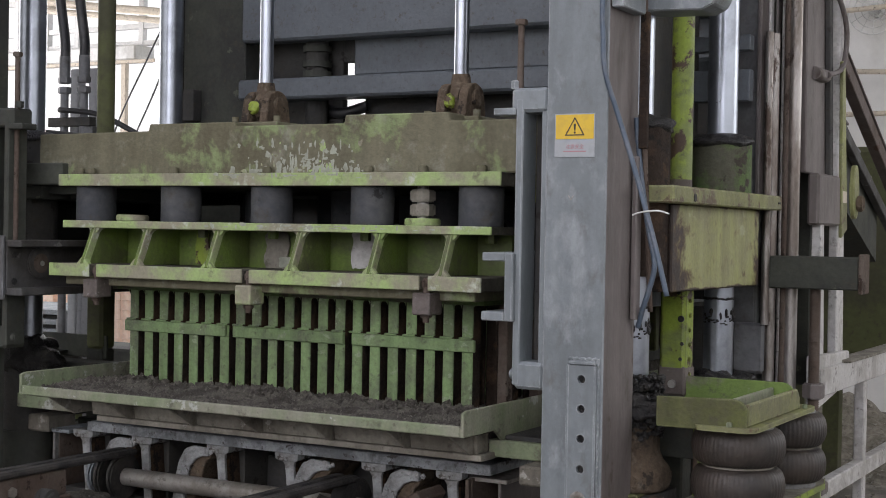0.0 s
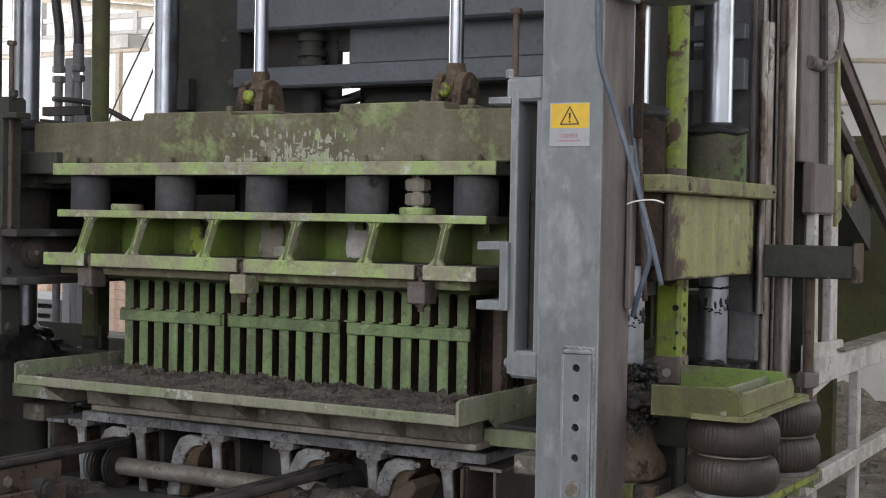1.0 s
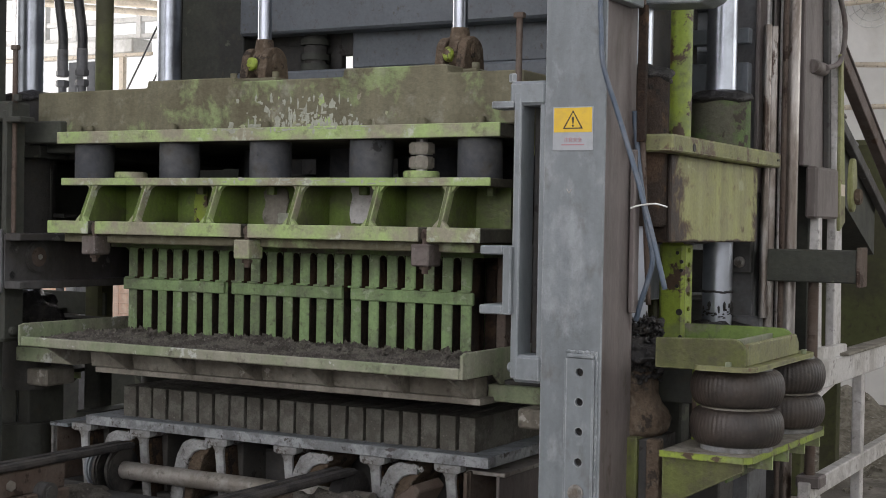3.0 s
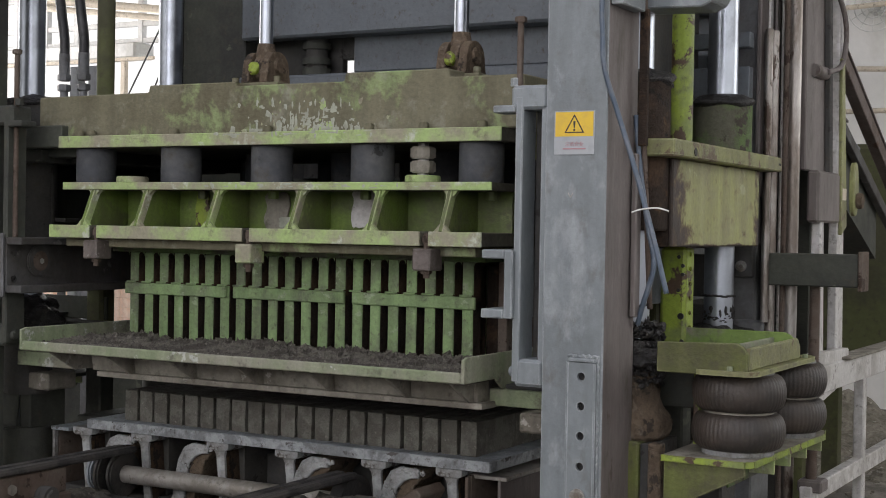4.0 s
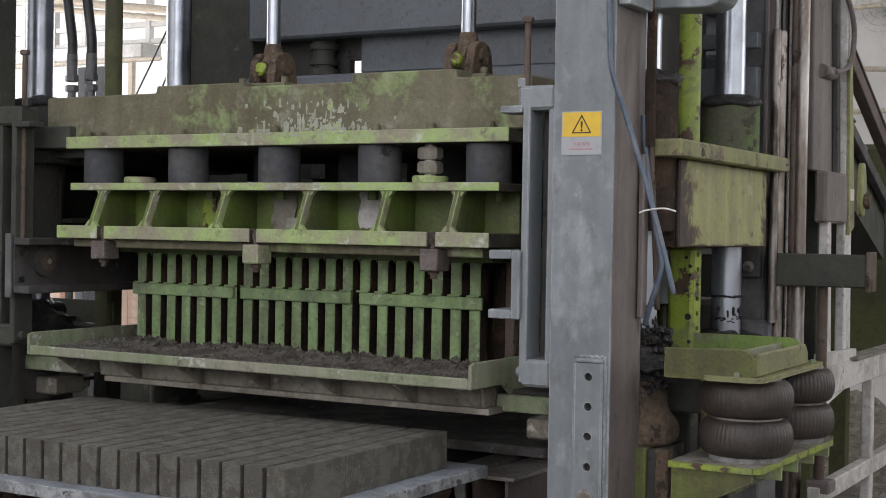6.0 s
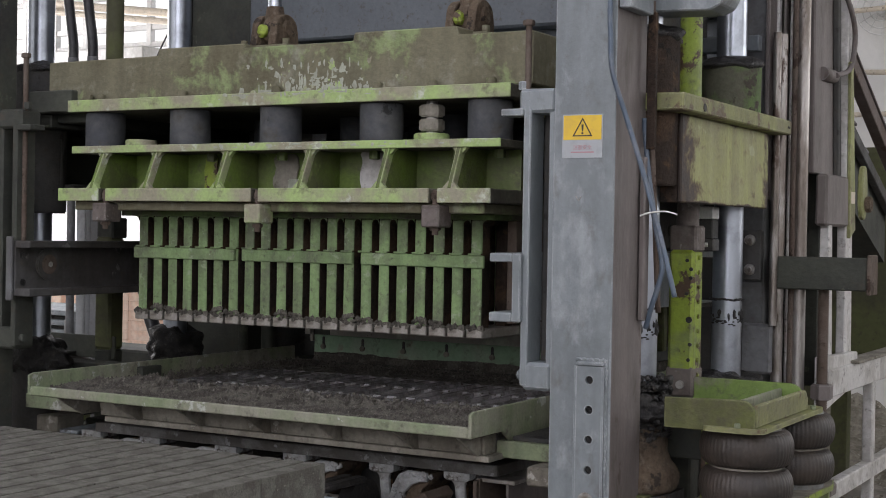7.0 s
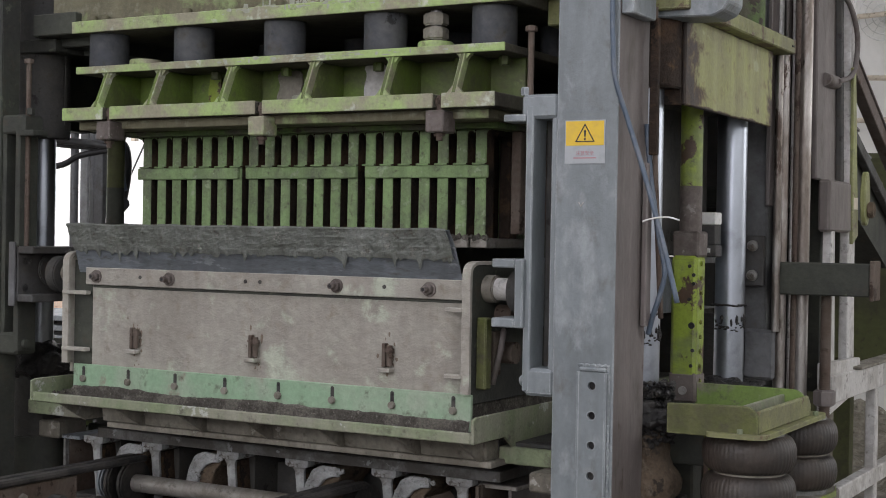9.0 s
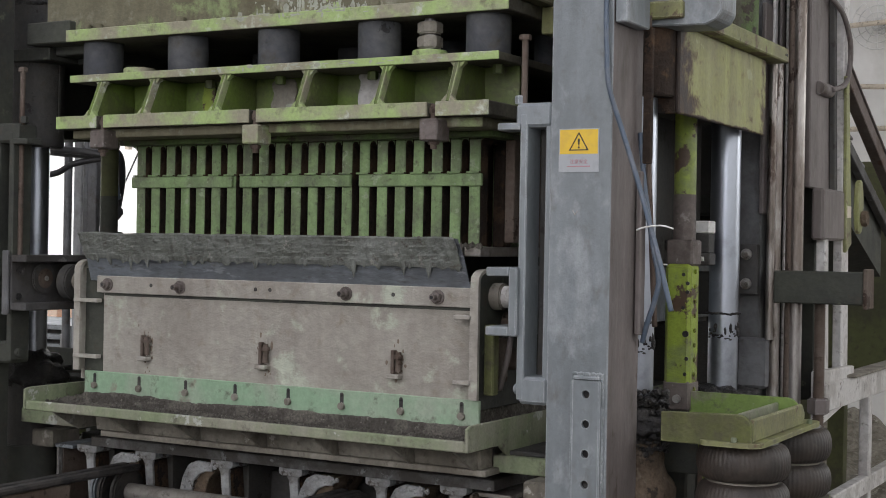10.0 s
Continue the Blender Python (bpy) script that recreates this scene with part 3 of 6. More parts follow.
def warning_sign():
    s = thing("warning_sign", (1.71, -0.284, 1.69), "yellow and grey warning sticker with a black triangle on the post", "warning sign")
    y = -0.2815
    part("panel", box(N(), 1.656, 1.765, y - 0.001, y + 0.0012, 1.690, 1.7985, 0), "sticker", s)
    part("yellow_field", box(N(), 1.659, 1.762, y - 0.002, y - 0.0008, 1.735, 1.796, 0), "yellow", s)
    bm = N()
    cx, cz = 1.711, 1.764

    def ring(s0, s1):
        outer = [(cx + s0 * math.cos(a), cz - 0.005 + s0 * math.sin(a)) for a in (math.pi / 2, math.pi * 7 / 6, math.pi * 11 / 6)]
        inner = [(cx + s1 * math.cos(a), cz - 0.005 + s1 * math.sin(a)) for a in (math.pi / 2, math.pi * 7 / 6, math.pi * 11 / 6)]
        for i in range(3):
            j = (i + 1) % 3
            prism(bm, [outer[i], outer[j], inner[j], inner[i]], "y", y - 0.003, y - 0.0015)
    ring(0.031, 0.0255)
    prism(bm, [(cx - 0.003, cz + 0.009), (cx + 0.003, cz + 0.009), (cx + 0.0015, cz - 0.008), (cx - 0.0015, cz - 0.008)], "y", y - 0.003, y - 0.0015)
    cyl(bm, (cx, y - 0.003, cz - 0.013), (cx, y - 0.0015, cz - 0.013), 0.0028, 10)
    part("triangle", bm, "ink", s)
    part("writing_bar", box(N(), 1.68, 1.742, y - 0.002, y - 0.0008, 1.7025, 1.7055, 0), "ink_red", s)
    curve = bpy.data.curves.new("writing", "FONT")
    curve.body, curve.size, curve.align_x, curve.extrude = "\u6ce8\u610f\u5b89\u5168", 0.0125, "CENTER", 0.0004
    ob = bpy.data.objects.new("writing_source", curve)
    bpy.context.scene.collection.objects.link(ob)
    me = bpy.data.meshes.new_from_object(ob.evaluated_get(bpy.context.evaluated_depsgraph_get()))
    bpy.data.objects.remove(ob)
    bm = N()
    bm.from_mesh(me)
    bm.transform(Matrix.Translation((1.711, y - 0.0016, 1.7115)) @ Matrix.Rotation(math.pi / 2, 4, "X"))
    bpy.data.meshes.remove(me)
    part("writing", bm, "ink_red", s)


warning_sign()


def guide_channel(right):
    """The upright slotted guide on the inner side of a post, with its screw."""
    # the left channel's shade is put into a darker paint
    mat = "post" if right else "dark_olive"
    g = thing("guide_channel", (mx(1.59, right), -0.24, 1.07), "grey painted upright guide channel bolted to the post", "guide channel", "guide channels")
    part("strip", mbox(N(), right, 1.545, 1.566, -0.28, -0.2, 1.11, 1.84), mat, g)
    part("back_strip", mbox(N(), right, 1.566, 1.626, -0.2, -0.19, 1.1, 1.84), "dark", g)
    part("edge_strip", mbox(N(), right, 1.614, 1.632, -0.272, -0.2, 1.15, 1.84), mat, g)
    part("top_bracket", mbox(N(), right, 1.53, 1.632, -0.279, -0.19, 1.806, 1.868, bev=0.008), mat, g)
    part("top_tab", mbox(N(), right, 1.482, 1.545, -0.285, -0.22, 1.799, 1.818), mat, g)
    part("bottom_bracket", mbox(N(), right, 1.55, 1.632, -0.279, -0.19, 1.1, 1.17, bev=0.008), mat, g)
    bm = N()
    cyl(bm, (mx(1.528, right), -0.25, 1.135), (mx(1.55, right), -0.25, 1.135), 0.014, 14, bev=0.003)
    part("pin", bm, mat, g)
    bm = N()
    cyl(bm, (mx(1.541, right), -0.25, 1.3), (mx(1.541, right), -0.25, 2.04), 0.0085, 12)
    rod = part("adjusting_screw", bm, "rust", g, "rusty threaded rod")
    bm = N()
    hexnut(bm, mx(1.541, right), -0.25, 2.032, 0.016, 0.015)
    part("nut", bm, "rust", rod)
    bm = N()
    hexnut(bm, mx(1.53, right), -0.25, 1.868, 0.014, 0.022)
    part("lock_nut", bm, mat, g)


guide_channel(True)
guide_channel(False)


def feed_rail(right):
    """A channel that opens inwards, in which the feed box rolls."""
    mat = "post" if right else "frame_dark"
    r = thing("feed_rail", (mx(1.53, right), 0.9, 1.25), "grey steel channel rail carrying the feed box" if right else "steel channel rail carrying the feed box, darkened as the shaded side", "rail", "feed rails")
    part("web", mbox(N(), right, 1.528, 1.552, -0.298, 2.3, 1.272, 1.448), mat, r)
    part("top_flange", mbox(N(), right, 1.463, 1.528, -0.298, 2.3, 1.425, 1.448), mat, r)
    part("bottom_flange", mbox(N(), right, 1.463, 1.528, -0.298, 2.3, 1.272, 1.296), mat, r)
    if not right:
        # holes are black discs on the web, their dark painted
        for z in (1.40, 1.315):
            part("end_hole", cyl(N(), (-0.236, -0.265, z), (-0.2338, -0.265, z), 0.012, 16), "grease", r)
        boss = part("boss", cyl(N(), (-0.235, -0.165, 1.372), (-0.222, -0.165, 1.372), 0.05, 32, bev=0.004), "frame_dark", r, "round grimy boss on the rail")
        part("boss_ring", cyl(N(), (-0.222, -0.165, 1.372), (-0.217, -0.165, 1.372), 0.032, 28, bev=0.003), "rust", boss)
        part("boss_bolt", hexnut(N(), -0.217, -0.165, 1.372, 0.009, 0.006, "x"), "steel", boss)
        part("end_lip", mbox(N(), right, 1.53, 1.556, -0.312, -0.3, 1.258, 1.462), "frame_grey", r)
    for y in (0.25, 1.0, 1.8):
        part("bracket", mbox(N(), right, 1.552, 1.70, y - 0.04, y + 0.04, 1.29, 1.43), "dark", r)


feed_rail(True)
feed_rail(False)


def guide_column(right, y):
    c = thing("guide_column", (mx(1.753, right), y, 0), "polished chrome round guide column", "guide column", "guide columns")
    bm = N()
    cyl(bm, (mx(1.753, right), y, 0.3), (mx(1.753, right), y, 3.3), 0.046, 40)
    col = part("shaft", bm, "chrome", c)
    bm = N()
    cyl(bm, (mx(1.753, right), y, 0), (mx(1.753, right), y, 0.3 if right else 0.80 if y < 0.5 else 1.0), 0.09, 24, bev=0.004)
    part("socket", bm, "dark" if right else "dark_olive", c)
    if right:
        bm = N()
        rnd = random.Random(4)
        for k in range(46):
            a = -2.4 + 2.6 * rnd.random()
            z = 1.236 + 0.006 * rnd.gauss(0, 1) if k < 30 else 1.25 + 0.02 * rnd.random()
            lump(bm, mx(1.753, right) + 0.0455 * math.cos(a), y + 0.0455 * math.sin(a), z, 0.004 + 0.003 * rnd.random(), 0.004, 0.003 + 0.014 * rnd.random() * (k >= 30), k, 0.4, 1)
        for k in range(18):
            a = -2.6 + 3.0 * k / 18
            lump(bm, mx(1.753, right) + 0.0455 * math.cos(a), y + 0.0455 * math.sin(a), 1.304 + 0.004 * rnd.random(), 0.01, 0.01, 0.004, k, 0.4, 1)
        part("grease_streak", bm, "grease", col, "black grease streaks on the chrome")


for side in (True, False):
    for yy in (0.02, 0.74):
        guide_column(side, yy)


def lift_post(right):
    """Square green post: a perforated lower part and a slimmer upper one."""
    x = mx(1.751, right)
    p = thing("lift_post", (x, 0.38, 0), "bright green painted perforated steel lift post" if right else "olive green steel lift post, darkened as the shaded side", "lift post", "lift posts")
    # left post gets olive in place of bright green, for shade
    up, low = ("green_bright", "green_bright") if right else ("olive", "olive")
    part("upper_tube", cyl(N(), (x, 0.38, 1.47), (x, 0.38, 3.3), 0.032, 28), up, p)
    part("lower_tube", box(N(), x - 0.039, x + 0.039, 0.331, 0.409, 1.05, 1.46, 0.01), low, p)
    # dark foot paints the shade under the mold arm
    part("foot_post", box(N(), x - 0.037, x + 0.037, 0.333, 0.407, 0.0, 1.05, 0.006), "dark_olive", p, "foot of the post, darkened for the shade below the arm")
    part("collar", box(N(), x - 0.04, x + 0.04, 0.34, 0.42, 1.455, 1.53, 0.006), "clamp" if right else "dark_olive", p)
    part("rusted_length", cyl(N(), (x, 0.38, 1.53), (x, 0.38, 1.66), 0.0326, 28), "clamp" if right else "dark_olive", p, "bare rusty length of the post" if right else "length of the post darkened as the shaded side")
    if right:
        rnd = random.Random(3)
        for z in (1.43, 1.405, 1.38, 1.335, 1.261, 1.19, 1.146, 1.10):
            hx = x + rnd.choice((0.018, 0.026, 0.03))
            # black disc instead of a hole, for the dark within
            part("hole", cyl(N(), (hx, 0.3298, z), (hx, 0.335, z), 0.0055 if z != 1.261 else 0.0095, 14), "grease", p)
        for k in range(10):
            z = 1.06 + 0.042 * k
            part("rivet", cyl(N(), (x + 0.038, 0.365, z), (x + 0.046, 0.365, z), 0.007, 10, bev=0.002), "green_bright", p)
        part("foot_sleeve", box(N(), x - 0.041, x + 0.041, 0.329, 0.411, 1.04, 1.125, 0.006), "clamp", p)
        bm = N()
        cyl(bm, (x + 0.005, 0.32, 1.075), (x + 0.005, 0.331, 1.075), 0.012, 14)
        part("bolt", bm, "steel", p)


lift_post(True)
lift_post(False)


def rear_frame():
    f = thing("rear_post", (1.735, 1.06, 0), "dark grey steel rear post of the machine", "machine post", "machine posts")
    part("tube", box(N(), 1.63, 1.80, 0.96, 1.16, 0, 3.3, 0.006), "frame_grey", f)
    part("plate", box(N(), 1.80, 1.815, 0.93, 1.19, 1.62, 2.3, 0.003), "post_side", f)
    for y, r, z0 in ((0.90, 0.013, 1.22), (0.955, 0.018, 1.0)):
        bm = N()
        cyl(bm, (1.85, y, z0), (1.85, y, 2.15), r, 16)
        part("pipe", bm, "worn_pipe", f)
    for k in range(4):
        bm = N()
        box(bm, 1.815 + 0.012 * k, 1.824 + 0.012 * k, 1.0 + 0.035 * k, 1.03 + 0.035 * k, 0.9, 3.3, 0.003)
        part("groove_rail", bm, "post_side" if k % 2 else "rail_white", f)
    bm = N()
    cyl(bm, (1.905, 1.0, 0.6), (1.905, 1.0, 3.2), 0.022, 18)
    part("air_pipe", bm, "worn_pipe", f, "grey pipe with rubbed bright and rusty patches")
    bm = N()
    cyl(bm, (1.885, 0.99, 0.6), (1.885, 0.99, 3.2), 0.012, 14)
    part("drain_pipe", bm, "rust", f, "rusty thin pipe")
    g = thing("rear_post", (-0.5, 1.1, 0), "dark grey steel rear post of the machine", "machine post", "machine posts")
    part("tube", box(N(), -0.66, -0.34, 1.05, 1.25, 0, 3.3, 0.006), "dark_olive", g)
    part("rib", box(N(), -0.70, -0.665, 1.0, 1.3, 0, 3.3, 0.004), "dark", g)
    part("stop_block", box(N(), -0.62, -0.56, 1.0, 1.05, 1.93, 2.06, 0.004), "dark", g)
    bm = N()
    cyl(bm, (-0.33, 1.0, 0.9), (-0.33, 1.0, 1.5), 0.018)
    cyl(bm, (-0.22, 1.02, 0.9), (-0.22, 1.02, 1.5), 0.028)
    part("pipe", bm, "dark_olive", g)


rear_frame()


def cross_beam(z0, z1, y0, y1, mat, x0=-0.34, x1=1.63):
    bm = N()
    box(bm, x0, x1, y0, y1, z0, z1, 0.01)
    single("cross_beam", bm, mat, ((x0 + x1) / 2, (y0 + y1) / 2, z0), "slate-blue painted steel cross beam between the rear posts" if mat == "beam_blue" else "dark steel cross beam between the rear posts", "steel beam", "rear cross beams")


cross_beam(2.238, 2.62, 1.02, 1.12, "beam_blue")
cross_beam(2.098, 2.42, 1.125, 1.238, "beam_blue", 0.13, 1.63)
cross_beam(2.006, 2.088, 1.0, 1.12, "beam_blue")
cross_beam(1.62, 1.69, 1.14, 1.2, "dark_olive")


def rear_details():
    c = thing("hydraulic_cylinder", (-0.05, 1.14, 1.69), "dark grimy hydraulic cylinder behind the press beam", "hydraulic cylinder")
    bm = N()
    cyl(bm, (-0.05, 1.14, 1.69), (-0.05, 1.14, 2.27), 0.045)
    part("barrel", bm, "dark", c)
    for z in (2.2, 2.14, 2.1, 1.8):
        part("collar", cyl(N(), (-0.05, 1.14, z), (-0.05, 1.14, z + 0.025), 0.058, 16), "dark_olive", c)
    bm = N()
    box(bm, -0.34, 0.033, 1.2, 1.24, 1.45, 2.27, 0.004)
    box(bm, 0.033, 0.11, 1.2, 1.24, 1.45, 1.86, 0.004)
    box(bm, 0.033, 0.11, 1.2, 1.24, 2.165, 2.27, 0.004)
    box(bm, 0.11, 1.63, 1.245, 1.28, 1.45, 2.27, 0.004)
    single("panel_wall", bm, "dark", (0.6, 1.22, 1.45), "black steel panel closing the machine's rear", "steel panel")


    bm = N()
    box(bm, -0.66, -0.03, 1.27, 1.30, 0.0, 1.118, 0.003)
    box(bm, -0.66, -0.03, 1.27, 1.30, 1.25, 1.449, 0.003)
    box(bm, -0.66, -0.329, 1.27, 1.30, 1.118, 1.25, 0)
    box(bm, -0.243, -0.03, 1.27, 1.30, 1.118, 1.25, 0)
    single("steel_panel", bm, "dark", (-0.35, 1.285, 0), "grimy black steel panel with a square opening", "steel panel")
    bm = N()
    tube(bm, [(-0.06, 1.22, 1.99), (0.0, 1.19, 1.965), (0.06, 1.19, 1.963), (0.14, 1.22, 1.99)], 0.022)
    single("hose", bm, "hose", (0.04, 1.2, 1.97), "black hose sagging across the rear opening", "hose", "hoses at the rear")


rear_details()


def feed_hopper():
    """Store of concrete over the resting feed box, with its stand."""
    h = thing("feed_hopper", (0.65, 1.9, 0), "dark grey steel concrete hopper standing behind the press", "hopper")
    part("body", prism(N(), [(1.32, 3.2), (2.9, 3.2), (2.6, 1.62), (1.4, 1.62)], "x", 0.16, 1.4, 0.004), "dark_olive", h)
    for x in (-0.15, 1.42):
        for y in (1.36, 2.55):
            part("leg", box(N(), x - 0.05, x + 0.05, y - 0.05, y + 0.05, 0, 3.2, 0.004), "dark", h)
    part("table", box(N(), -0.2, 1.5, 1.12, 2.6, 0.93, 0.984, 0.004), "dark_olive", h, "steel table on which the feed box rests")


feed_hopper()


# ---- the press head, which rises and falls ----
def press_head():
    p = thing("press_head", (0.6465, 0.35, 0.959), "green press head with dusty beam and brick tamper feet", "press head")
    # upper beam with a stepped top
    outline = [(-0.30, 1.661), (-0.30, 1.795), (0.166, 1.797), (0.17, 1.819), (0.505, 1.819), (0.51, 1.806), (0.90, 1.806), (0.905, 1.83), (1.245, 1.83),
               (1.25, 1.806), (1.48, 1.806), (1.48, 1.661)]
    part("beam", prism(N(), outline, "y", -0.1, 0.8, 0.004), "green_dusty", p, "olive dusty steel beam with flaked patches")
    part("left_yoke", box(N(), -0.56, -0.16, -0.05, 0.82, 1.60, 1.665, 0.004), "dark_olive", p)
    part("left_block", box(N(), -0.36, -0.17, -0.13, 0.2, 1.628, 1.70, 0.004), "dark_olive", p)
    # plate bodies: dust colour, kept dark to paint the shade on their undersides
    up = part("upper_plate", box(N(), -0.158, 1.439, -0.149, 0.93, 1.624, 1.661, 0.003), "plate_dusty", p, "dusty olive thick plate with bolts, darkened for its shaded underside")
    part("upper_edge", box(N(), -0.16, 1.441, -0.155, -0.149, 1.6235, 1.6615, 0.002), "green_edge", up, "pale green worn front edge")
    for x in (-0.05, 0.29, 0.645, 1.0, 1.18, 1.365, -0.1):
        bm = N()
        cyl(bm, (x, -0.12, 1.661), (x, -0.12, 1.681), 0.0145, 16, bev=0.003)
        part("bolt", bm, "green_dusty", up)
    k = 0
    for y in (-0.08, 0.35, 0.78):
        for x in (-0.09, 0.263, 0.612, 0.969, 1.323):
            bm = N()
            lathe(bm, [(0.062, 1.513), (0.0632, 1.516), (0.0632, 1.621), (0.062, 1.624)], x + 0.016, y + 0.01, 32)
            part("rubber_buffer", bm, "buffer", p, "grey rubber buffer block")
            k += 1
    nut = N()
    cyl(nut, (1.161, -0.085, 1.533), (1.161, -0.085, 1.624), 0.016)
    stud = part("stud", nut, "steel", p)
    for z in (1.54, 1.580):
        bm = N()
        hexnut(bm, 1.161, -0.085, z, 0.036, 0.035)
        part("nut", bm, "mold_skirt", stud, "cement-stained hexagon nut")
    for x in (0.094, 1.161):
        bm = N()
        cyl(bm, (x, -0.085, 1.513), (x, -0.085, 1.534), 0.051, 28, bev=0.003)
        part("boss", bm, "green_edge", p)
    mid = part("middle_plate", box(N(), -0.132, 1.415, -0.154, 0.92, 1.491, 1.513, 0.002), "plate_dusty", p, "dusty olive plate, darkened for its shaded underside")
    part("middle_edge", box(N(), -0.134, 1.417, -0.16, -0.154, 1.4905, 1.5135, 0.002), "green_edge", mid, "pale green worn front edge")
    # slanted gussets between the plates
    for x in (-0.007, 0.211, 0.488, 0.79, 1.058, 1.287):
        pts = [(-0.155, 1.491), (-0.206, 1.377), (-0.175, 1.377), (-0.128, 1.48), (-0.1, 1.491)]
        part("gusset", prism(N(), [(-0.156, 1.4905), (-0.207, 1.3775), (0.0, 1.3775), (0.0, 1.4905)], "x", x - 0.006, x + 0.006, 0.002), "gusset", p)
        bm = N()
        prism(bm, pts, "x", x - 0.0075, x + 0.0075, 0.002)
        for s in (-1, 1):
            prism(bm, [(x + s * 0.006, 1.3775), (x + s * 0.024, 1.3775), (x + s * 0.006, 1.397)], "y", -0.2, -0.185)
            prism(bm, [(x + s * 0.006, 1.4905), (x + s * 0.024, 1.4905), (x + s * 0.006, 1.471)], "y", -0.15, -0.135)
        part("gusset_edge", bm, "green_edge", p)
    part("back_web", box(N(), -0.12, 1.40, 0.002, 0.02, 1.377, 1.491, 0), "gusset", p, "green web plate behind the gussets")
    # caked cement and bright paint on the web between the gussets
    for k, (cx, cz, w, h, mat, label) in enumerate(((0.912, 1.44, 0.042, 0.055, "rail_white", "white cement splash"), (0.60, 1.43, 0.045, 0.058, "mold_skirt", "pale brown cement crust"),
                                                   (0.312, 1.43, 0.026, 0.05, "green_bright", "bright green bare paint"), (0.635, 1.396, 0.024, 0.016, "splash", "white cement splash"))):
        bm = N()
        ring = [(cx + w * (1 + 0.35 * noise.noise((k * 7.3, math.cos(a) * 1.7, math.sin(a) * 1.7))) * max(-1, min(1, 1.25 * math.cos(a))),
                 cz + h * max(-1, min(1, 1.25 * math.sin(a))) * (1 + 0.12 * noise.noise((k * 3.1, math.cos(a) * 3, math.sin(a) * 3)))) for a in [2 * math.pi * i / 28 for i in range(28)]]
        prism(bm, ring, "y", -0.003 - 0.002 * k, 0.0015, 0.001)
        part("web_patch", bm, mat, p, label)
    for x in (0.35, 0.62, 0.95, 1.22, 1.36):
        part("plate_nut", hexnut(N(), x, -0.05, 1.466, 0.016, 0.025), "gusset", p)
    for x0, x1 in ((-0.141, 0.027), (0.059, 0.623), (0.651, 1.224), (1.253, 1.414)):
        low = part("lower_plate", box(N(), x0, x1, -0.204, 0.93, 1.338, 1.377, 0.003), "plate_dusty", p, "dusty olive clamping plate, darkened for its shaded underside")
        part("lower_edge", box(N(), x0 - 0.001, x1 + 0.001, -0.21, -0.204, 1.3375, 1.3775, 0.002), "green_edge", low, "pale green worn front edge")
    part("tool_plate", box(N(), -0.112, 1.375, -0.165, 0.9, 1.31, 1.338, 0.003), "green_dusty", p, "dusty olive tool plate")
    # lower tier in dark green paints the shadow below the tool plate
    part("tool_carrier", box(N(), -0.02, 1.345, -0.05, 0.9, 1.294, 1.31, 0.002), "green_dark", p, "carrier plate of the tamper feet, dark green for the tool plate's shadow")
    # screw clamps
    for i, x in enumerate((0.043, 0.637, 1.238)):
        bm = N()
        box(bm, x - 0.028, x + 0.028, -0.222, -0.15, 1.273 + (0.0, 0.002, -0.002)[i], 1.331, 0.004)
        c = part("clamp", bm, ("clamp", "green_edge", "clamp")[i], p, "rusty steel clamp block")
        bm = N()
        cyl(bm, (x, -0.19, 1.25), (x, -0.19, 1.372), 0.009, 12)
        hexnut(bm, x, -0.19, 1.262, 0.016, 0.012)
        hexnut(bm, x, -0.19, 1.346, 0.013, 0.02)
        part("clamp_bolt", bm, "rust", c)
    # tamper feet in three rows, held by tie bars
    stem = N()
    box(stem, -0.0178, 0.0178, 0, 0.05, 0.986, 1.294, 0.003)
    box(stem, -0.0178, 0.0178, 0.15, 0.2, 0.986, 1.294, 0.003)
    prism(stem, [(-0.019, 1.294), (-0.019, 1.28), (-0.021, 1.287), (-0.0255, 1.2915), (-0.0305, 1.2925), (-0.0305, 1.294)], "y", 0.0, 0.2)
    prism(stem, [(0.019, 1.28), (0.019, 1.294), (0.0305, 1.294), (0.0305, 1.2925), (0.0255, 1.2915), (0.021, 1.287)], "y", 0.0, 0.2)
    box(stem, -0.021, 0.021, -0.0135, 0.0, 1.1945, 1.2, 0.001)
    # rusty brown sides and rear bar also paint the shade between the feet
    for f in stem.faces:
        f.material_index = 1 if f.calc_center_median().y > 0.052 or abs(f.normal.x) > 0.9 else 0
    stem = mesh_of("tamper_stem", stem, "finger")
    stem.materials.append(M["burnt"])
    shoe = mesh_of("tamper_shoe", box(N(), -0.0262, 0.0262, -0.006, 0.233, 0.959, 0.9875, 0.003), "shaft")
    crusts = []
    rnd = random.Random(8)
    for v in range(6):
        crust = N()
        for q in range(16):
            h = 0.981 + (0.012 + 0.008 * (v % 3)) * rnd.random()
            lump(crust, -0.025 + 0.05 * rnd.random(), -0.001 - 0.004 * rnd.random(), h, 0.005 + 0.006 * rnd.random(), 0.006, 0.004 + 0.006 * rnd.random(), q + 20 * v, 0.5, 1)
        crusts.append(mesh_of("tamper_crust", crust, "soil"))
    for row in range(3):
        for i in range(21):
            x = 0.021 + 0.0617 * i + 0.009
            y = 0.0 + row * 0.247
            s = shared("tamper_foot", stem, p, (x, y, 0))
            q = new("shoe", shoe)
            q.parent = s
            if row == 0:
                q = tagged(new("cement_crust", crusts[(i * 5 + i // 4) % 6]), "crumbs of concrete stuck above the shoe", kind="stuff")
                q.parent = s
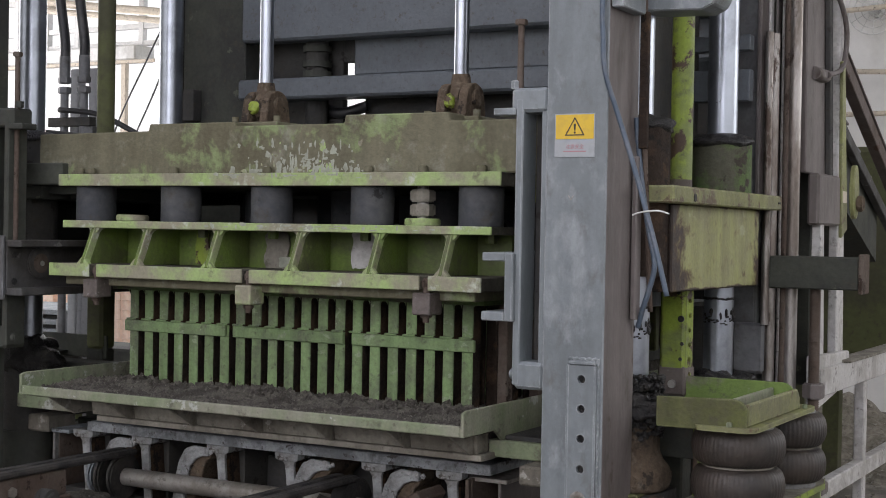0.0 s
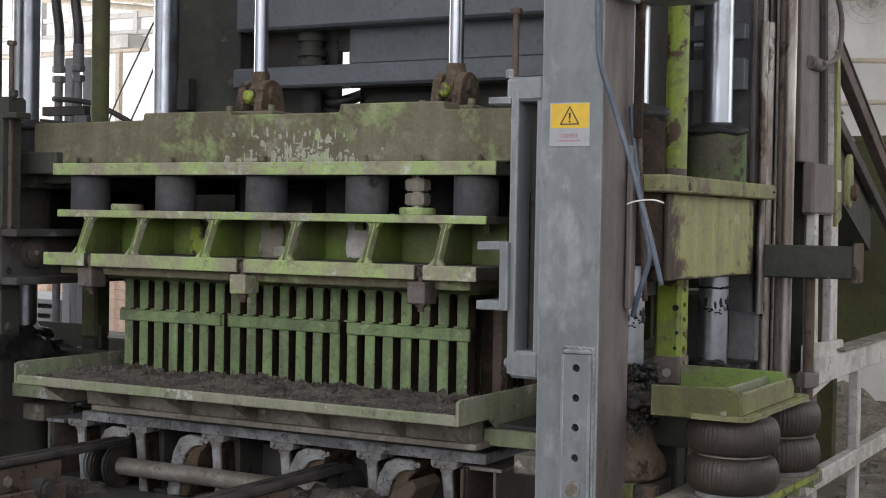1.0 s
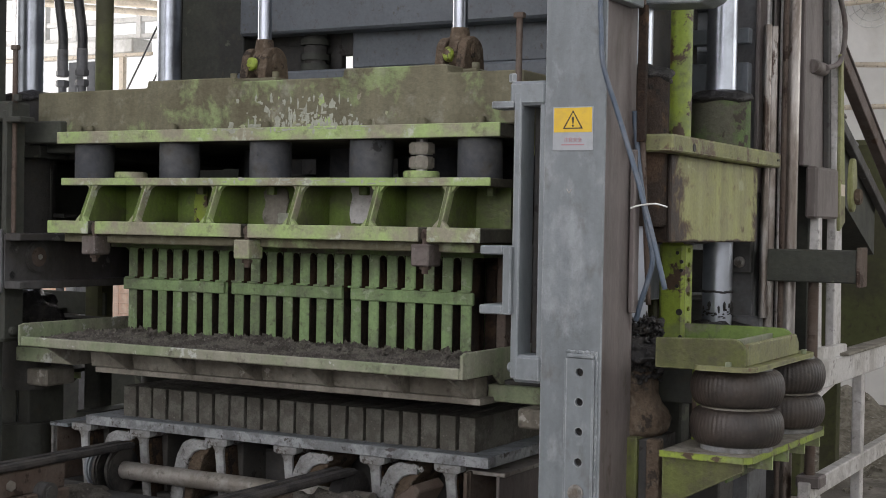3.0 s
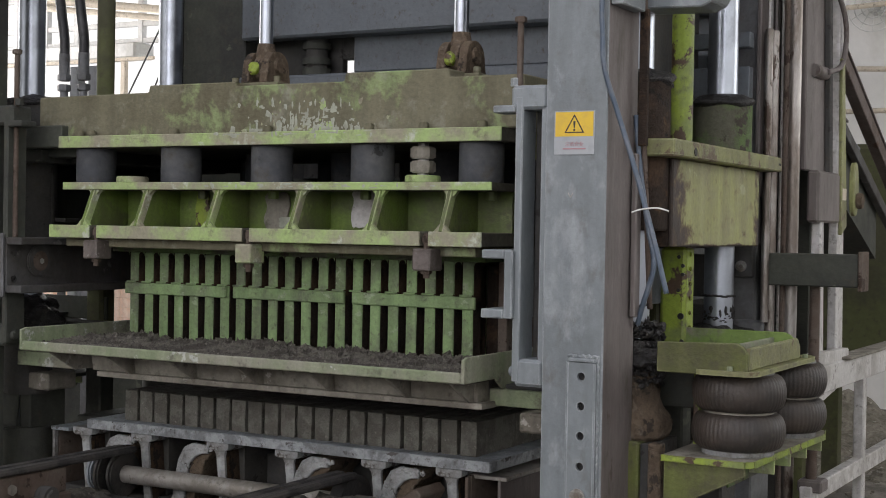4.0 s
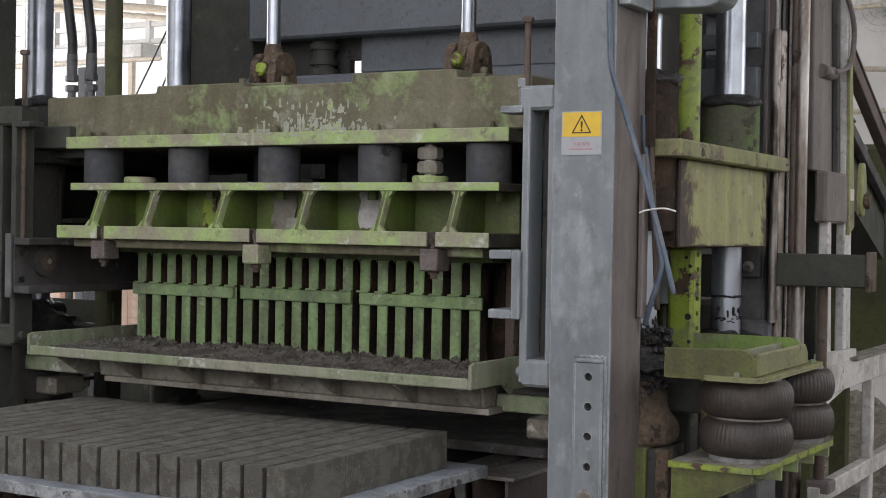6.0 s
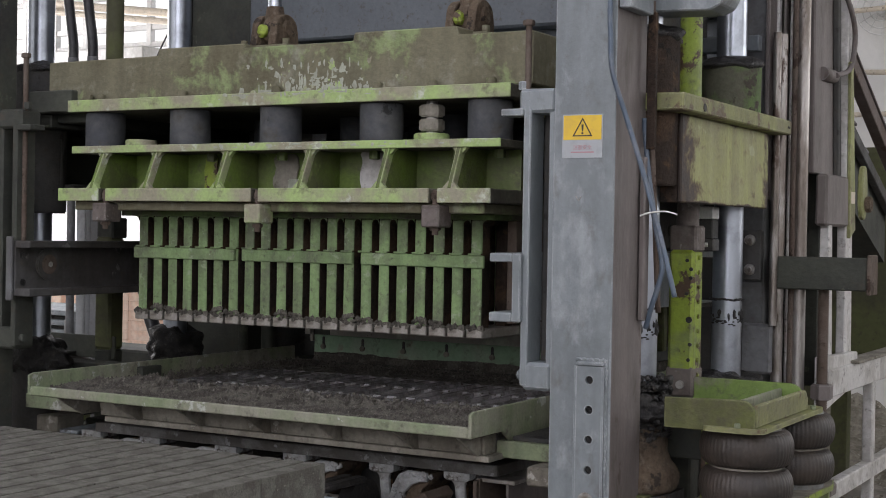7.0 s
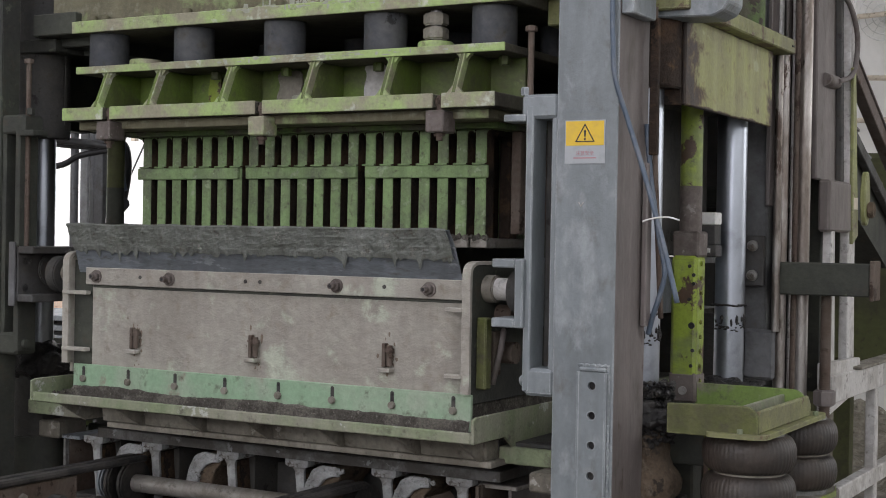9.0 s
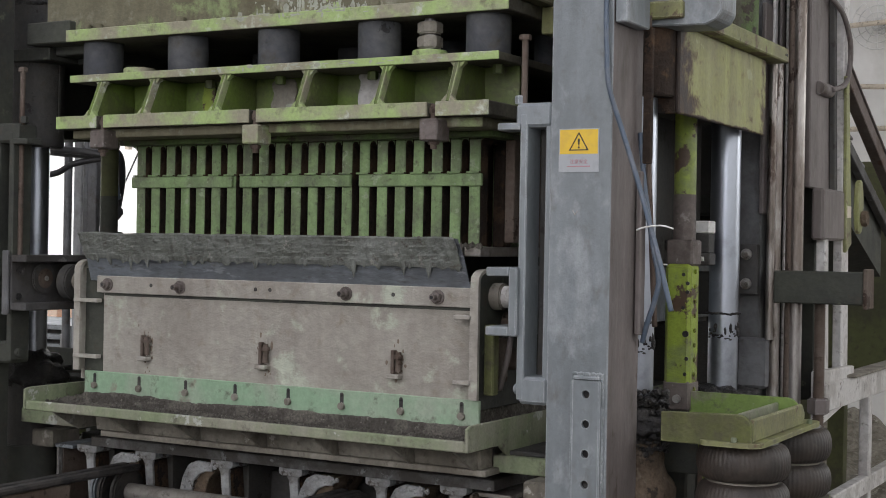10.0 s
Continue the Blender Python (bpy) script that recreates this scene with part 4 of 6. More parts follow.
    for row in range(3):
        for gi in range(3):
            x0 = gi * 0.4405
            part("tie_bar", box(N(), x0, x0 + 0.412, -0.012 + row * 0.247, 0.0 + row * 0.247, 1.158, 1.194, 0.003), "finger", p, "grimy green tie bar")
    for y in (0.09, 0.3, 0.52):
        part("side_bar", box(N(), 1.315, 1.345, y, y + 0.04, 1.0, 1.294, 0.003), "rust", p, "rusty side bar")
    # splashes of pale cement and flaked paint
    rnd = random.Random(44)
    for mat, n, label in (("splash", 190, "pale cement splashes on the beam and plates"), ("green_edge", 40, "flaked pale green paint on the beam")):
        bm = N()
        for q in range(n):
            spot = rnd.random()
            sx, sz = 0.002 + 0.008 * rnd.random() ** 3, 0.002 + 0.012 * rnd.random() ** 2
            if spot < 0.62:
                lump(bm, 0.76 + 0.12 * rnd.gauss(0, 1), -0.1, 1.668 + 0.085 * rnd.random() ** 2, sx * 1.3, 0.0007, sz * 1.2, q, 1.0, 2)
            elif spot < 0.82:
                lump(bm, 0.70 + 0.16 * rnd.gauss(0, 1), -0.155, 1.645 + 0.014 * rnd.random(), sx * 1.8, 0.0007, sz * 0.6, q, 0.6, 2)
            else:
                lump(bm, 0.78 + 0.2 * rnd.gauss(0, 1), -0.16, 1.497 + 0.012 * rnd.random(), sx * 1.8, 0.0007, sz * 0.5, q, 0.6, 2)
        tagged(part("cement_splash", bm, mat, p, label), kind="stuff")
    # yokes and sleeves on the columns
    for right in (True, False):
        # left yoke and sleeves are dark copies with the shade painted in
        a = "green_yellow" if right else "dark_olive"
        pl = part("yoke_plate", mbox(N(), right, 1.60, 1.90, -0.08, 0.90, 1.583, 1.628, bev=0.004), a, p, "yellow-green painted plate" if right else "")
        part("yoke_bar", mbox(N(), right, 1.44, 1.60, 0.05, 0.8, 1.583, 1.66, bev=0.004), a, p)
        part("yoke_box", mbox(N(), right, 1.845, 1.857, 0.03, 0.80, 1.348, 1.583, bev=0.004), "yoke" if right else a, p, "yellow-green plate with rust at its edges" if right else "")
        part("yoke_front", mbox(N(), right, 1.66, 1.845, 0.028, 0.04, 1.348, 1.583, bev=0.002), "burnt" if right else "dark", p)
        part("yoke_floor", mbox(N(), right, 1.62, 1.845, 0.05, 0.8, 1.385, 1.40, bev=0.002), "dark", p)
        if right:
            bm = N()
            for y in (0.86, 0.875):
                cyl(bm, (1.899, y, 1.605), (1.902, y, 1.605), 0.004, 8)
            cyl(bm, (1.899, 0.08, 1.6), (1.902, 0.08, 1.6), 0.011, 10)
            part("plate_hole", bm, "dark", p)
        for y in (0.02, 0.74):
            bm = N()
            cyl(bm, (mx(1.753, right), y, 1.39 if right else 1.3), (mx(1.753, right), y, 1.785), 0.092, 36, bev=0.004)
            sl = part("sleeve", bm, "dark" if not right else "burnt" if y < 0.5 else "green_dark", p, "oily sleeve on the column, darkened as the shaded side" if not right else "rusty sleeve on the column" if y < 0.5 else "oily green sleeve on the column")
            bm = N()
            lump(bm, mx(1.753, right), y, 1.788, 0.102, 0.102, 0.03, 5 + y, 0.25, 3)
            part("grease_cap", bm, "grease", sl, "black grease heaped on the sleeve")
    # clevises and piston rods
    for x in (0.503, 1.197):
        y = 0.06
        zb = 1.826
        c = part("clevis_base", box(N(), x - 0.095, x + 0.095, y - 0.07, y + 0.07, 1.806, zb, 0.004), "green_dusty", p)
        for s in (-1, 1):
            xo = x + s * 0.035
            lug = [(y + 0.055 * math.cos(t), zb + 0.055 + 0.045 * math.sin(t)) for t in [math.pi * i / 10 for i in range(11)]]
            lug += [(y - 0.065, zb), (y + 0.065, zb)]
            part("lug", prism(N(), lug, "x", xo - 0.014, xo + 0.014, 0.003), "mud", c)
        bm = N()
        cyl(bm, (x - 0.055, y, zb + 0.055), (x + 0.058, y, zb + 0.055), 0.026, 20, bev=0.003)
        part("pin", bm, "mud", c)
        bm = N()
        cyl(bm, (x - 0.02, y, zb + 0.05), (x + 0.02, y, zb + 0.05), 0.045, 24, bev=0.006)
        cyl(bm, (x, y, zb + 0.06), (x, y, zb + 0.125), 0.036, 22, r2=0.026)
        part("rod_eye", bm, "mud", c, "brown cement-caked rod eye")
        bm = N()
        lump(bm, x - 0.012, y - 0.045, zb + 0.045, 0.02, 0.018, 0.022, x, 0.2, 2)
        part("paint_patch", bm, "green_bright", c, "bright green paint left on the rod eye")
        for s in (-1, 1):
            part("foot_bolt", cyl(N(), (x + s * 0.08, y - 0.05, zb), (x + s * 0.08, y - 0.05, zb + 0.018), 0.011, 10), "green_dusty", c)
        bm = N()
        cyl(bm, (x, y, zb + 0.12), (x, y, 3.0), 0.0215, 28)
        part("piston_rod", bm, "chrome", p, "bright chrome piston rod")
    return p


PRESS = press_head()


# ---- the mold, which rises off the fresh bricks ----
def round_outline(x0, x1, y0, y1, r, right):
    pts = []
    for cx, cy, a0 in ((x1 - r, y0 + r, -90), (x1 - r, y1 - r, 0), (x0 + 0.02, y1 - 0.02, 90), (x0 + 0.02, y0 + 0.02, 180)):
        rr = r if cx > (x0 + x1) / 2 else 0.02
        for k in range(6):
            a = radians(a0 + 90 * k / 5)
            pts.append((cx + rr * math.cos(a), cy + rr * math.sin(a)))
    if not right:
        pts = [(MIRROR - x, y) for x, y in reversed(pts)]
    return pts


def mold():
    m = thing("mold_box", (0.6465, 0.4, 0.89), "green steel brick mold with filling tray and air springs", "brick mold")
    part("front_rim", box(N(), -0.1305, 1.4255, -0.33, -0.316, 0.968, 0.997, 0.003), "rim", m, "pale worn green front edge of the tray")
    part("tray_front", box(N(), -0.14, 1.43, -0.316, -0.006, 0.965, 0.978, 0), "soil", m, "tray floor caked with concrete")
    part("tray_left", box(N(), -0.14, 0.0, -0.006, 1.08, 0.965, 0.978, 0), "soil", m)
    part("tray_right", box(N(), 1.305, 1.43, -0.006, 1.08, 0.965, 0.978, 0), "soil", m)
    part("tray_back", box(N(), 0.0, 1.305, 0.74, 1.08, 0.965, 0.978, 0), "soil", m)
    for x0, x1, nm in ((-0.141, -0.131, "left_wall"), (1.426, 1.436, "right_wall")):
        part(nm, prism(N(), [(-0.33, 0.968), (-0.33, 1.031), (-0.31, 1.037), (1.08, 1.037), (1.08, 0.9), (-0.05, 0.9), (-0.15, 0.968)], "x", x0, x1, 0.002), "rim", m)
    # cavities
    for i in range(22):
        x = -0.0027 + 0.0624 * i
        part("cell_wall", box(N(), x - 0.0075, x + 0.0075, -0.008, 0.75, 0.9, 0.981, 0.0015), "cell", m)
    for j in range(4):
        y = -0.0045 + 0.247 * j
        part("cross_wall", box(N(), -0.004, 1.31, y - 0.0035, y + 0.0035, 0.862, 0.9795, 0), "cell", m)
    # bright chamfers of random width paint glints along the cross walls
    rnd = random.Random(31)
    for j in range(3):
        for i in range(21):
            x, y = 0.0285 + 0.0624 * i, -0.0045 + 0.247 * j + (0.01 if j == 0 else 0)
            w = 0.005 + 0.012 * rnd.random()
            dx = 0.008 * rnd.gauss(0, 1)
            part("worn_edge", prism(N(), [(y - 0.0055, 0.9775), (y - 0.002, 0.9835), (y + 0.003, 0.9835), (y + 0.003, 0.9775)], "x", x + dx - w, x + dx + w, 0.001), "worn_edge", m)
    # stained skirt with gussets
    part("skirt", prism(N(), [(-0.195, 0.968), (-0.185, 0.905), (-0.12, 0.905), (-0.12, 0.968)], "x", 0.03, 1.40, 0.002), "mold_skirt", m, "cement-stained slanting skirt plate")
    part("bottom_flange", box(N(), 0.06, 1.42, -0.2, -0.01, 0.888, 0.905, 0.002), "mold_skirt", m)
    for x in (-0.03, 0.20, 0.445, 0.69, 0.94, 1.19, 1.385):
        part("gusset", prism(N(), [(-0.318, 0.968), (-0.205, 0.905), (-0.12, 0.905), (-0.12, 0.968)], "x", x - 0.005, x + 0.005, 0.001), "mold_skirt", m)
    for right in (True, False):
        part("side_arm", mbox(N(), right, 1.40, 1.66, -0.12, 0.0, 0.892, 0.938, bev=0.003), "rim", m)
        part("side_arm", mbox(N(), right, 1.40, 1.95, 0.16, 0.26, 0.892, 1.02, bev=0.003), "dark_olive", m)
        part("side_shelf", mbox(N(), right, 1.44, 1.62, -0.1, 0.9, 0.938, 0.95, bev=0.002), "dark", m)
        bm = N()
        if right:
            box(bm, 1.53, 1.66, -0.20, -0.08, 0.838, 0.89, 0.006)
        else:
            box(bm, -0.58, -0.31, -0.035, 0.10, 0.80, 0.858, 0.006)
        part("stop_block", bm, "mold_skirt", m)
        # left arm and bracket: same parts, shade put into the colour
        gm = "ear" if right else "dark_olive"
        # channel arm that joins the columns: two webs, a lower end plate and a bottom flange
        def outline(pts):
            return pts if right else [(MIRROR - q[0], q[1]) for q in reversed(pts)]
        nose = [(2.118, 1.03), (2.118, 1.055)] + [(2.083 + 0.035 * math.cos(q), 1.063 + 0.035 * math.sin(q)) for q in (0.25, 0.6, 0.95, 1.3, 1.57)]
        # front web darker, end plate, rib and flange lighter: light and shade in colour
        t = part("front_web", prism(N(), outline([(1.882, 1.016), (2.118, 1.016)] + nose[1:] + [(1.882, 1.092)]), "y", -0.131, -0.119, 0.002), gm, m, "web plate with a rounded corner, in a shaded moss-green")
        part("back_web", prism(N(), outline([(1.70, 1.016), (2.106, 1.016), (2.106, 1.05)] + [(2.066 + 0.04 * math.cos(q), 1.058 + 0.04 * math.sin(q)) for q in (0.25, 0.6, 0.95, 1.3, 1.57)] + [(1.70, 1.098)]), "y", 0.345, 0.357, 0.002), "green" if right else gm, t)
        part("end_plate", prism(N(), [(-0.119, 1.03), (-0.119, 1.079), (-0.112, 1.086), (0.32, 1.086), (0.344, 1.062), (0.344, 1.03)], "x", *sorted((mx(2.107, right), mx(2.119, right))), 0.003), "green_yellow" if right else gm, t)
        part("cross_rib", mbox(N(), right, 2.035, 2.046, -0.119, 0.345, 1.045, 1.083, bev=0.002), "rim" if right else gm, t)
        # black floor stands for the shade in the hollow arm
        part("arm_floor", mbox(N(), right, 1.885, 2.106, -0.118, 0.344, 1.031, 1.037, bev=0), "dark", t, "floor of the arm, black for the shade inside")
        bm = N()
        prism(bm, round_outline(1.985, 2.14, -0.145, 0.455, 0.04, right), "z", 1.0165, 1.0295)
        part("arm_flange", bm, "green_yellow" if right else gm, t)
        if right:
            part("flange_bolt", hexnut(N(), 2.075, -0.137, 1.0295, 0.008, 0.011), "rim", t)
            part("flange_bolt", hexnut(N(), 2.128, 0.36, 1.0295, 0.008, 0.011), "rim", t)
        for y in (0.02, 0.74):
            bm = N()
            lump(bm, mx(1.753, right), y, 1.04, 0.105, 0.105, 0.05 if right else 0.085, 3 + y, 0.35, 4)
            part("grease_boot", bm, "grease", m, "black grease and dirt round the column")
        # guide sleeve of the mold on the front column, caked with cement, over its hub
        if right:
            bm = N()
            rings = []
            prof = ((1.03, 0.062), (1.0, 0.074), (0.965, 0.076), (0.93, 0.079), (0.905, 0.088), (0.885, 0.103), (0.865, 0.108), (0.845, 0.108), (0.83, 0.103), (0.818, 0.085))
            for i in range(45):
                u = i / 44 * (len(prof) - 1)
                j = min(int(u), len(prof) - 2)
                z, r = (prof[j][q] + (prof[j + 1][q] - prof[j][q]) * (u - j) for q in (0, 1))
                row = []
                for q in range(64):
                    w = 2 * math.pi * q / 64
                    k = 1 + 0.10 * noise.noise((math.cos(w) * 1.6, math.sin(w) * 1.6, z * 14)) + 0.05 * noise.noise((math.cos(w) * 6, math.sin(w) * 6, z * 55)) + 0.025 * noise.noise((math.cos(w) * 15, math.sin(w) * 15, z * 150))
                    row.append(bm.verts.new((1.753 + r * k * math.cos(w), 0.02 + r * k * math.sin(w), z)))
                rings.append(row)
            for a, b in zip(rings, rings[1:]):
                for q in range(64):
                    bm.faces.new((a[q], b[q], b[(q + 1) % 64], a[(q + 1) % 64])).smooth = True
            bmesh.ops.recalc_face_normals(bm, faces=bm.faces)
            sl = part("guide_sleeve", bm, "mud", m, "guide sleeve thickly caked with brown cement")
            bm = N()
            rnd = random.Random(2)
            for k in range(420):
                w = -1.5 + 2.0 * rnd.random()
                z = 0.965 + 0.165 * rnd.random()
                r = 0.055 + 0.032 * rnd.random()
                q = 0.004 + 0.010 * rnd.random() ** 2
                lump(bm, 1.753 + r * math.cos(w), 0.02 + r * math.sin(w), z, q, q, q * 0.9, k, 0.5, 1)
            tagged(part("grease_clot", bm, "grease", sl, "clotted black grease heaped on the sleeve"), kind="stuff")
            hub = part("hub_web", box(N(), 1.70, 1.822, -0.095, 0.12, 0.52, 0.826, 0.004), "ear", m, "moss-green hub under the sleeve")
            # dark box in place of an open gap, for its shade
            part("hub_gap", box(N(), 1.822, 1.85, -0.08, 0.12, 0.52, 0.82, 0.002), "dark", hub)
            part("hub_plate", box(N(), 1.85, 1.884, -0.10, -0.06, 0.52, 0.826, 0.004), "mud", hub, "brown cement-caked hub plate")
        else:
            hub = part("hub_web", box(N(), -0.58, -0.40, -0.025, 0.14, 0.55, 0.80, 0.004), "dark_olive", m, "green hub under the sleeve, darkened as the shaded side")
            part("guide_sleeve", cyl(N(), (-0.46, 0.02, 0.78), (-0.46, 0.02, 1.06), 0.082, 32, bev=0.006), "dark", m, "guide sleeve on the column, darkened as the shaded side")
            part("hub_edge", box(N(), -0.465, -0.452, -0.036, -0.025, 0.55, 0.80, 0.002), "dark_olive", hub)
        # air springs on their bracket
        for y in (0.02, 0.43):
            x = mx(2.05, right)
            prof = [(0.086, 0.812)]
            for lobe in range(2):
                z0 = 0.818 + lobe * 0.099
                for k in range(13):
                    a = math.pi * k / 12
                    prof.append((0.086 + 0.033 * math.sin(a) ** 0.75, z0 + 0.047 - 0.047 * math.cos(a)))
            prof.append((0.086, 1.013))
            bm = N()
            lathe(bm, prof, x, y, 240, 0.006, 60)
            bag = part("air_spring", bm, "bag", m, "dusty black ribbed rubber air spring")
            part("end_plate", cyl(N(), (x, y, 1.002), (x, y, 1.0175), 0.088, 36, bev=0.002), "cement_T", bag, "grey-white end plate")
            part("end_plate", cyl(N(), (x, y, 0.804), (x, y, 0.82), 0.092, 36, bev=0.002), "cement_T", bag, "grey-white end plate")
            bm = N()
            lathe(bm, [(0.086, 0.905), (0.090, 0.909), (0.090, 0.916), (0.086, 0.92)], x, y, 36)
            part("waist_ring", bm, "mold_skirt", bag)
        ps = [(1.895, -0.12), (2.112, -0.12), (2.128, -0.10), (2.15, 0.5), (2.13, 0.58), (1.895, 0.58)]
        if not right:
            ps = [(MIRROR - a, b) for a, b in reversed(ps)]
        part("bracket_plate", prism(N(), ps, "z", 0.792, 0.805, 0.002), "mold_skirt" if right else gm, m, "dirty bracket plate")
        if right:
            bm = N()
            for (xa, ya), (xb, yb) in (((1.895, -0.1205), (2.112, -0.1205)), ((2.112, -0.1205), (2.1285, -0.10)), ((2.1285, -0.10), (2.1505, 0.5)), ((2.1505, 0.5), (2.1305, 0.58))):
                d = Vector((yb - ya, xa - xb)).normalized() * 0.003
                prism(bm, [(xa, ya), (xb, yb), (xb + d.x, yb + d.y), (xa + d.x, ya + d.y)], "z", 0.789, 0.8055)
            part("bracket_edge", bm, "green_bright", m, "bright green painted edge")
        pf = [(1.90, 0.792), (2.112, 0.792), (2.112, 0.768), (1.95, 0.683), (1.90, 0.63)]
        if not right:
            pf = [(MIRROR - a, b) for a, b in reversed(pf)]
        part("bracket_front", prism(N(), pf, "y", -0.115, -0.103, 0.002), "ear" if right else gm, m)
        part("bracket_side", mbox(N(), right, 2.06, 2.066, -0.10, 0.58, 0.735, 0.791, bev=0.001), "green_dark", m)
        for y in (0.07, 0.22, 0.38, 0.54):
            part("bracket_rib", mbox(N(), right, 2.0, 2.132, y - 0.004, y + 0.004, 0.75, 0.792, bev=0.001), "green_edge", m)
        part("bracket_post", mbox(N(), right, 1.90, 1.92, 0.10, 0.13, 0.80, 1.005, bev=0.003), "green_bright" if right else gm, m)
    return m


MOLD = mold()


def crumbs(name, label, n, seed, where, size, mat="soil"):
    """Loose crumbs of concrete, one object."""
    rnd = random.Random(seed)
    verts, faces = [], []
    base = [(1, 0, 0), (-1, 0, 0), (0, 1, 0), (0, -1, 0), (0, 0, 1), (0, 0, -1)]
    tri = [(0, 2, 4), (2, 1, 4), (1, 3, 4), (3, 0, 4), (2, 0, 5), (1, 2, 5), (3, 1, 5), (0, 3, 5)]
    for _ in range(n):
        x, y, z = where(rnd)
        r = size * (0.35 + rnd.random() ** 3 * 1.5)
        k = len(verts)
        sx, sy, sz = (0.7 + 0.6 * rnd.random() for _ in range(3))
        a = rnd.random() * 3
        for bx, by, bz in base:
            j = 0.75 + 0.5 * rnd.random()
            u, v, w = bx * sx * j, by * sy * j, bz * sz * j
            verts.append((x + r * (u * math.cos(a) - w * math.sin(a)), y + r * v, z + r * (u * math.sin(a) + w * math.cos(a))))
        faces += [tuple(k + i for i in f) for f in tri]
    me = bpy.data.meshes.new(name)
    o = (0.6465, 0.4, 0.978)
    me.from_pydata([(a - o[0], b - o[1], c - o[2]) for a, b, c in verts], [], faces)
    me.materials.append(M[mat])
    ob = new(name, me)
    ob.location = o
    return tagged(ob, label, "loose concrete", kind="stuff")


def bed_height(x, y):
    s = max(0.0, min(1.0, (y + 0.314) / 0.26))
    return 0.9785 + 0.024 * s * (0.8 + 0.6 * noise.noise((x * 6, y * 6, 0))) + 0.006 * s * noise.noise((x * 40, y * 40, 2)) + 0.002 * noise.noise((x * 90, y * 90, 5))


def on_tray(rnd):
    while True:
        x, y = -0.125 + 1.545 * rnd.random(), -0.312 + 0.306 * rnd.random()
        if rnd.random() < 0.35 + 0.65 * (y + 0.31) / 0.35:
            break
    return x, y, bed_height(x, y) + 0.001


def on_heap(rnd):
    x, y = -0.10 + 1.50 * rnd.random(), -0.012 - 0.11 * rnd.random() ** 1.6
    return x, y, bed_height(x, y) + 0.002 + 0.006 * rnd.random()


def on_sides(rnd):
    if rnd.random() < 0.5:
        return rnd.choice((-0.125 + 0.12 * rnd.random(), 1.295 + 0.125 * rnd.random())), 0.03 + 1.0 * rnd.random(), 0.98 + 0.016 * rnd.random()
    return -0.1 + 1.5 * rnd.random(), 0.80 + 0.26 * rnd.random(), 0.98 + 0.016 * rnd.random()


def on_grid(rnd):
    return 0.0 + 1.29 * rnd.random(), -0.005 + 0.247 * round(3 * rnd.random()) + 0.02 * rnd.gauss(0, 1), 0.972 + 0.008 * rnd.random()


def heap_sheet():
    """The bed of loose mix on the front of the tray."""
    bm = N()
    nx, ny = 150, 34
    grid = []
    for j in range(ny + 1):
        y = -0.314 + 0.308 * j / ny
        row = []
        for i in range(nx + 1):
            x = -0.128 + 1.552 * i / nx
            z = bed_height(x, y)
            row.append(bm.verts.new((x, y, z)))
        grid.append(row)
    for j in range(ny):
        for i in range(nx):
            bm.faces.new((grid[j][i], grid[j][i + 1], grid[j + 1][i + 1], grid[j + 1][i]))
    return single("concrete_bed", bm, "soil", (0.6465, 0.4, 0.978), "bed of damp grey concrete mix on the tray", "loose concrete", kind="stuff")


LOOSE = [heap_sheet(), crumbs("loose_concrete", "crumbs of damp concrete on the mold tray", 13000, 1, on_tray, 0.0046),
         crumbs("loose_concrete", "clods of damp concrete heaped before the tamper feet", 1500, 7, on_heap, 0.0085),
         crumbs("loose_concrete", "crumbs of damp concrete along the tray sides", 4200, 2, on_sides, 0.0045),
         crumbs("loose_concrete", "crumbs of damp concrete between the cells", 600, 3, on_grid, 0.004)]


# ---- pallets and fresh bricks ----
def pallet(label, mat, edge):
    ob = thing("brick_pallet", (0.63, 0.39, 0.826), label, "pallet", "pallets")
    part("board", box(N(), -0.105, 1.37, -0.055, 0.835, 0.826, 0.857, 0.003), mat, ob)
    part("front_edge", box(N(), -0.11, 1.375, -0.06, -0.055, 0.8265, 0.8565, 0.0015), edge, ob, "chipped edge strip")
    part("side_edge", box(N(), -0.11, -0.105, -0.055, 0.835, 0.8265, 0.8565, 0.0015), edge, ob)
    part("side_edge", box(N(), 1.37, 1.375, -0.055, 0.835, 0.8265, 0.8565, 0.0015), edge, ob)
    return ob


PALLET_FULL = pallet("blue-grey fibre board pallet with worn whitish edges", "pallet", "pallet_edge")
PALLET_NEXT = pallet("grimy dark grey fibre board pallet, empty", "pallet_dirty", "pallet_dirty")


def brick_mesh(seed):
    bm = N()
    box(bm, -0.0256, 0.0256, -0.1222, 0.1222, 0, 0.0985, 0.0012)
    bmesh.ops.subdivide_edges(bm, edges=[e for e in bm.edges if e.calc_length() > 0.03], cuts=3, use_grid_fill=True)
    for v in bm.verts:
        v.co += Vector([0.0013 * noise.noise(v.co * 30 + Vector((seed * 3.1 + k, k * 5.0, seed))) for k in range(3)])
    return mesh_of("fresh_brick", bm, "brick")


BRICKS = []
shapes = [brick_mesh(k) for k in range(4)]
rnd_b = random.Random(5)
for row in range(3):
    for i in range(21):
        b = new("fresh_brick", shapes[rnd_b.randrange(4)])
        b.location = (0.0285 + 0.0624 * i + 0.0006 * rnd_b.gauss(0, 1), 0.119 + 0.247 * row + 0.0003 * rnd_b.gauss(0, 1), 0.857)
        tagged(b, "freshly pressed damp grey concrete brick standing on edge", "brick", "fresh bricks on the pallet")
        BRICKS.append(b)


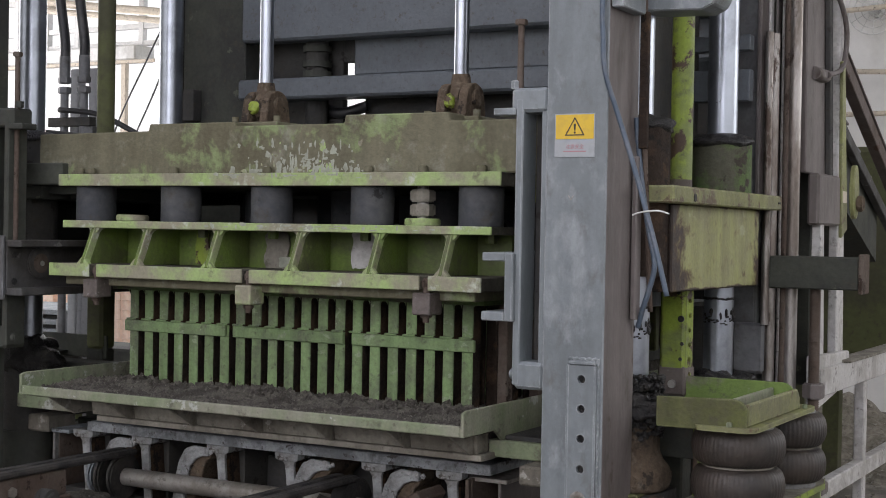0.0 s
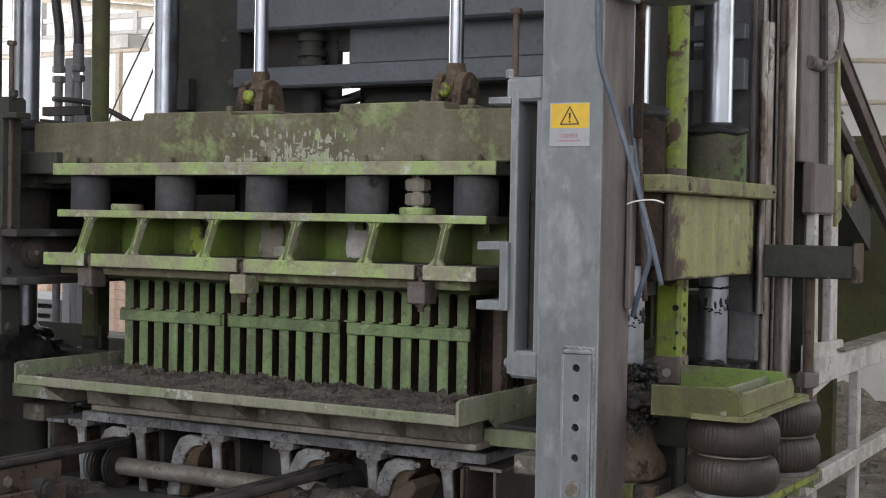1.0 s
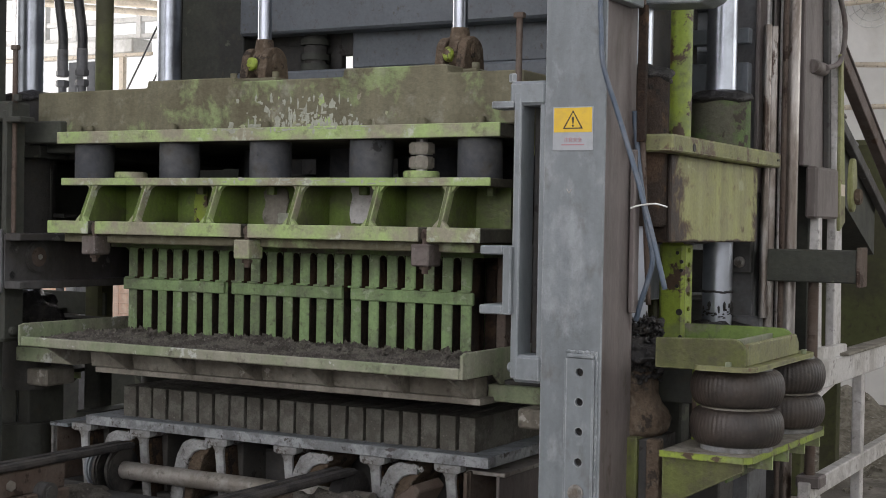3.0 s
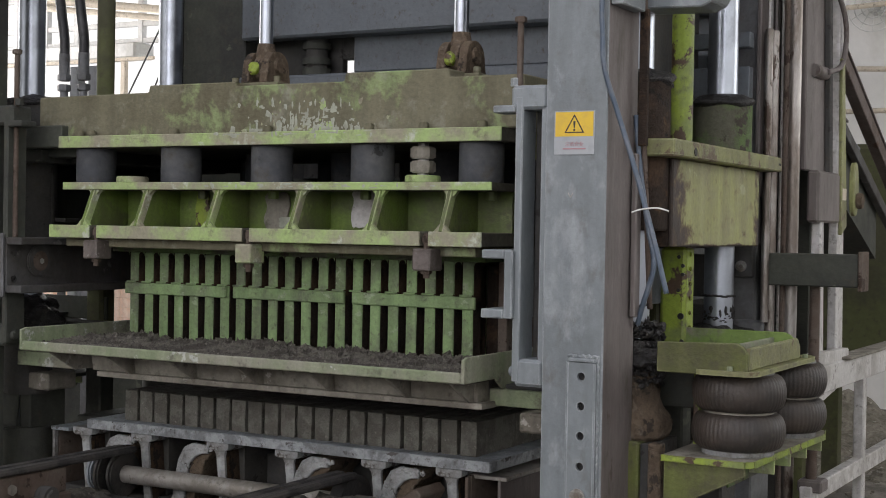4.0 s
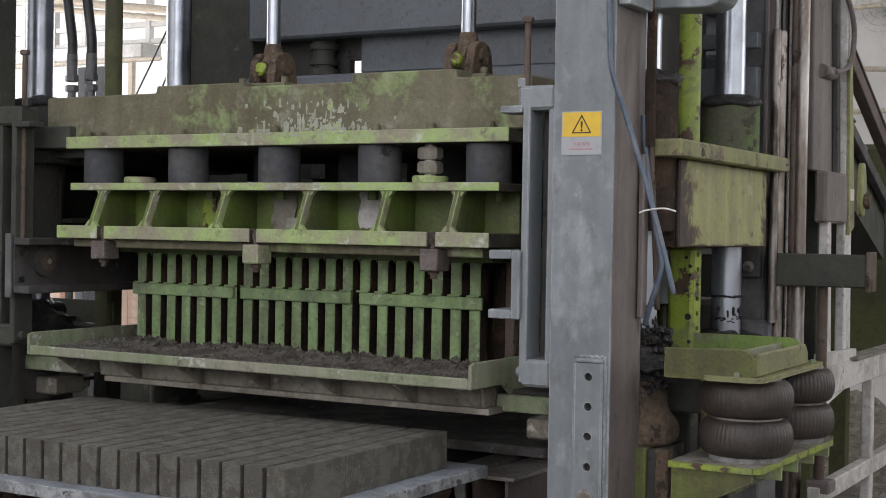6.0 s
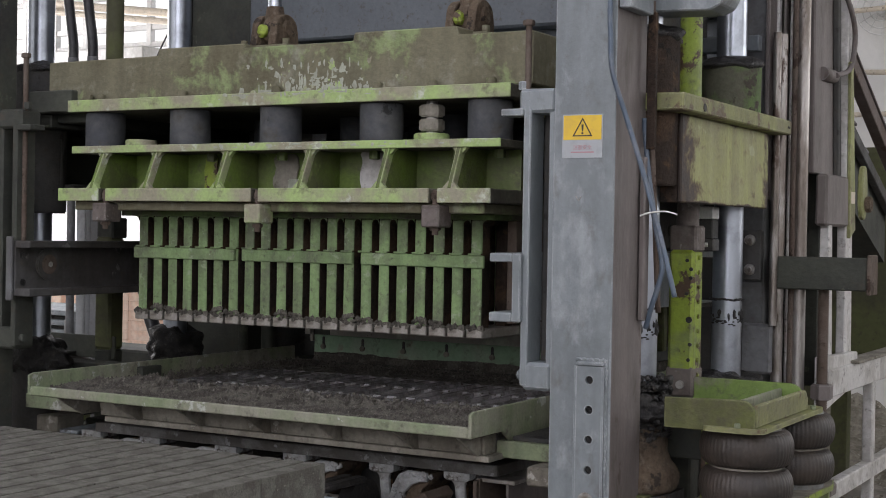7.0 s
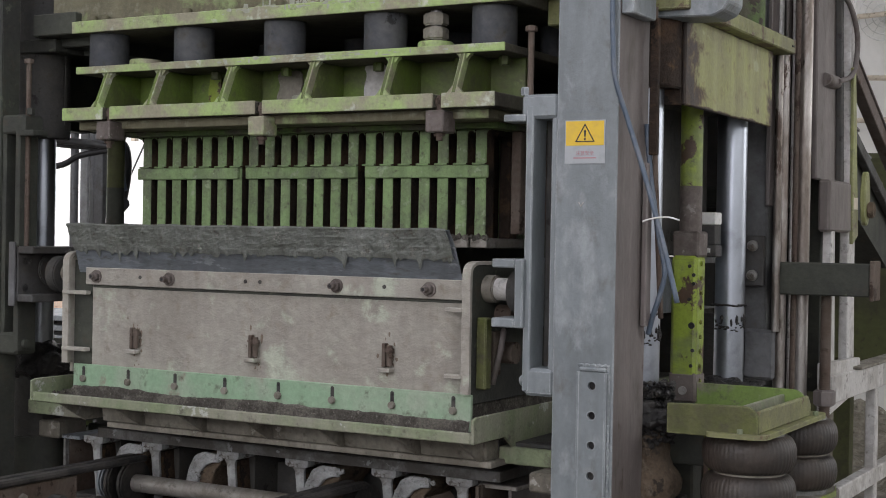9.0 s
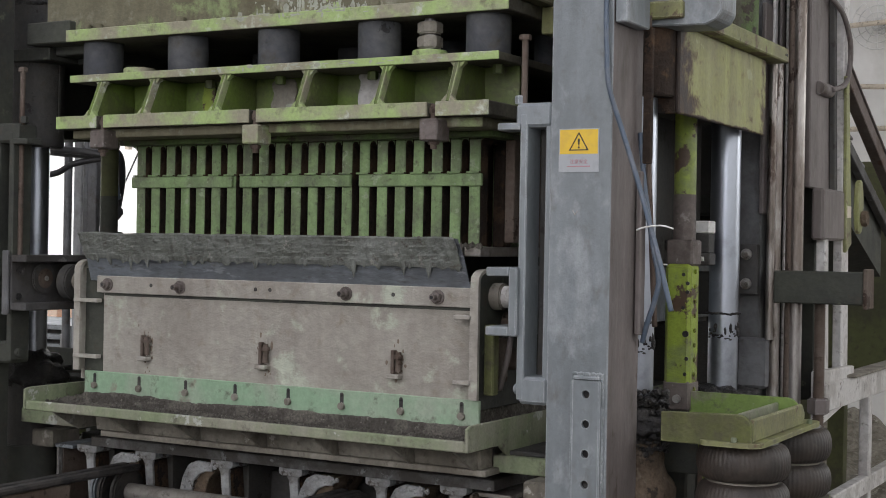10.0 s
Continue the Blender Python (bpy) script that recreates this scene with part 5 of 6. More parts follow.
# ---- the feed box, which runs out over the mold and shakes ----
def feed_box():
    f = thing("feed_box", (0.68, 1.4, 1.04), "cement-dusted steel feed box with rubber flap and mint skirt", "feed box")
    y = 1.065
    part("recess", box(N(), -0.036, 0.05, y + 0.006, y + 0.0115, 1.085, 1.41, 0.001), "dark_olive", f, "dark green recess beside the front plate")
    part("front_plate", box(N(), 0.045, 1.372, y, y + 0.012, 1.085, 1.335, 0.002), "beige", f, "pale cement-dusted front plate")
    bar = part("top_bar", box(N(), 0.028, 1.366, y - 0.014, y, 1.335, 1.388, 0.002), "beige", f, "dusty clamping bar with bolts")
    for x, d in ((0.075, 0.6), (0.365, 1), (0.965, 1), (1.262, 1)):
        bm = N()
        cyl(bm, (x, y - 0.019, 1.361), (x, y - 0.014, 1.361), 0.02, 18)
        hexnut(bm, x, y - 0.032, 1.361, 0.0155, 0.013, "y")
        cyl(bm, (x, y - 0.03 - 0.02 * d, 1.361), (x, y - 0.03, 1.361), 0.0085, 12)
        bolt = part("bolt", bm, "clamp", bar, "rusty hollow bolt with nut and washer")
        # black disc paints the dark of the hollow bolt
        part("bore", cyl(N(), (x, y - 0.0305 - 0.02 * d, 1.361), (x, y - 0.029 - 0.02 * d, 1.361), 0.0052, 12), "grease", bolt)
    # dark strip paints the bar's shadow together with the grime below it
    part("grime_line", box(N(), 0.05, 1.362, y - 0.003, y - 0.0002, 1.3265, 1.3345, 0.001), "dark_olive", f, "dark strip of grime and painted shadow under the clamping bar")
    for x in (0.05, 0.25, 0.648, 0.70, 1.12):
        part("empty_hole", cyl(N(), (x, y - 0.0152, 1.363), (x, y - 0.0138, 1.363), 0.006, 10), "dark", bar)
    # rust weeping from the latches and bolts
    rnd = random.Random(17)
    bm = N()
    for x in (0.225, 0.675, 1.128):
        for q in range(34):
            r = 0.0015 + 0.004 * rnd.random() ** 2
            lump(bm, x + 0.014 * rnd.gauss(0, 1), y - 0.0001, 1.165 + 0.028 * rnd.gauss(0, 1), r, 0.0004, r * (1 + 1.5 * rnd.random()), q + 40 * x, 0.8, 1)
    tagged(part("rust_stain", bm, "rust_stain", f, "brown rust stains round the latches"), kind="stuff")
    # ragged rubber flap
    bm = N()
    nx, nz = 90, 8
    g = []
    for j in range(nz + 1):
        row = []
        for i in range(nx + 1):
            u = i / nx
            x = -0.004 + 1.366 * u
            s = j / nz
            z = 1.372 + 0.148 * s + 0.004 * noise.noise((x * 9, 0, 0)) * s
            x2 = x - 0.03 * s * (1 if u < 0.5 else 0.9) * (abs(u - 0.5) * 2) ** 6 * (1 if u < 0.5 else 1.2)
            yy = y - 0.006 - 0.012 * s - 0.03 * max(0, s - 0.6) + 0.005 * noise.noise((x * 7, s * 3, 4)) * s
            row.append(bm.verts.new((x2, yy, z)))
        g.append(row)
    for j in range(nz):
        for i in range(nx):
            bm.faces.new((g[j][i], g[j][i + 1], g[j + 1][i + 1], g[j + 1][i]))
    bmesh.ops.solidify(bm, geom=list(bm.faces), thickness=0.008)
    part("rubber_flap", bm, "flap", f, "slate-grey frayed rubber sheet")
    rnd = random.Random(6)
    bm = N()
    nx, nz = 220, 16
    g = []
    for j in range(nz + 1):
        row = []
        for i in range(nx + 1):
            u = i / nx
            x = 0.0 + 1.352 * u
            s = 0.52 + 0.5 * j / nz
            if j == 0:
                drip = max(0.0, noise.noise((x * 23, 3.0, 0))) ** 1.4 * 0.3 + max(0.0, noise.noise((x * 61, 9.0, 0))) ** 1.4 * 0.4
                s -= 0.05 + drip
            z = 1.372 + 0.148 * s + 0.004 * noise.noise((x * 9, 0, 0)) * s
            x2 = x - 0.03 * s * (abs(u - 0.5) * 2) ** 6
            lift = 0.004 + 0.004 * noise.noise((x * 30, s * 8, 1)) + 0.003 * noise.noise((x * 90, s * 20, 4)) + 0.006 * max(0.0, math.sin(x * 97 + 2 * noise.noise((x * 5, 0, 0))) - 0.6) + 0.004 * max(0.0, noise.noise((x * 14, 0.5, 7))) * (j % 5 == 0)
            yy = y - 0.0145 - 0.012 * s - 0.03 * max(0, s - 0.6) + 0.005 * noise.noise((x * 7, s * 3, 4)) * s - lift * (0 if j in (0, nz) else 1)
            row.append(bm.verts.new((x2, yy, z)))
        g.append(row)
    for j in range(nz):
        for i in range(nx):
            bm.faces.new((g[j][i], g[j][i + 1], g[j + 1][i + 1], g[j + 1][i]))
    bmesh.ops.recalc_face_normals(bm, faces=bm.faces)
    bmesh.ops.solidify(bm, geom=list(bm.faces), thickness=0.003)
    tagged(part("concrete_crust", bm, "caked", f, "crust of concrete with drips on the flap"), kind="stuff")
    # skirt with slots
    sk = part("skirt", box(N(), -0.02, 1.392, y - 0.012, y, 0.99, 1.088, 0.002), "skirt", f, "mint green skirt plate with slots")
    for x in (0.025, 0.207, 0.391, 0.578, 0.77, 0.955, 1.15, 1.34):
        bm = N()
        box(bm, x - 0.006, x + 0.006, y - 0.0135, y - 0.0118, 1.05, 1.076, 0.0005)
        cyl(bm, (x, y - 0.0135, 1.076), (x, y - 0.0118, 1.076), 0.006, 10)
        part("slot", bm, "dark", sk)
        bm = N()
        cyl(bm, (x + 0.0015, y - 0.024, 1.044), (x + 0.0015, y - 0.012, 1.044), 0.0105, 12, bev=0.002)
        part("slot_bolt", bm, "mold_skirt", sk)
    bm = N()
    nx, nz = 200, 6
    g = []
    for j in range(nz + 1):
        row = []
        for i in range(nx + 1):
            x = -0.018 + 1.408 * i / nx
            top = 1.020 + 0.010 * noise.noise((x * 3.5, 1, 0)) + 0.005 * noise.noise((x * 22, 4, 0)) + 0.002 * noise.noise((x * 80, 4, 0))
            z = 0.988 + (top - 0.988) * j / nz
            lift = 0.0 if j == nz else 0.003 + 0.004 * (1 - j / nz) + 0.002 * noise.noise((x * 40, z * 60, 2))
            row.append(bm.verts.new((x, y - 0.0122 - lift, z)))
        g.append(row)
    for j in range(nz):
        for i in range(nx):
            bm.faces.new((g[j][i], g[j][i + 1], g[j + 1][i + 1], g[j + 1][i]))
    tagged(part("caked_edge", bm, "soil", f, "caked concrete along the skirt"), kind="stuff")
    for x in (0.225, 0.675, 1.128):
        lt = part("latch", box(N(), x - 0.012, x - 0.001, y - 0.018, y, 1.145, 1.21, 0.002), "rust", f, "rusty latch screw")
        bm = N()
        cyl(bm, (x + 0.012, y - 0.014, 1.15), (x + 0.012, y - 0.014, 1.205), 0.008, 12)
        hexnut(bm, x + 0.012, y - 0.014, 1.185, 0.013, 0.012)
        part("latch_screw", bm, "rust", lt)
        part("latch_foot", box(N(), x - 0.018, x + 0.02, y - 0.03, y, 1.132, 1.144, 0.002), "beige", lt)
    for right, x in ((True, 1.372), (False, -0.05)):
        side = prism(N(), [(y + 0.002, 1.06), (y + 0.002, 1.092), (y - 0.017, 1.092), (y - 0.017, 1.40), (y + 0.01, 1.427), (y + 0.62, 1.427), (y + 0.62, 1.06)], "x", x, x + 0.014, 0.002)
        part("side_plate", side, "beige" if not right else "dark_olive", f)
        xe = x + (0.014 if right else -0.006)
        edge = [(y - 0.03, 1.09), (y - 0.018, 1.09), (y - 0.018, 1.405)]
        edge += [(y + 0.017 - 0.035 * math.cos(a), 1.405 + 0.024 * math.sin(a)) for a in (0.4, 0.8, 1.2, 1.57)] + [(y + 0.12, 1.429), (y + 0.12, 1.438)]
        edge += [(y + 0.017 - 0.047 * math.cos(a), 1.405 + 0.033 * math.sin(a)) for a in (1.57, 1.2, 0.8, 0.4, 0.0)]
        part("side_edge", prism(N(), edge[::-1], "x", x - 0.002, x + 0.022), "beige", f)
        for z in (1.31, 1.135):
            part("hinge_lug", box(N(), x - (0.05 if right else -0.0), x + (0.0 if right else 0.1), y - 0.036, y - 0.012, z - 0.006, z + 0.006, 0.002), "beige", f)
        s = 1 if right else -1
        part("axle_flange", cyl(N(), (xe, y + 0.075, 1.365), (xe + s * 0.035, y + 0.075, 1.365), 0.037, 24, bev=0.004), "mold_skirt", f, "cement-stained flange round the axle")
        bm = N()
        cyl(bm, (xe, y + 0.075, 1.365), (xe + s * 0.085, y + 0.075, 1.365), 0.03, 22, bev=0.003)
        ax = part("axle", bm, "rail_white" if right else "mold_skirt", f, "white plastic sleeved axle" if right else "")
        bm = N()
        cyl(bm, (xe + s * 0.085, y + 0.075, 1.361), (xe + s * 0.125, y + 0.075, 1.361), 0.058, 28, bev=0.004)
        part("roller", bm, "dark", ax)
        bm = N()
        cyl(bm, (xe + s * 0.02, y + 0.5, 1.361), (xe + s * 0.125, y + 0.5, 1.361), 0.058, 28, bev=0.004)
        part("rear_roller", bm, "dark", f)
        bm = N()
        box(bm, min(xe, xe + s * 0.03), max(xe, xe + s * 0.03), y + 0.02, y + 0.055, 1.10, 1.29, 0.004)
        part("side_rib", bm, "ear", f)
        bm = N()
        box(bm, min(xe, xe + s * 0.02), max(xe, xe + s * 0.02), y + 0.09, y + 0.13, 1.13, 1.25, 0.004)
        cyl(bm, (xe, y + 0.16, 1.19), (xe + s * 0.05, y + 0.16, 1.19), 0.03)
        cyl(bm, (xe, y + 0.15, 1.29), (xe + s * 0.05, y + 0.15, 1.29), 0.03)
        part("agitator_bearing", bm, "rust" if right else "dark", f, "grimy bearing and arm of the agitator")
        if right:
            bm = N()
            tube(bm, [(xe + 0.02, y + 0.08, 1.11), (xe + 0.04, y + 0.085, 1.2), (xe + 0.04, y + 0.1, 1.245), (xe + 0.02, y + 0.14, 1.25)], 0.008)
            part("bent_lever", bm, "post_side", f)
    part("back_plate", box(N(), -0.04, 1.38, y + 0.608, y + 0.62, 1.05, 1.5, 0.002), "dark_olive", f)
    part("fill", box(N(), 0.0, 1.37, y + 0.013, y + 0.607, 1.02, 1.37, 0), "soil", f, "damp concrete inside the feed box")
    return f


FEED = feed_box()


# ---- the bed under the mold and the outgoing conveyor ----
def bed():
    for x0, x1, lab in ((-0.285, -0.205, "blue-grey"), (1.275, 1.40, "rusty brown")):
        r = thing("bed_rail", ((x0 + x1) / 2, 0.6, 0), lab + " steel bed rail beside the pallets", "bed rail", "bed rails")
        right = x0 > 1
        xm = x0 + 0.002 if not right else x0 + 0.012
        part("flange", box(N(), x0, x1, -0.045 if not right else -0.005, 1.6, 0.806 if not right else 0.797, 0.818 if not right else 0.809, 0.002), "pallet" if not right else "shaft", r)
        part("web", box(N(), xm, xm + 0.012, -0.02, 1.6, 0.45, 0.806, 0.002), "rust", r, "rusty brown web")
        part("web_end", box(N(), xm, xm + 0.011, -0.04, -0.021, 0.70, 0.805, 0.002), "cement_T" if not right else "rust", r, "whitish cement-splashed end of the web" if not right else "")
        if right:
            part("web", box(N(), x1 - 0.03, x1 - 0.02, -0.0, 1.6, 0.45, 0.797, 0.002), "post_side", r)
        part("foot", box(N(), x0, x1, 0.0, 1.5, 0.0, 0.45, 0.004), "dark", r)
    for x in (-0.139, 0.113, 0.42, 0.681, 0.99, 1.24):
        t = thing("support_bar", (x, 0.4, 0.6), "cement-splashed steel support bar under the pallet", "support bar", "pallet supports")
        bm = N()
        prism(bm, [(x - 0.042, 0.806), (x - 0.043, 0.8255), (x + 0.043, 0.8255), (x + 0.042, 0.806), (x + 0.03, 0.8), (x - 0.028, 0.8)], "y", -0.05, 0.04, 0.002)
        part("cap", bm, "cement_T", t)
        part("bar", box(N(), x - 0.038, x + 0.038, 0.04, 0.9, 0.62, 0.8255, 0.002), "dark", t)
        part("stem", prism(N(), [(x - 0.022, 0.7995), (x + 0.024, 0.7995), (x + 0.02, 0.785), (x + 0.036, 0.60), (x + 0.008, 0.60), (x - 0.012, 0.785)], "y", -0.04, -0.028, 0.002), "cement_T", t)
        part("stem_body", prism(N(), [(x - 0.010, 0.795), (x + 0.016, 0.795), (x + 0.032, 0.60), (x + 0.010, 0.60)], "y", -0.028, 0.04, 0.002), "burnt", t)
    for x in (0.0, 0.31, 0.76, 1.07):
        c = thing("curved_bracket", (x, 0.04, 0.62), "curved cast bracket caked with cement", "bracket", "curved brackets")
        outer = [(x + 0.072, 0.812), (x + 0.01, 0.815), (x - 0.022, 0.80), (x - 0.045, 0.76), (x - 0.06, 0.70), (x - 0.07, 0.62)]
        inner = [(x - 0.022, 0.62), (x - 0.014, 0.70), (x + 0.0, 0.75), (x + 0.02, 0.772), (x + 0.045, 0.784), (x + 0.072, 0.786)]
        part("face", prism(N(), outer + inner, "y", -0.05, -0.035, 0.003), "cement_T", c, "cement-whitened front edge")
        part("body", prism(N(), [(q + 0.002, z - 0.003) for q, z in outer] + [(x + 0.0, 0.617), (x + 0.03, 0.70), (x + 0.05, 0.76), (x + 0.07, 0.779)], "y", -0.035, 0.13, 0.003), "mud", c, "brown caked body")
        bm = N()
        for k in range(16):
            q = k / 15 * 4.999
            i = int(q)
            px, pz = (outer[i][j] + (outer[i + 1][j] - outer[i][j]) * (q - i) for j in (0, 1))
            lump(bm, px + 0.012, -0.046, pz - 0.010, 0.008 + 0.004 * (k % 3), 0.007, 0.008 + 0.003 * (k % 2), k + x * 9, 0.7, 2)
        tagged(part("cement_crust", bm, "cement_T", c, "lumpy cement crust"), kind="stuff")
    bm = N()
    box(bm, -0.30, 1.40, 0.0, 0.9, 0.45, 0.62, 0.004)
    box(bm, -0.18, 1.27, 0.16, 0.20, 0.62, 0.77, 0.004)
    single("machine_bed", bm, "dark", (0.55, 0.45, 0.45), "dark grimy steel bed frame under the mold", "machine bed")
    bm = N()
    box(bm, -0.34, 1.40, 0.05, 0.85, 0, 0.45, 0.004)
    single("machine_plinth", bm, "dark", (0.55, 0.45, 0), "dark steel base of the machine bed", "machine base")


bed()


def conveyor():
    s = thing("drive_shaft", (0.4, -0.09, 0.70), "dull grey steel drive shaft with grooved pulleys", "drive shaft")
    bm = N()
    cyl(bm, (-0.02, -0.09, 0.70), (1.02, -0.09, 0.70), 0.028, 28)
    part("bar", bm, "shaft", s)
    for x in (-0.02, 0.028, 0.075):
        bm = N()
        cyl(bm, (x - 0.011, -0.09, 0.70), (x + 0.011, -0.09, 0.70), (0.064 if x < 0.0 else 0.082 if x < 0.06 else 0.074), 36, bev=0.006)
        part("pulley_disc", bm, "pallet" if x < 0.0 else "rubber", s)
    bm = N()
    cyl(bm, (0.92, -0.09, 0.70), (0.96, -0.09, 0.70), 0.085, 30)
    part("pulley_disc", bm, "rubber", s)
    for x in (0.105, 0.935):
        b = thing("conveyor_belt", (x, -1.4, 0.78), "black rubber conveyor belts side by side", "conveyor belt", "conveyor belts")
        for d in (-0.022, 0.022):
            bm = N()
            box(bm, x + d - 0.018, x + d + 0.018, -3.0, -0.1, 0.775, 0.795, 0.006)
            part("belt", bm, "rubber", b)
        c = thing("conveyor_beam", (x, -1.4, 0), "rusty steel conveyor beam under the belts", "conveyor beam", "conveyor beams")
        part("beam", box(N(), x - 0.03, x + 0.03, -3.0, -0.4, 0.70, 0.772, 0.004), "rust", c)
        for y in (-1.9, -1.2, -0.62):
            part("beam_bolt", hexnut(N(), x + 0.03, y, 0.735, 0.016, 0.012, "x"), "shaft", c)
        part("ledge", box(N(), x - 0.05, x + 0.05, -3.0, -0.4, 0.63, 0.70, 0.004), "rust" if x < 0.5 else "dark", c)
        for y in (-2.8, -1.5, -0.5):
            part("leg", box(N(), x - 0.04, x + 0.04, y - 0.04, y + 0.04, 0, 0.63, 0.004), "dark", c)
        bm = N()
        cyl(bm, (x + 0.025, -0.5, 0.70), (x + 0.07, -0.5, 0.70), 0.03)
        hexnut(bm, x + 0.065, -0.5, 0.70, 0.022, 0.014, "x")
        part("bearing", bm, "dark", c)
    k = 0
    for x, y, z, a, b, cc in ((0.80, -0.25, 0.69, 0.10, 0.09, 0.045), (0.98, -0.22, 0.70, 0.09, 0.08, 0.05), (0.05, -0.25, 0.64, 0.10, 0.08, 0.035), (1.1, -0.16, 0.67, 0.09, 0.07, 0.05)):
        k += 1
        bm = N()
        lump(bm, x, y, z, a, b, cc, k, 0.45, 4)
        single("debris_heap", bm, "soil", (x, y, z - cc), "heap of fallen damp concrete on the conveyor beam", "debris heap", "debris heaps")
    bm = N()
    box(bm, -0.05, 1.3, -0.45, -0.15, 0.60, 0.645, 0.004)
    box(bm, -0.02, 0.05, -0.4, -0.2, 0, 0.60, 0.004)
    box(bm, 1.2, 1.27, -0.4, -0.2, 0, 0.60, 0.004)
    single("drip_tray", bm, "dark", (0.6, -0.3, 0), "dark dirty steel tray on legs under the shaft", "tray")
    bm = N()
    prism(bm, [(1.10, 0.645), (1.16, 0.75), (1.22, 0.79), (1.24, 0.77), (1.2, 0.70), (1.2, 0.645)], "y", -0.2, -0.06, 0.004)
    single("rusty_bracket", bm, "rust", (1.17, -0.13, 0.645), "rusty bent steel bracket under the pallet edge", "bracket")


conveyor()


def base_frame(right):
    """The legs and low frame beside the mold."""
    b = thing("side_stand", (mx(1.72, right), 0.4, 0), "cement-caked green side stand of the machine" if right else "green side stand of the machine, darkened as the shaded side", "side stand", "side stands")
    part("upright", mbox(N(), right, 1.64, 1.78, -0.06, 0.10, 0, 0.53, bev=0.006), "green" if right else "dark_olive", b)
    part("upright", mbox(N(), right, 1.66, 1.80, 0.66, 0.80, 0, 0.84, bev=0.006), "dark", b)
    part("rail", mbox(N(), right, 1.60, 1.70, -0.05 if right else 0.2, 1.2, 0.76, 0.82, bev=0.006), "dark_olive", b)
    part("sill", mbox(N(), right, 1.5, 1.82, -0.1, 1.0, 0, 0.2, bev=0.006), "dark", b)
    if not right:
        part("plate", box(N(), -0.46, -0.30, -0.05, 0.05, 0.30, 0.545, 0.004), "dark_olive", b)


base_frame(True)
base_frame(False)


# ---- fittings behind the right post ----
def right_fittings():
    bm = N()
    prism(bm, [(1.72, 2.082), (1.955, 2.075), (1.985, 2.088), (1.998, 2.11), (2.0, 2.4), (1.72, 2.4)], "y", -0.06, 0.06, 0.004)
    single("valve_box", bm, "post", (1.88, 0, 2.07), "blue-grey steel box fixed to the post's top", "steel box")
    bm = N()
    box(bm, 1.797, 1.83, -0.27, -0.12, 2.06, 2.16, 0.003)
    single("valve_bracket", bm, "post", (1.81, -0.2, 2.06), "grey steel bracket on the post", "bracket")
    # hoses
    def hose(pts, r, mat, label):
        bm = N()
        tube(bm, pts, r)
        single("hose", bm, mat, pts[-1], label, "hose", "hoses on the post")
    hose([(1.785, -0.292, 2.45), (1.784, -0.295, 2.075), (1.787, -0.295, 1.991), (1.793, -0.293, 1.90), (1.819, -0.265, 1.792), (1.859, -0.262, 1.673), (1.898, -0.262, 1.549), (1.926, -0.262, 1.453), (1.953, -0.262, 1.351)], 0.0065, "hose_blue", "grey-blue air hose hanging along the post")
    hose([(1.802, -0.1, 1.80), (1.807, -0.1, 1.74), (1.821, -0.1, 1.624), (1.841, -0.1, 1.508), (1.858, -0.1, 1.422), (1.845, -0.1, 1.36), (1.832, -0.1, 1.32), (1.81, -0.085, 1.26)], 0.007, "hose_blue", "grey-blue air hose bent back to the cylinder")
    hose([(1.82, -0.1, 2.1), (1.822, -0.1, 1.8), (1.83, -0.08, 1.5), (1.83, -0.05, 1.3)], 0.007, "rust", "rusty thin pipe along the post")
    bm = N()
    tube(bm, [(1.862, -0.268, 1.547), (1.88, -0.27, 1.553), (1.905, -0.27, 1.557), (1.93, -0.265, 1.558), (1.955, -0.262, 1.551)], 0.0022, 8)
    single("cable_tie", bm, "white_plastic", (1.88, -0.2, 1.555), "white nylon cable tie round the hoses", "cable tie")
    bm = N()
    box(bm, 1.811, 1.834, -0.11, -0.095, 1.72, 2.07, 0.002)
    single("upright_strip", bm, "burnt", (1.823, -0.1, 1.72), "rusty brown upright steel strip behind the post", "steel strip")
    bm = N()
    box(bm, 1.80, 1.815, -0.12, -0.085, 1.28, 1.70, 0.003)
    single("upright_strip", bm, "post_side", (1.81, -0.1, 1.28), "mauve-grey upright steel strip behind the post", "steel strip")
    # dark inner wall of the side
    bm = N()
    box(bm, 1.55, 1.60, 0.15, 0.95, 1.46, 3.2, 0.004)
    single("inner_panel", bm, "dark", (1.575, 0.5, 1.46), "black steel panel inside the machine's side", "steel panel")
    # two panels added only to darken gaps that would show the bright hall
    bm = N()
    box(bm, 1.525, 1.66, 0.92, 0.95, 0.70, 1.268, 0.003)
    single("steel_panel", box(N(), 1.0, 1.525, 1.75, 1.78, 0.60, 1.268, 0.003), "dark", (1.26, 1.765, 0.60), "black panel added to keep the gap under the feed table dark", "steel panel")
    single("steel_panel", bm, "dark", (1.59, 0.935, 0.70), "black panel added to keep the low side gap dark", "steel panel")
    bm = N()
    box(bm, 1.58, 1.8, 0.86, 0.9, 1.93, 2.03, 0.003)
    box(bm, 1.58, 1.8, 0.86, 0.9, 2.09, 2.14, 0.003)
    single("side_beam", bm, "beam_blue", (1.7, 0.88, 1.93), "slate-blue steel beams between the side posts", "steel beam")
    bm = N()
    box(bm, 1.735, 1.84, 0.93, 0.96, 1.06, 1.222, 0.012)
    single("pump_block", bm, "frame_grey", (1.79, 0.945, 1.06), "cement-splashed grey block on the rear post", "cast block")
    bm = N()
    box(bm, 1.735, 1.80, 0.93, 0.958, 1.36, 1.523, 0.004)
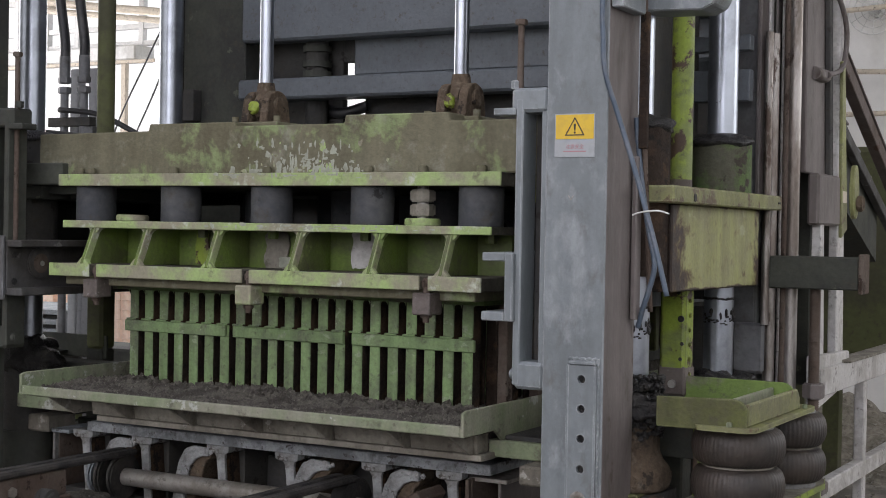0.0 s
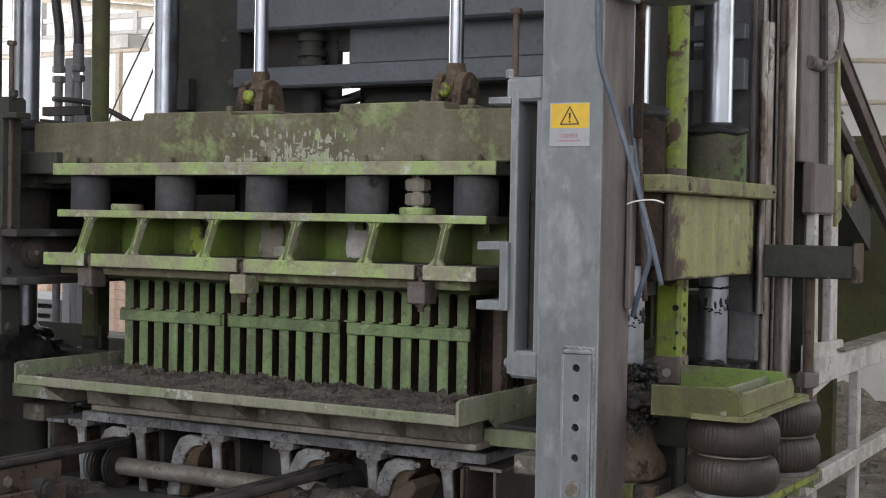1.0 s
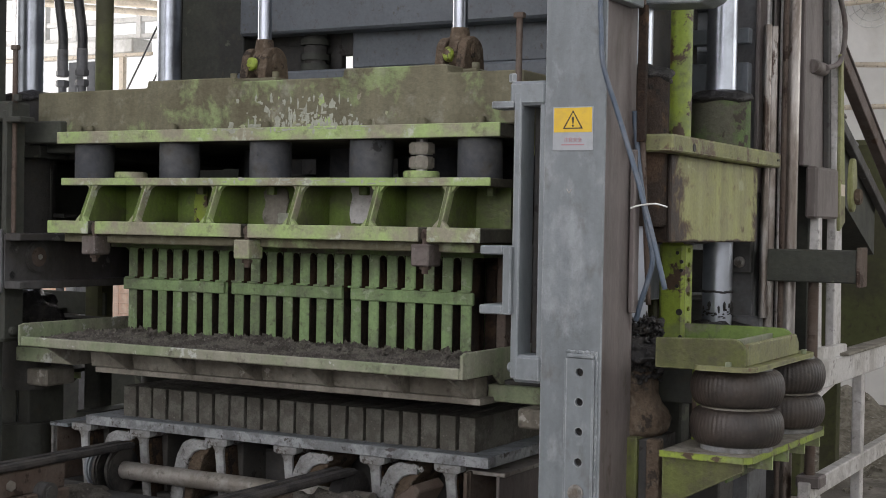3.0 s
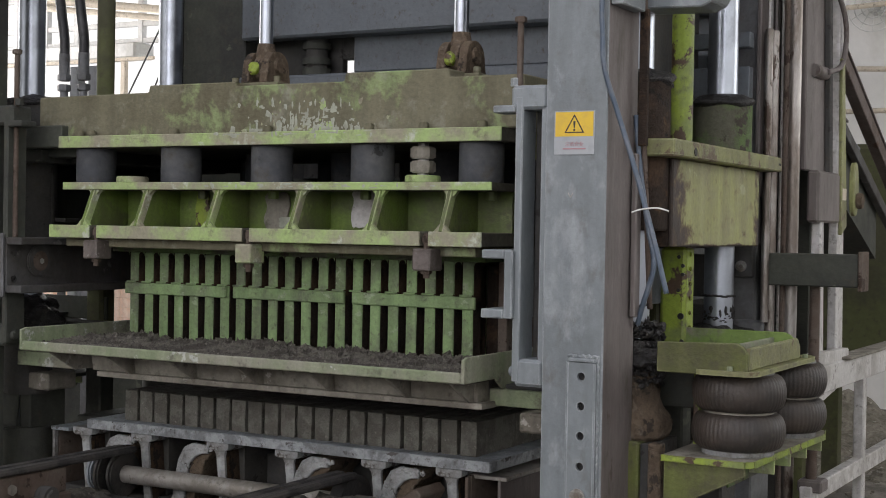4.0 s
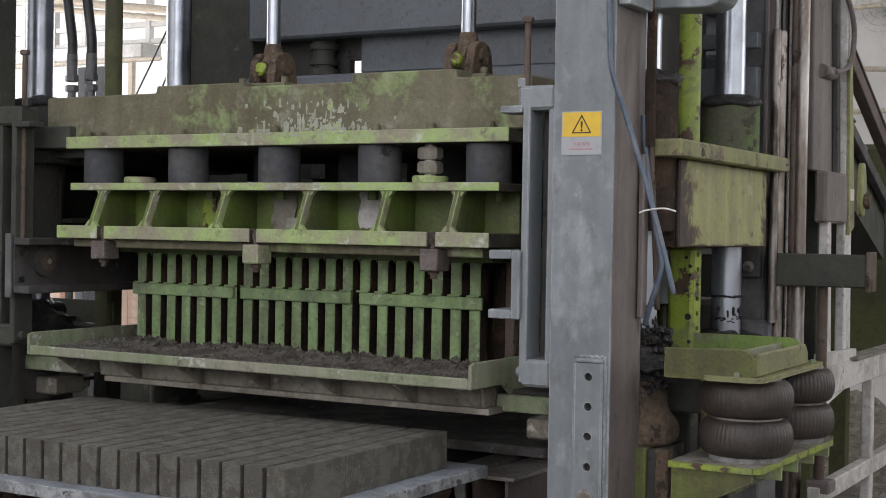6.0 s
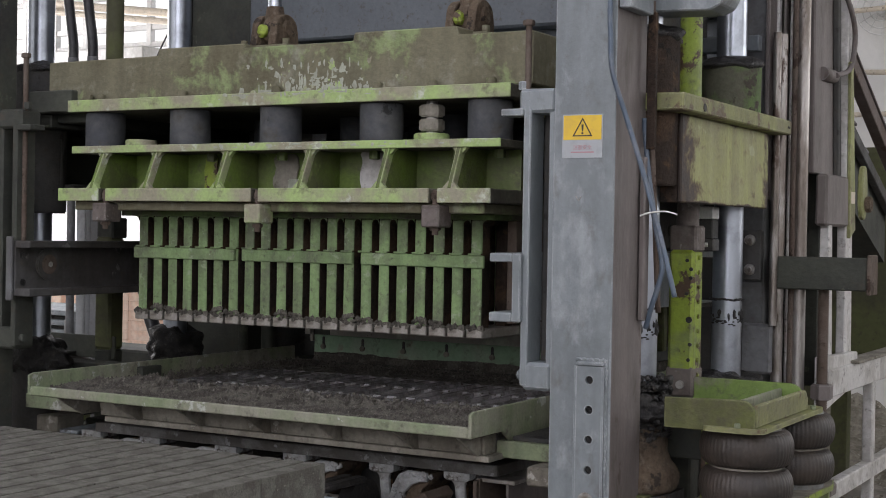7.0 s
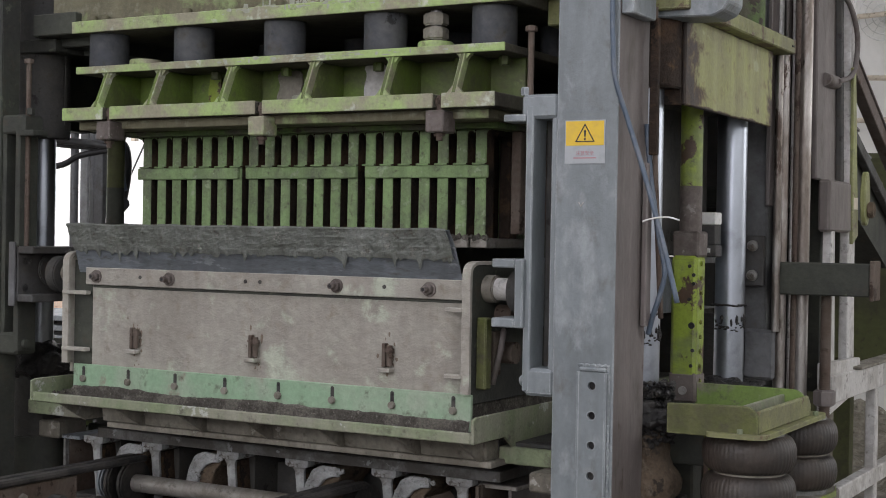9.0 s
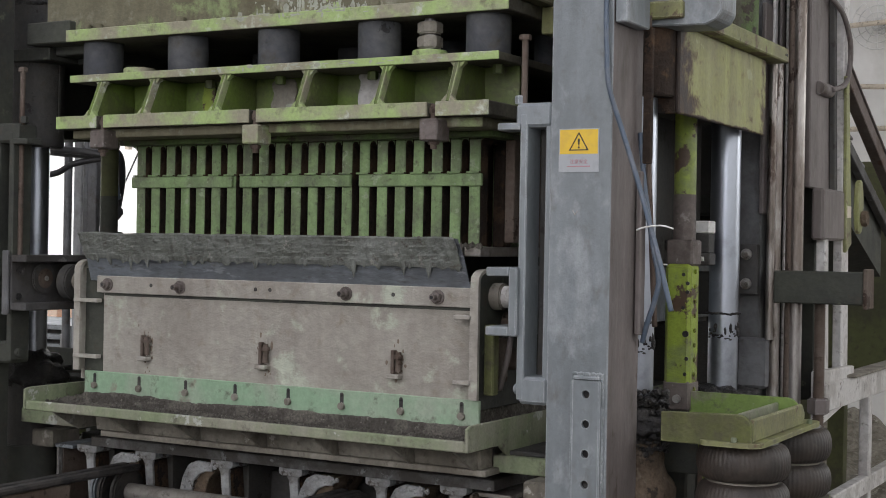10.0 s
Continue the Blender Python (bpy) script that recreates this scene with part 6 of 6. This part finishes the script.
    hp = single("bracket_plate", bm, "frame_dark", (1.77, 0.94, 1.36), "brown-grey bolted bracket plate on the rear post", "bracket")
    for z in (1.49, 1.395):
        bm = cyl(N(), (1.765, 0.915, z), (1.765, 0.93, z), 0.018, 16, bev=0.003)
        cyl(bm, (1.765, 0.9, z), (1.765, 0.916, z), 0.010, 12)
        single("bolt", bm, "steel", (1.765, 0.915, z), "worn steel bolt on the bracket plate", "bolt", "bracket bolts")
    sb = thing("sensor_block", (1.725, 0.62, 1.47), "white and black sensor block behind the lift post", "sensor")
    part("cover", box(N(), 1.70, 1.75, 0.6, 0.66, 1.552, 1.59, 0.003), "white_plastic", sb)
    part("body", box(N(), 1.702, 1.748, 0.603, 0.66, 1.492, 1.5515, 0.003), "dark", sb)
    part("base", box(N(), 1.695, 1.752, 0.602, 0.66, 1.455, 1.4915, 0.003), "frame_dark", sb)
    part("slot", cyl(N(), (1.71, 0.6, 1.474), (1.735, 0.6, 1.474), 0.007, 12), "white_plastic", sb)
    part("arm", box(N(), 1.60, 1.70, 0.62, 0.65, 1.50, 1.53, 0.003), "dark", sb)


right_fittings()


# ---- feeder stand and conveyor at the rear right ----
def rear_right():
    a = thing("cross_arm", (2.05, 0.97, 1.335), "black grimy square steel arm with a flanged end", "steel arm")
    part("tube", box(N(), 1.83, 2.135, 0.93, 1.02, 1.337, 1.44, 0.004), "dark_olive", a)
    part("end_plate", box(N(), 2.135, 2.147, 0.925, 1.025, 1.325, 1.45, 0.003), "rust", a, "rusty flange plate")
    s = thing("lead_screw", (1.985, 1.0, 0.93), "rusty threaded lead screw under the steel arm", "lead screw")
    bm = N()
    prof = []
    for k in range(90):
        z = 0.70 + 0.64 * k / 90
        prof += [(0.0155, z), (0.019, z + 0.0035)]
    lathe(bm, prof, 1.985, 1.0, 14)
    part("screw", bm, "rust", s)
    bm = N()
    hexnut(bm, 1.985, 1.0, 0.985, 0.036, 0.05)
    part("nut", bm, "post_side", s)
    part("foot", box(N(), 1.95, 2.03, 0.96, 1.04, 0.68, 0.72, 0.006), "post_side", s)
    f = thing("feeder_stand", (1.98, 1.9, 0), "off-white painted steel feeder stand with rails", "steel stand")
    part("top_rail", box(N(), 1.955, 2.0, 1.05, 3.4, 0.985, 1.075, 0.004), "rail_white", f)
    part("gusset", prism(N(), [(1.0, 0.94), (1.0, 1.12), (1.45, 1.11), (1.45, 1.0)], "x", 1.96, 1.99, 0.004), "rail_white", f)
    part("rail_cap", box(N(), 1.95, 2.02, 1.35, 3.4, 1.075, 1.085, 0.002), "mold_skirt", f)
    part("low_rail", box(N(), 1.96, 2.0, 0.95, 3.4, 0.64, 0.70, 0.004), "rail_white", f)
    for y in (1.68, 2.9):
        part("leg", box(N(), 1.962, 1.998, y - 0.025, y + 0.025, 0, 0.985, 0.004), "rail_white", f)
    part("leg", box(N(), 1.962, 1.998, 1.05, 1.10, 0, 0.64, 0.004), "rail_white", f)
    part("upright", prism(N(), [(1.12, 1.075), (1.2, 1.075), (1.17, 1.56), (1.13, 1.56)], "x", 1.935, 1.965, 0.003), "rail_white", f)
    part("upright", prism(N(), [(1.36, 1.075), (1.46, 1.075), (1.40, 2.4), (1.33, 2.4)], "x", 1.935, 1.965, 0.003), "rail_white", f)
    part("panel", prism(N(), [(1.08, 1.54), (1.42, 1.54), (1.42, 1.71), (1.08, 1.71)], "x", 1.93, 1.97, 0.008), "post_side", f)
    part("wide_plate", prism(N(), [(1.06, 1.71), (1.40, 1.71), (1.30, 2.9), (1.02, 2.9)], "x", 1.91, 1.93, 0.004), "post_side", f, "mauve-grey tall side plate")
    part("dark_plate", box(N(), 1.78, 1.90, 1.25, 1.33, 1.0, 2.6, 0.003), "dark_olive", f)
    part("flange_edge", prism(N(), [(1.30, 1.71), (1.335, 1.71), (1.24, 2.9), (1.21, 2.9)], "x", 1.93, 1.95, 0.003), "dark", f)
    bm = N()
    box(bm, 1.975, 1.98, 1.36, 1.41, 1.62, 1.66, 0.001)
    part("label_plate", bm, "cream_pipe", f)
    y = thing("swing_lever", (1.97, 1.5, 1.55), "yellow-green pivoted lever plate on the stand", "lever")
    part("bar", prism(N(), [(1.36, 1.5), (1.43, 1.53), (1.36, 2.1), (1.33, 2.1)], "x", 1.966, 1.978, 0.002), "green_yellow", y)
    bm = N()
    pts = []
    for k in range(20):
        t = 2 * math.pi * k / 20
        pts.append((1.47 + 0.035 * math.cos(t), 1.66 + 0.095 * math.sin(t)))
    prism(bm, pts, "x", 1.98, 2.0, 0.004)
    part("cam_plate", bm, "green_yellow", y)
    bm = N()
    cyl(bm, (2.0, 1.48, 1.62), (2.02, 1.48, 1.62), 0.028, 18, bev=0.003)
    part("pivot", bm, "mud", y)
    k = thing("inclined_conveyor", (1.85, 3.0, 0), "dark steel inclined conveyor truss behind the machine", "conveyor")
    for x0, x1, z0, z1, slope, mat in ((1.80, 1.845, 2.30, 2.235, 0.464, "conveyor_brown"), (1.795, 1.80, 2.285, 2.25, 0.464, "dark"), (1.30, 1.34, 2.47, 2.40, 0.44, "frame_dark"), (1.81, 1.84, 2.035, 1.985, 0.41, "frame_dark")):
        part("chord", prism(N(), [(1.72, z0), (1.72, z1), (4.6, z1 - 2.88 * slope), (4.6, z0 - 2.88 * slope)], "x", x0, x1, 0.003), mat, k)
    part("chord_lip", prism(N(), [(1.72, 2.306), (1.72, 2.298), (4.6, 2.298 - 2.88 * 0.464), (4.6, 2.306 - 2.88 * 0.464)], "x", 1.80, 1.853, 0.001), "post_side", k)
    for i in range(4):
        y0 = 1.86 + 0.21 * i
        z0 = 2.27 - (y0 - 1.72) * 0.464
        part("flight", prism(N(), [(y0, z0 - 0.13), (y0 + 0.10, z0 - 0.15), (y0 + 0.10, z0 - 0.16), (y0, z0 - 0.14)], "x", 1.36, 1.80, 0.001), "post_side" if i % 2 else "frame_grey", k)
    part("trough", prism(N(), [(1.7, 2.03), (2.7, 1.62), (2.7, 1.40), (1.7, 1.78)], "x", 1.25, 1.80), "dark_olive", k)
    part("motor", cyl(N(), (1.62, 1.95, 2.06), (1.80, 1.95, 2.06), 0.05, 18, bev=0.006), "frame_dark", k, "grimy round drive motor")
    part("motor_cap", cyl(N(), (1.80, 1.95, 2.06), (1.825, 1.95, 2.06), 0.026, 14, bev=0.004), "rail_white", k)
    part("support_leg", box(N(), 1.72, 1.8, 4.0, 4.1, 0, 1.3, 0.004), "dark", k)
    o = thing("olive_tank", (1.6, 4.6, 0), "olive green painted steel tank on the floor", "tank")
    part("body", box(N(), 0.9, 2.6, 4.3, 5.4, 0.85, 2.0, 0.03), "olive", o)
    for x in (1.0, 2.5):
        part("leg", box(N(), x - 0.05, x + 0.05, 4.4, 4.5, 0, 0.86, 0.004), "olive", o)
        part("leg", box(N(), x - 0.05, x + 0.05, 5.2, 5.3, 0, 0.86, 0.004), "olive", o)
    # bent black hose and clip high on the stand
    bm = N()
    tube(bm, [(1.95, 1.2, 2.35), (1.97, 1.3, 2.30), (1.98, 1.36, 2.2), (1.975, 1.33, 2.08), (1.96, 1.2, 2.04)], 0.009)
    single("hose", bm, "post_side", (1.95, 1.2, 2.04), "grey bent hose on the stand", "hose", "hoses on the stand")
    bm = N()
    cyl(bm, (1.935, 1.12, 2.04), (1.94, 1.24, 2.04), 0.022, 14)
    single("hose_clip", bm, "post_side", (1.94, 1.18, 2.02), "grey hose clip on the side plate", "clip")
    for p0, p1 in (((-2.0, 8.5, 3.3), (7.02, 8.5, 3.75)), ((-2.0, 8.5, 3.0), (7.02, 8.5, 2.6)), ((-2, 8.6, 2.55), (7.02, 8.6, 2.55))):
        single("wall_pipe", cyl(N(), p0, p1, 0.022, 10), "cream_pipe", p1, "pale pipe along the back wall", "pipe", "wall pipes")
    fan = thing("wall_fan", (0.42, 8.9, 3.45), "white wire cage fan high on the back wall", "fan")
    for r in (0.04, 0.10, 0.16, 0.215):
        pts = [(0.42 + r * math.cos(2 * math.pi * i / 24), 8.72 + 0.3 * r * r, 3.45 + r * math.sin(2 * math.pi * i / 24)) for i in range(25)]
        part("cage_ring", tube(N(), pts, 0.006, 6, 2), "window_frame", fan)
    for i in range(12):
        a = 2 * math.pi * i / 12
        part("cage_wire", cyl(N(), (0.42, 8.72, 3.45), (0.42 + 0.215 * math.cos(a), 8.735, 3.45 + 0.215 * math.sin(a)), 0.004, 6), "window_frame", fan)
    part("motor", cyl(N(), (0.42, 8.76, 3.45), (0.42, 9.02, 3.45), 0.06, 16), "window_frame", fan)
    bm = N()
    rnd = random.Random(9)
    for i in range(900):
        r = 0.008 + 0.04 * rnd.random() ** 4
        lump(bm, -0.6 + 3.2 * rnd.random(), 3.2 + 5.4 * rnd.random(), r * 0.4, r, r, r * 0.7, i, 0.4, 1)
    single("floor_debris", bm, "mold_skirt", (0.8, 5.5, 0), "broken concrete crumbs scattered on the floor", "rubble", kind="stuff")


rear_right()


def soil_heaps():
    """Low heaps of spilt mix on the floor behind the stand."""
    for k, (x, y, rx, ry, h) in enumerate(((0.45, 6.5, 0.55, 0.7, 0.20), (0.95, 6.9, 0.6, 0.6, 0.13), (0.25, 7.9, 0.7, 0.5, 0.26), (1.2, 5.6, 0.5, 0.4, 0.08))):
        bm = N()
        n = 40
        grid = [[bm.verts.new((x + rx * u, y + ry * v, max(-0.01, h * (max(0.0, 1 - u * u - v * v) ** 1.3) * (1 + 0.5 * noise.noise((u * 3, v * 3, k))) + 0.03 * noise.noise((u * 11, v * 11, k * 2)) - 0.012)))
                 for u in [2 * i / n - 1 for i in range(n + 1)]] for v in [2 * j / n - 1 for j in range(n + 1)]]
        for a, b in zip(grid, grid[1:]):
            for i in range(n):
                bm.faces.new((a[i], a[i + 1], b[i + 1], b[i]))
        single("spoil_heap", bm, "mold_skirt", (x, y, 0), "low dark heap of spilt concrete mix on the floor", "soil heap", "spoil heaps", "stuff")


soil_heaps()


# ---- hoses and pipes at the rear left ----
def left_lines():
    g = thing("hose_pair", (-1.3, 1.3, 1.5), "two thick black hydraulic hoses with steel fittings", "hydraulic hoses")
    for dx in (0.0, 0.115):
        x = -1.37 + dx
        bm = N()
        tube(bm, [(x - 0.05, 1.1, 2.6), (x - 0.02, 1.1, 2.42), (x, 1.1, 2.3), (x, 1.1, 2.22)], 0.022, 12)
        h = part("hose", bm, "hose", g)
        bm = N()
        cyl(bm, (x, 1.1, 2.14), (x, 1.1, 2.24), 0.024, 14)
        hexnut(bm, x, 1.1, 2.12, 0.03, 0.03)
        hexnut(bm, x, 1.1, 2.075, 0.03, 0.03)
        cyl(bm, (x, 1.1, 0.9), (x, 1.1, 2.08), 0.018, 14)
        part("fitting", bm, "frame_grey", h)
    part("clip_bar", box(N(), -1.45, -1.2, 1.08, 1.12, 1.93, 1.97, 0.003), "dark", g)
    part("stand", box(N(), -1.24, -1.19, 1.085, 1.115, 0, 1.929, 0.003), "frame_grey", g)
    bm = N()
    tube(bm, [(-1.35, 1.05, 2.0), (-1.15, 1.05, 1.98), (-1.0, 1.05, 1.93), (-0.75, 1.1, 1.80)], 0.012)
    single("hose", bm, "hose", (-0.75, 1.1, 1.8), "black hose hanging across the rear", "hose", "hoses at the rear")
    bm = N()
    tube(bm, [(-0.74, 0.9, 1.72), (-0.68, 0.9, 1.60), (-0.72, 0.9, 1.45), (-0.76, 1.1, 1.2), (-0.8, 1.25, 0.97)], 0.016)
    tube(bm, [(-0.9, 0.9, 1.62), (-1.0, 0.95, 1.55), (-1.02, 1.0, 1.4), (-0.95, 1.1, 1.244), (-0.908, 1.1, 1.125), (-0.855, 1.1, 1.007), (-0.82, 1.1, 0.92)], 0.03)
    single("hose", bm, "hose", (-0.8, 1.25, 0.97), "black looped hoses behind the chrome column", "hose", "hoses at the rear")
    bm = N()
    tube(bm, [(-0.65, 0.88, 1.72), (-0.6, 0.88, 1.5), (-0.66, 1.05, 1.2), (-0.75, 1.25, 0.97)], 0.007)
    single("hose", bm, "hose_blue", (-0.75, 1.25, 0.97), "thin blue hose behind the chrome column", "hose", "hoses at the rear")
    for pts, r, mat in (([(-1.355, 0.9, 1.893), (-1.223, 0.9, 1.881), (-1.093, 0.9, 1.869), (-1.001, 0.92, 1.857), (-0.963, 0.95, 1.872), (-0.946, 0.97, 1.835), (-0.966, 1.0, 1.747), (-1.032, 1.05, 1.641)], 0.016, "hose"), ([(-1.352, 0.9, 1.767), (-1.237, 0.9, 1.782), (-1.156, 0.9, 1.815), (-1.064, 0.92, 1.834), (-0.985, 0.92, 1.842)], 0.013, "hose"), ([(-0.967, 0.95, 1.898), (-0.944, 0.95, 1.862), (-0.952, 0.95, 1.768), (-0.977, 1.0, 1.675)], 0.008, "hose_blue"), ([(-1.385, 0.93, 1.878), (-1.219, 0.93, 1.861), (-0.994, 0.93, 1.848)], 0.011, "hose")):
        bm = N()
        tube(bm, pts, r)
        single("hose", bm, mat, pts[-1], "black air hose running behind the rear columns" if mat == "hose" else "thin blue air hose behind the rear columns", "hose", "hoses at the rear")
    for x, w in ((-1.43, 0.025), (-1.30, 0.045)):
        bm = N()
        box(bm, x - w, x + w, 1.22, 1.27, 0.955, 2.2, 0.004)
        single("pipe_stand", bm, "grey_plastic", (x, 1.24, 0.955), "grey upright steel tube at the rear", "steel tube", "rear tubes")
    # bench drawn extra wide: stands for side panels and hides the background
    bm = N()
    box(bm, -2.6, -0.7, 1.2, 1.5, 0, 0.955, 0.01)
    single("pump_bench", bm, "dark_olive", (-1.1, 1.35, 0), "dark olive low bench at the rear, widened in place of side panels", "bench")
    for x in (-1.56, -1.40):
        bm = cyl(N(), (x, 1.33, 0.955), (x, 1.33, 1.06), 0.05, 18)
        cyl(bm, (x, 1.33, 1.059), (x, 1.33, 1.1), 0.03, 14)
        single("valve", bm, "frame_grey", (x, 1.33, 0.955), "grey round valve on the bench", "valve", "valves")


left_lines()


# ---- what moves ----
def motions():
    # press head: lifted off the bricks, then raised clear
    lift = [(0, 0), (2.15, 0), (2.25, 0.008), (2.3, 0.03), (2.4, 0.078), (2.5, 0.114), (2.6, 0.115), (2.7, 0.114), (6.7, 0.113), (6.8, 0.113), (6.9, 0.157), (7.0, 0.24),
            (7.1, 0.355), (7.2, 0.432), (7.3, 0.478), (7.4, 0.505), (7.5, 0.512), (7.6, 0.512), (10, 0.512)]
    o = PRESS.location.copy()
    walk(PRESS, [(t, pose(o.x, o.y, o.z + d)) for t, d in lift])
    # mold: raised off the bricks, later lowered on the next pallet
    up = [(0, 0), (1.2, 0), (1.3, 0.006), (1.4, 0.031), (1.5, 0.064), (1.6, 0.099), (1.7, 0.124), (1.8, 0.131), (1.9, 0.132), (5.7, 0.131), (5.9, 0.128), (6.2, 0.075), (6.5, 0.012),
          (6.65, 0.001), (6.75, 0), (10, 0)]
    for ob in [MOLD] + LOOSE:
        o = ob.location.copy()
        walk(ob, [(t, pose(o.x, o.y, o.z + d)) for t, d in up])
    # full pallet carried out with its bricks
    out = [(0, 0), (4.2, 0), (4.3, -0.03), (4.5, -0.112), (4.75, -0.215), (5.0, -0.335), (5.25, -0.48), (5.5, -0.645), (5.7, -0.775), (6.25, -1.095), (6.8, -1.415), (7.0, -1.527), (7.2, -1.655),
           (7.5, -1.838), (7.8, -2.015), (8.1, -2.19), (9.0, -2.66), (10, -3.1)]
    for ob in [PALLET_FULL] + BRICKS:
        o = ob.location.copy()
        walk(ob, [(t, pose(o.x, o.y + d, o.z)) for t, d in out])
    nxt = [(0, 1.3), (4.2, 1.3), (4.5, 1.19), (5.0, 0.965), (5.5, 0.655), (5.7, 0.52), (6.1, 0.25), (6.5, 0.04), (6.65, 0), (10, 0)]
    o = PALLET_NEXT.location.copy()
    walk(PALLET_NEXT, [(t, pose(o.x, o.y + d, o.z)) for t, d in nxt])
    # feed box: out over the mold, then shaking
    run = [(0, 0), (7.55, 0), (7.62, -0.03), (7.7, -0.22), (7.8, -0.45), (7.9, -0.58), (8.0, -0.695), (8.1, -0.84), (8.2, -0.99), (8.3, -1.11), (8.4, -1.24), (8.5, -1.33), (8.6, -1.335), (8.7, -1.328),
           (8.8, -1.295), (8.9, -1.315), (9.0, -1.32), (9.1, -1.325), (9.2, -1.295), (9.3, -1.262), (9.4, -1.195), (9.5, -1.134), (9.6, -1.10), (9.7, -1.12), (9.8, -1.165), (9.9, -1.225), (10, -1.243)]
    o = FEED.location.copy()
    walk(FEED, [(t, pose(o.x, o.y + d, o.z)) for t, d in run])


motions()
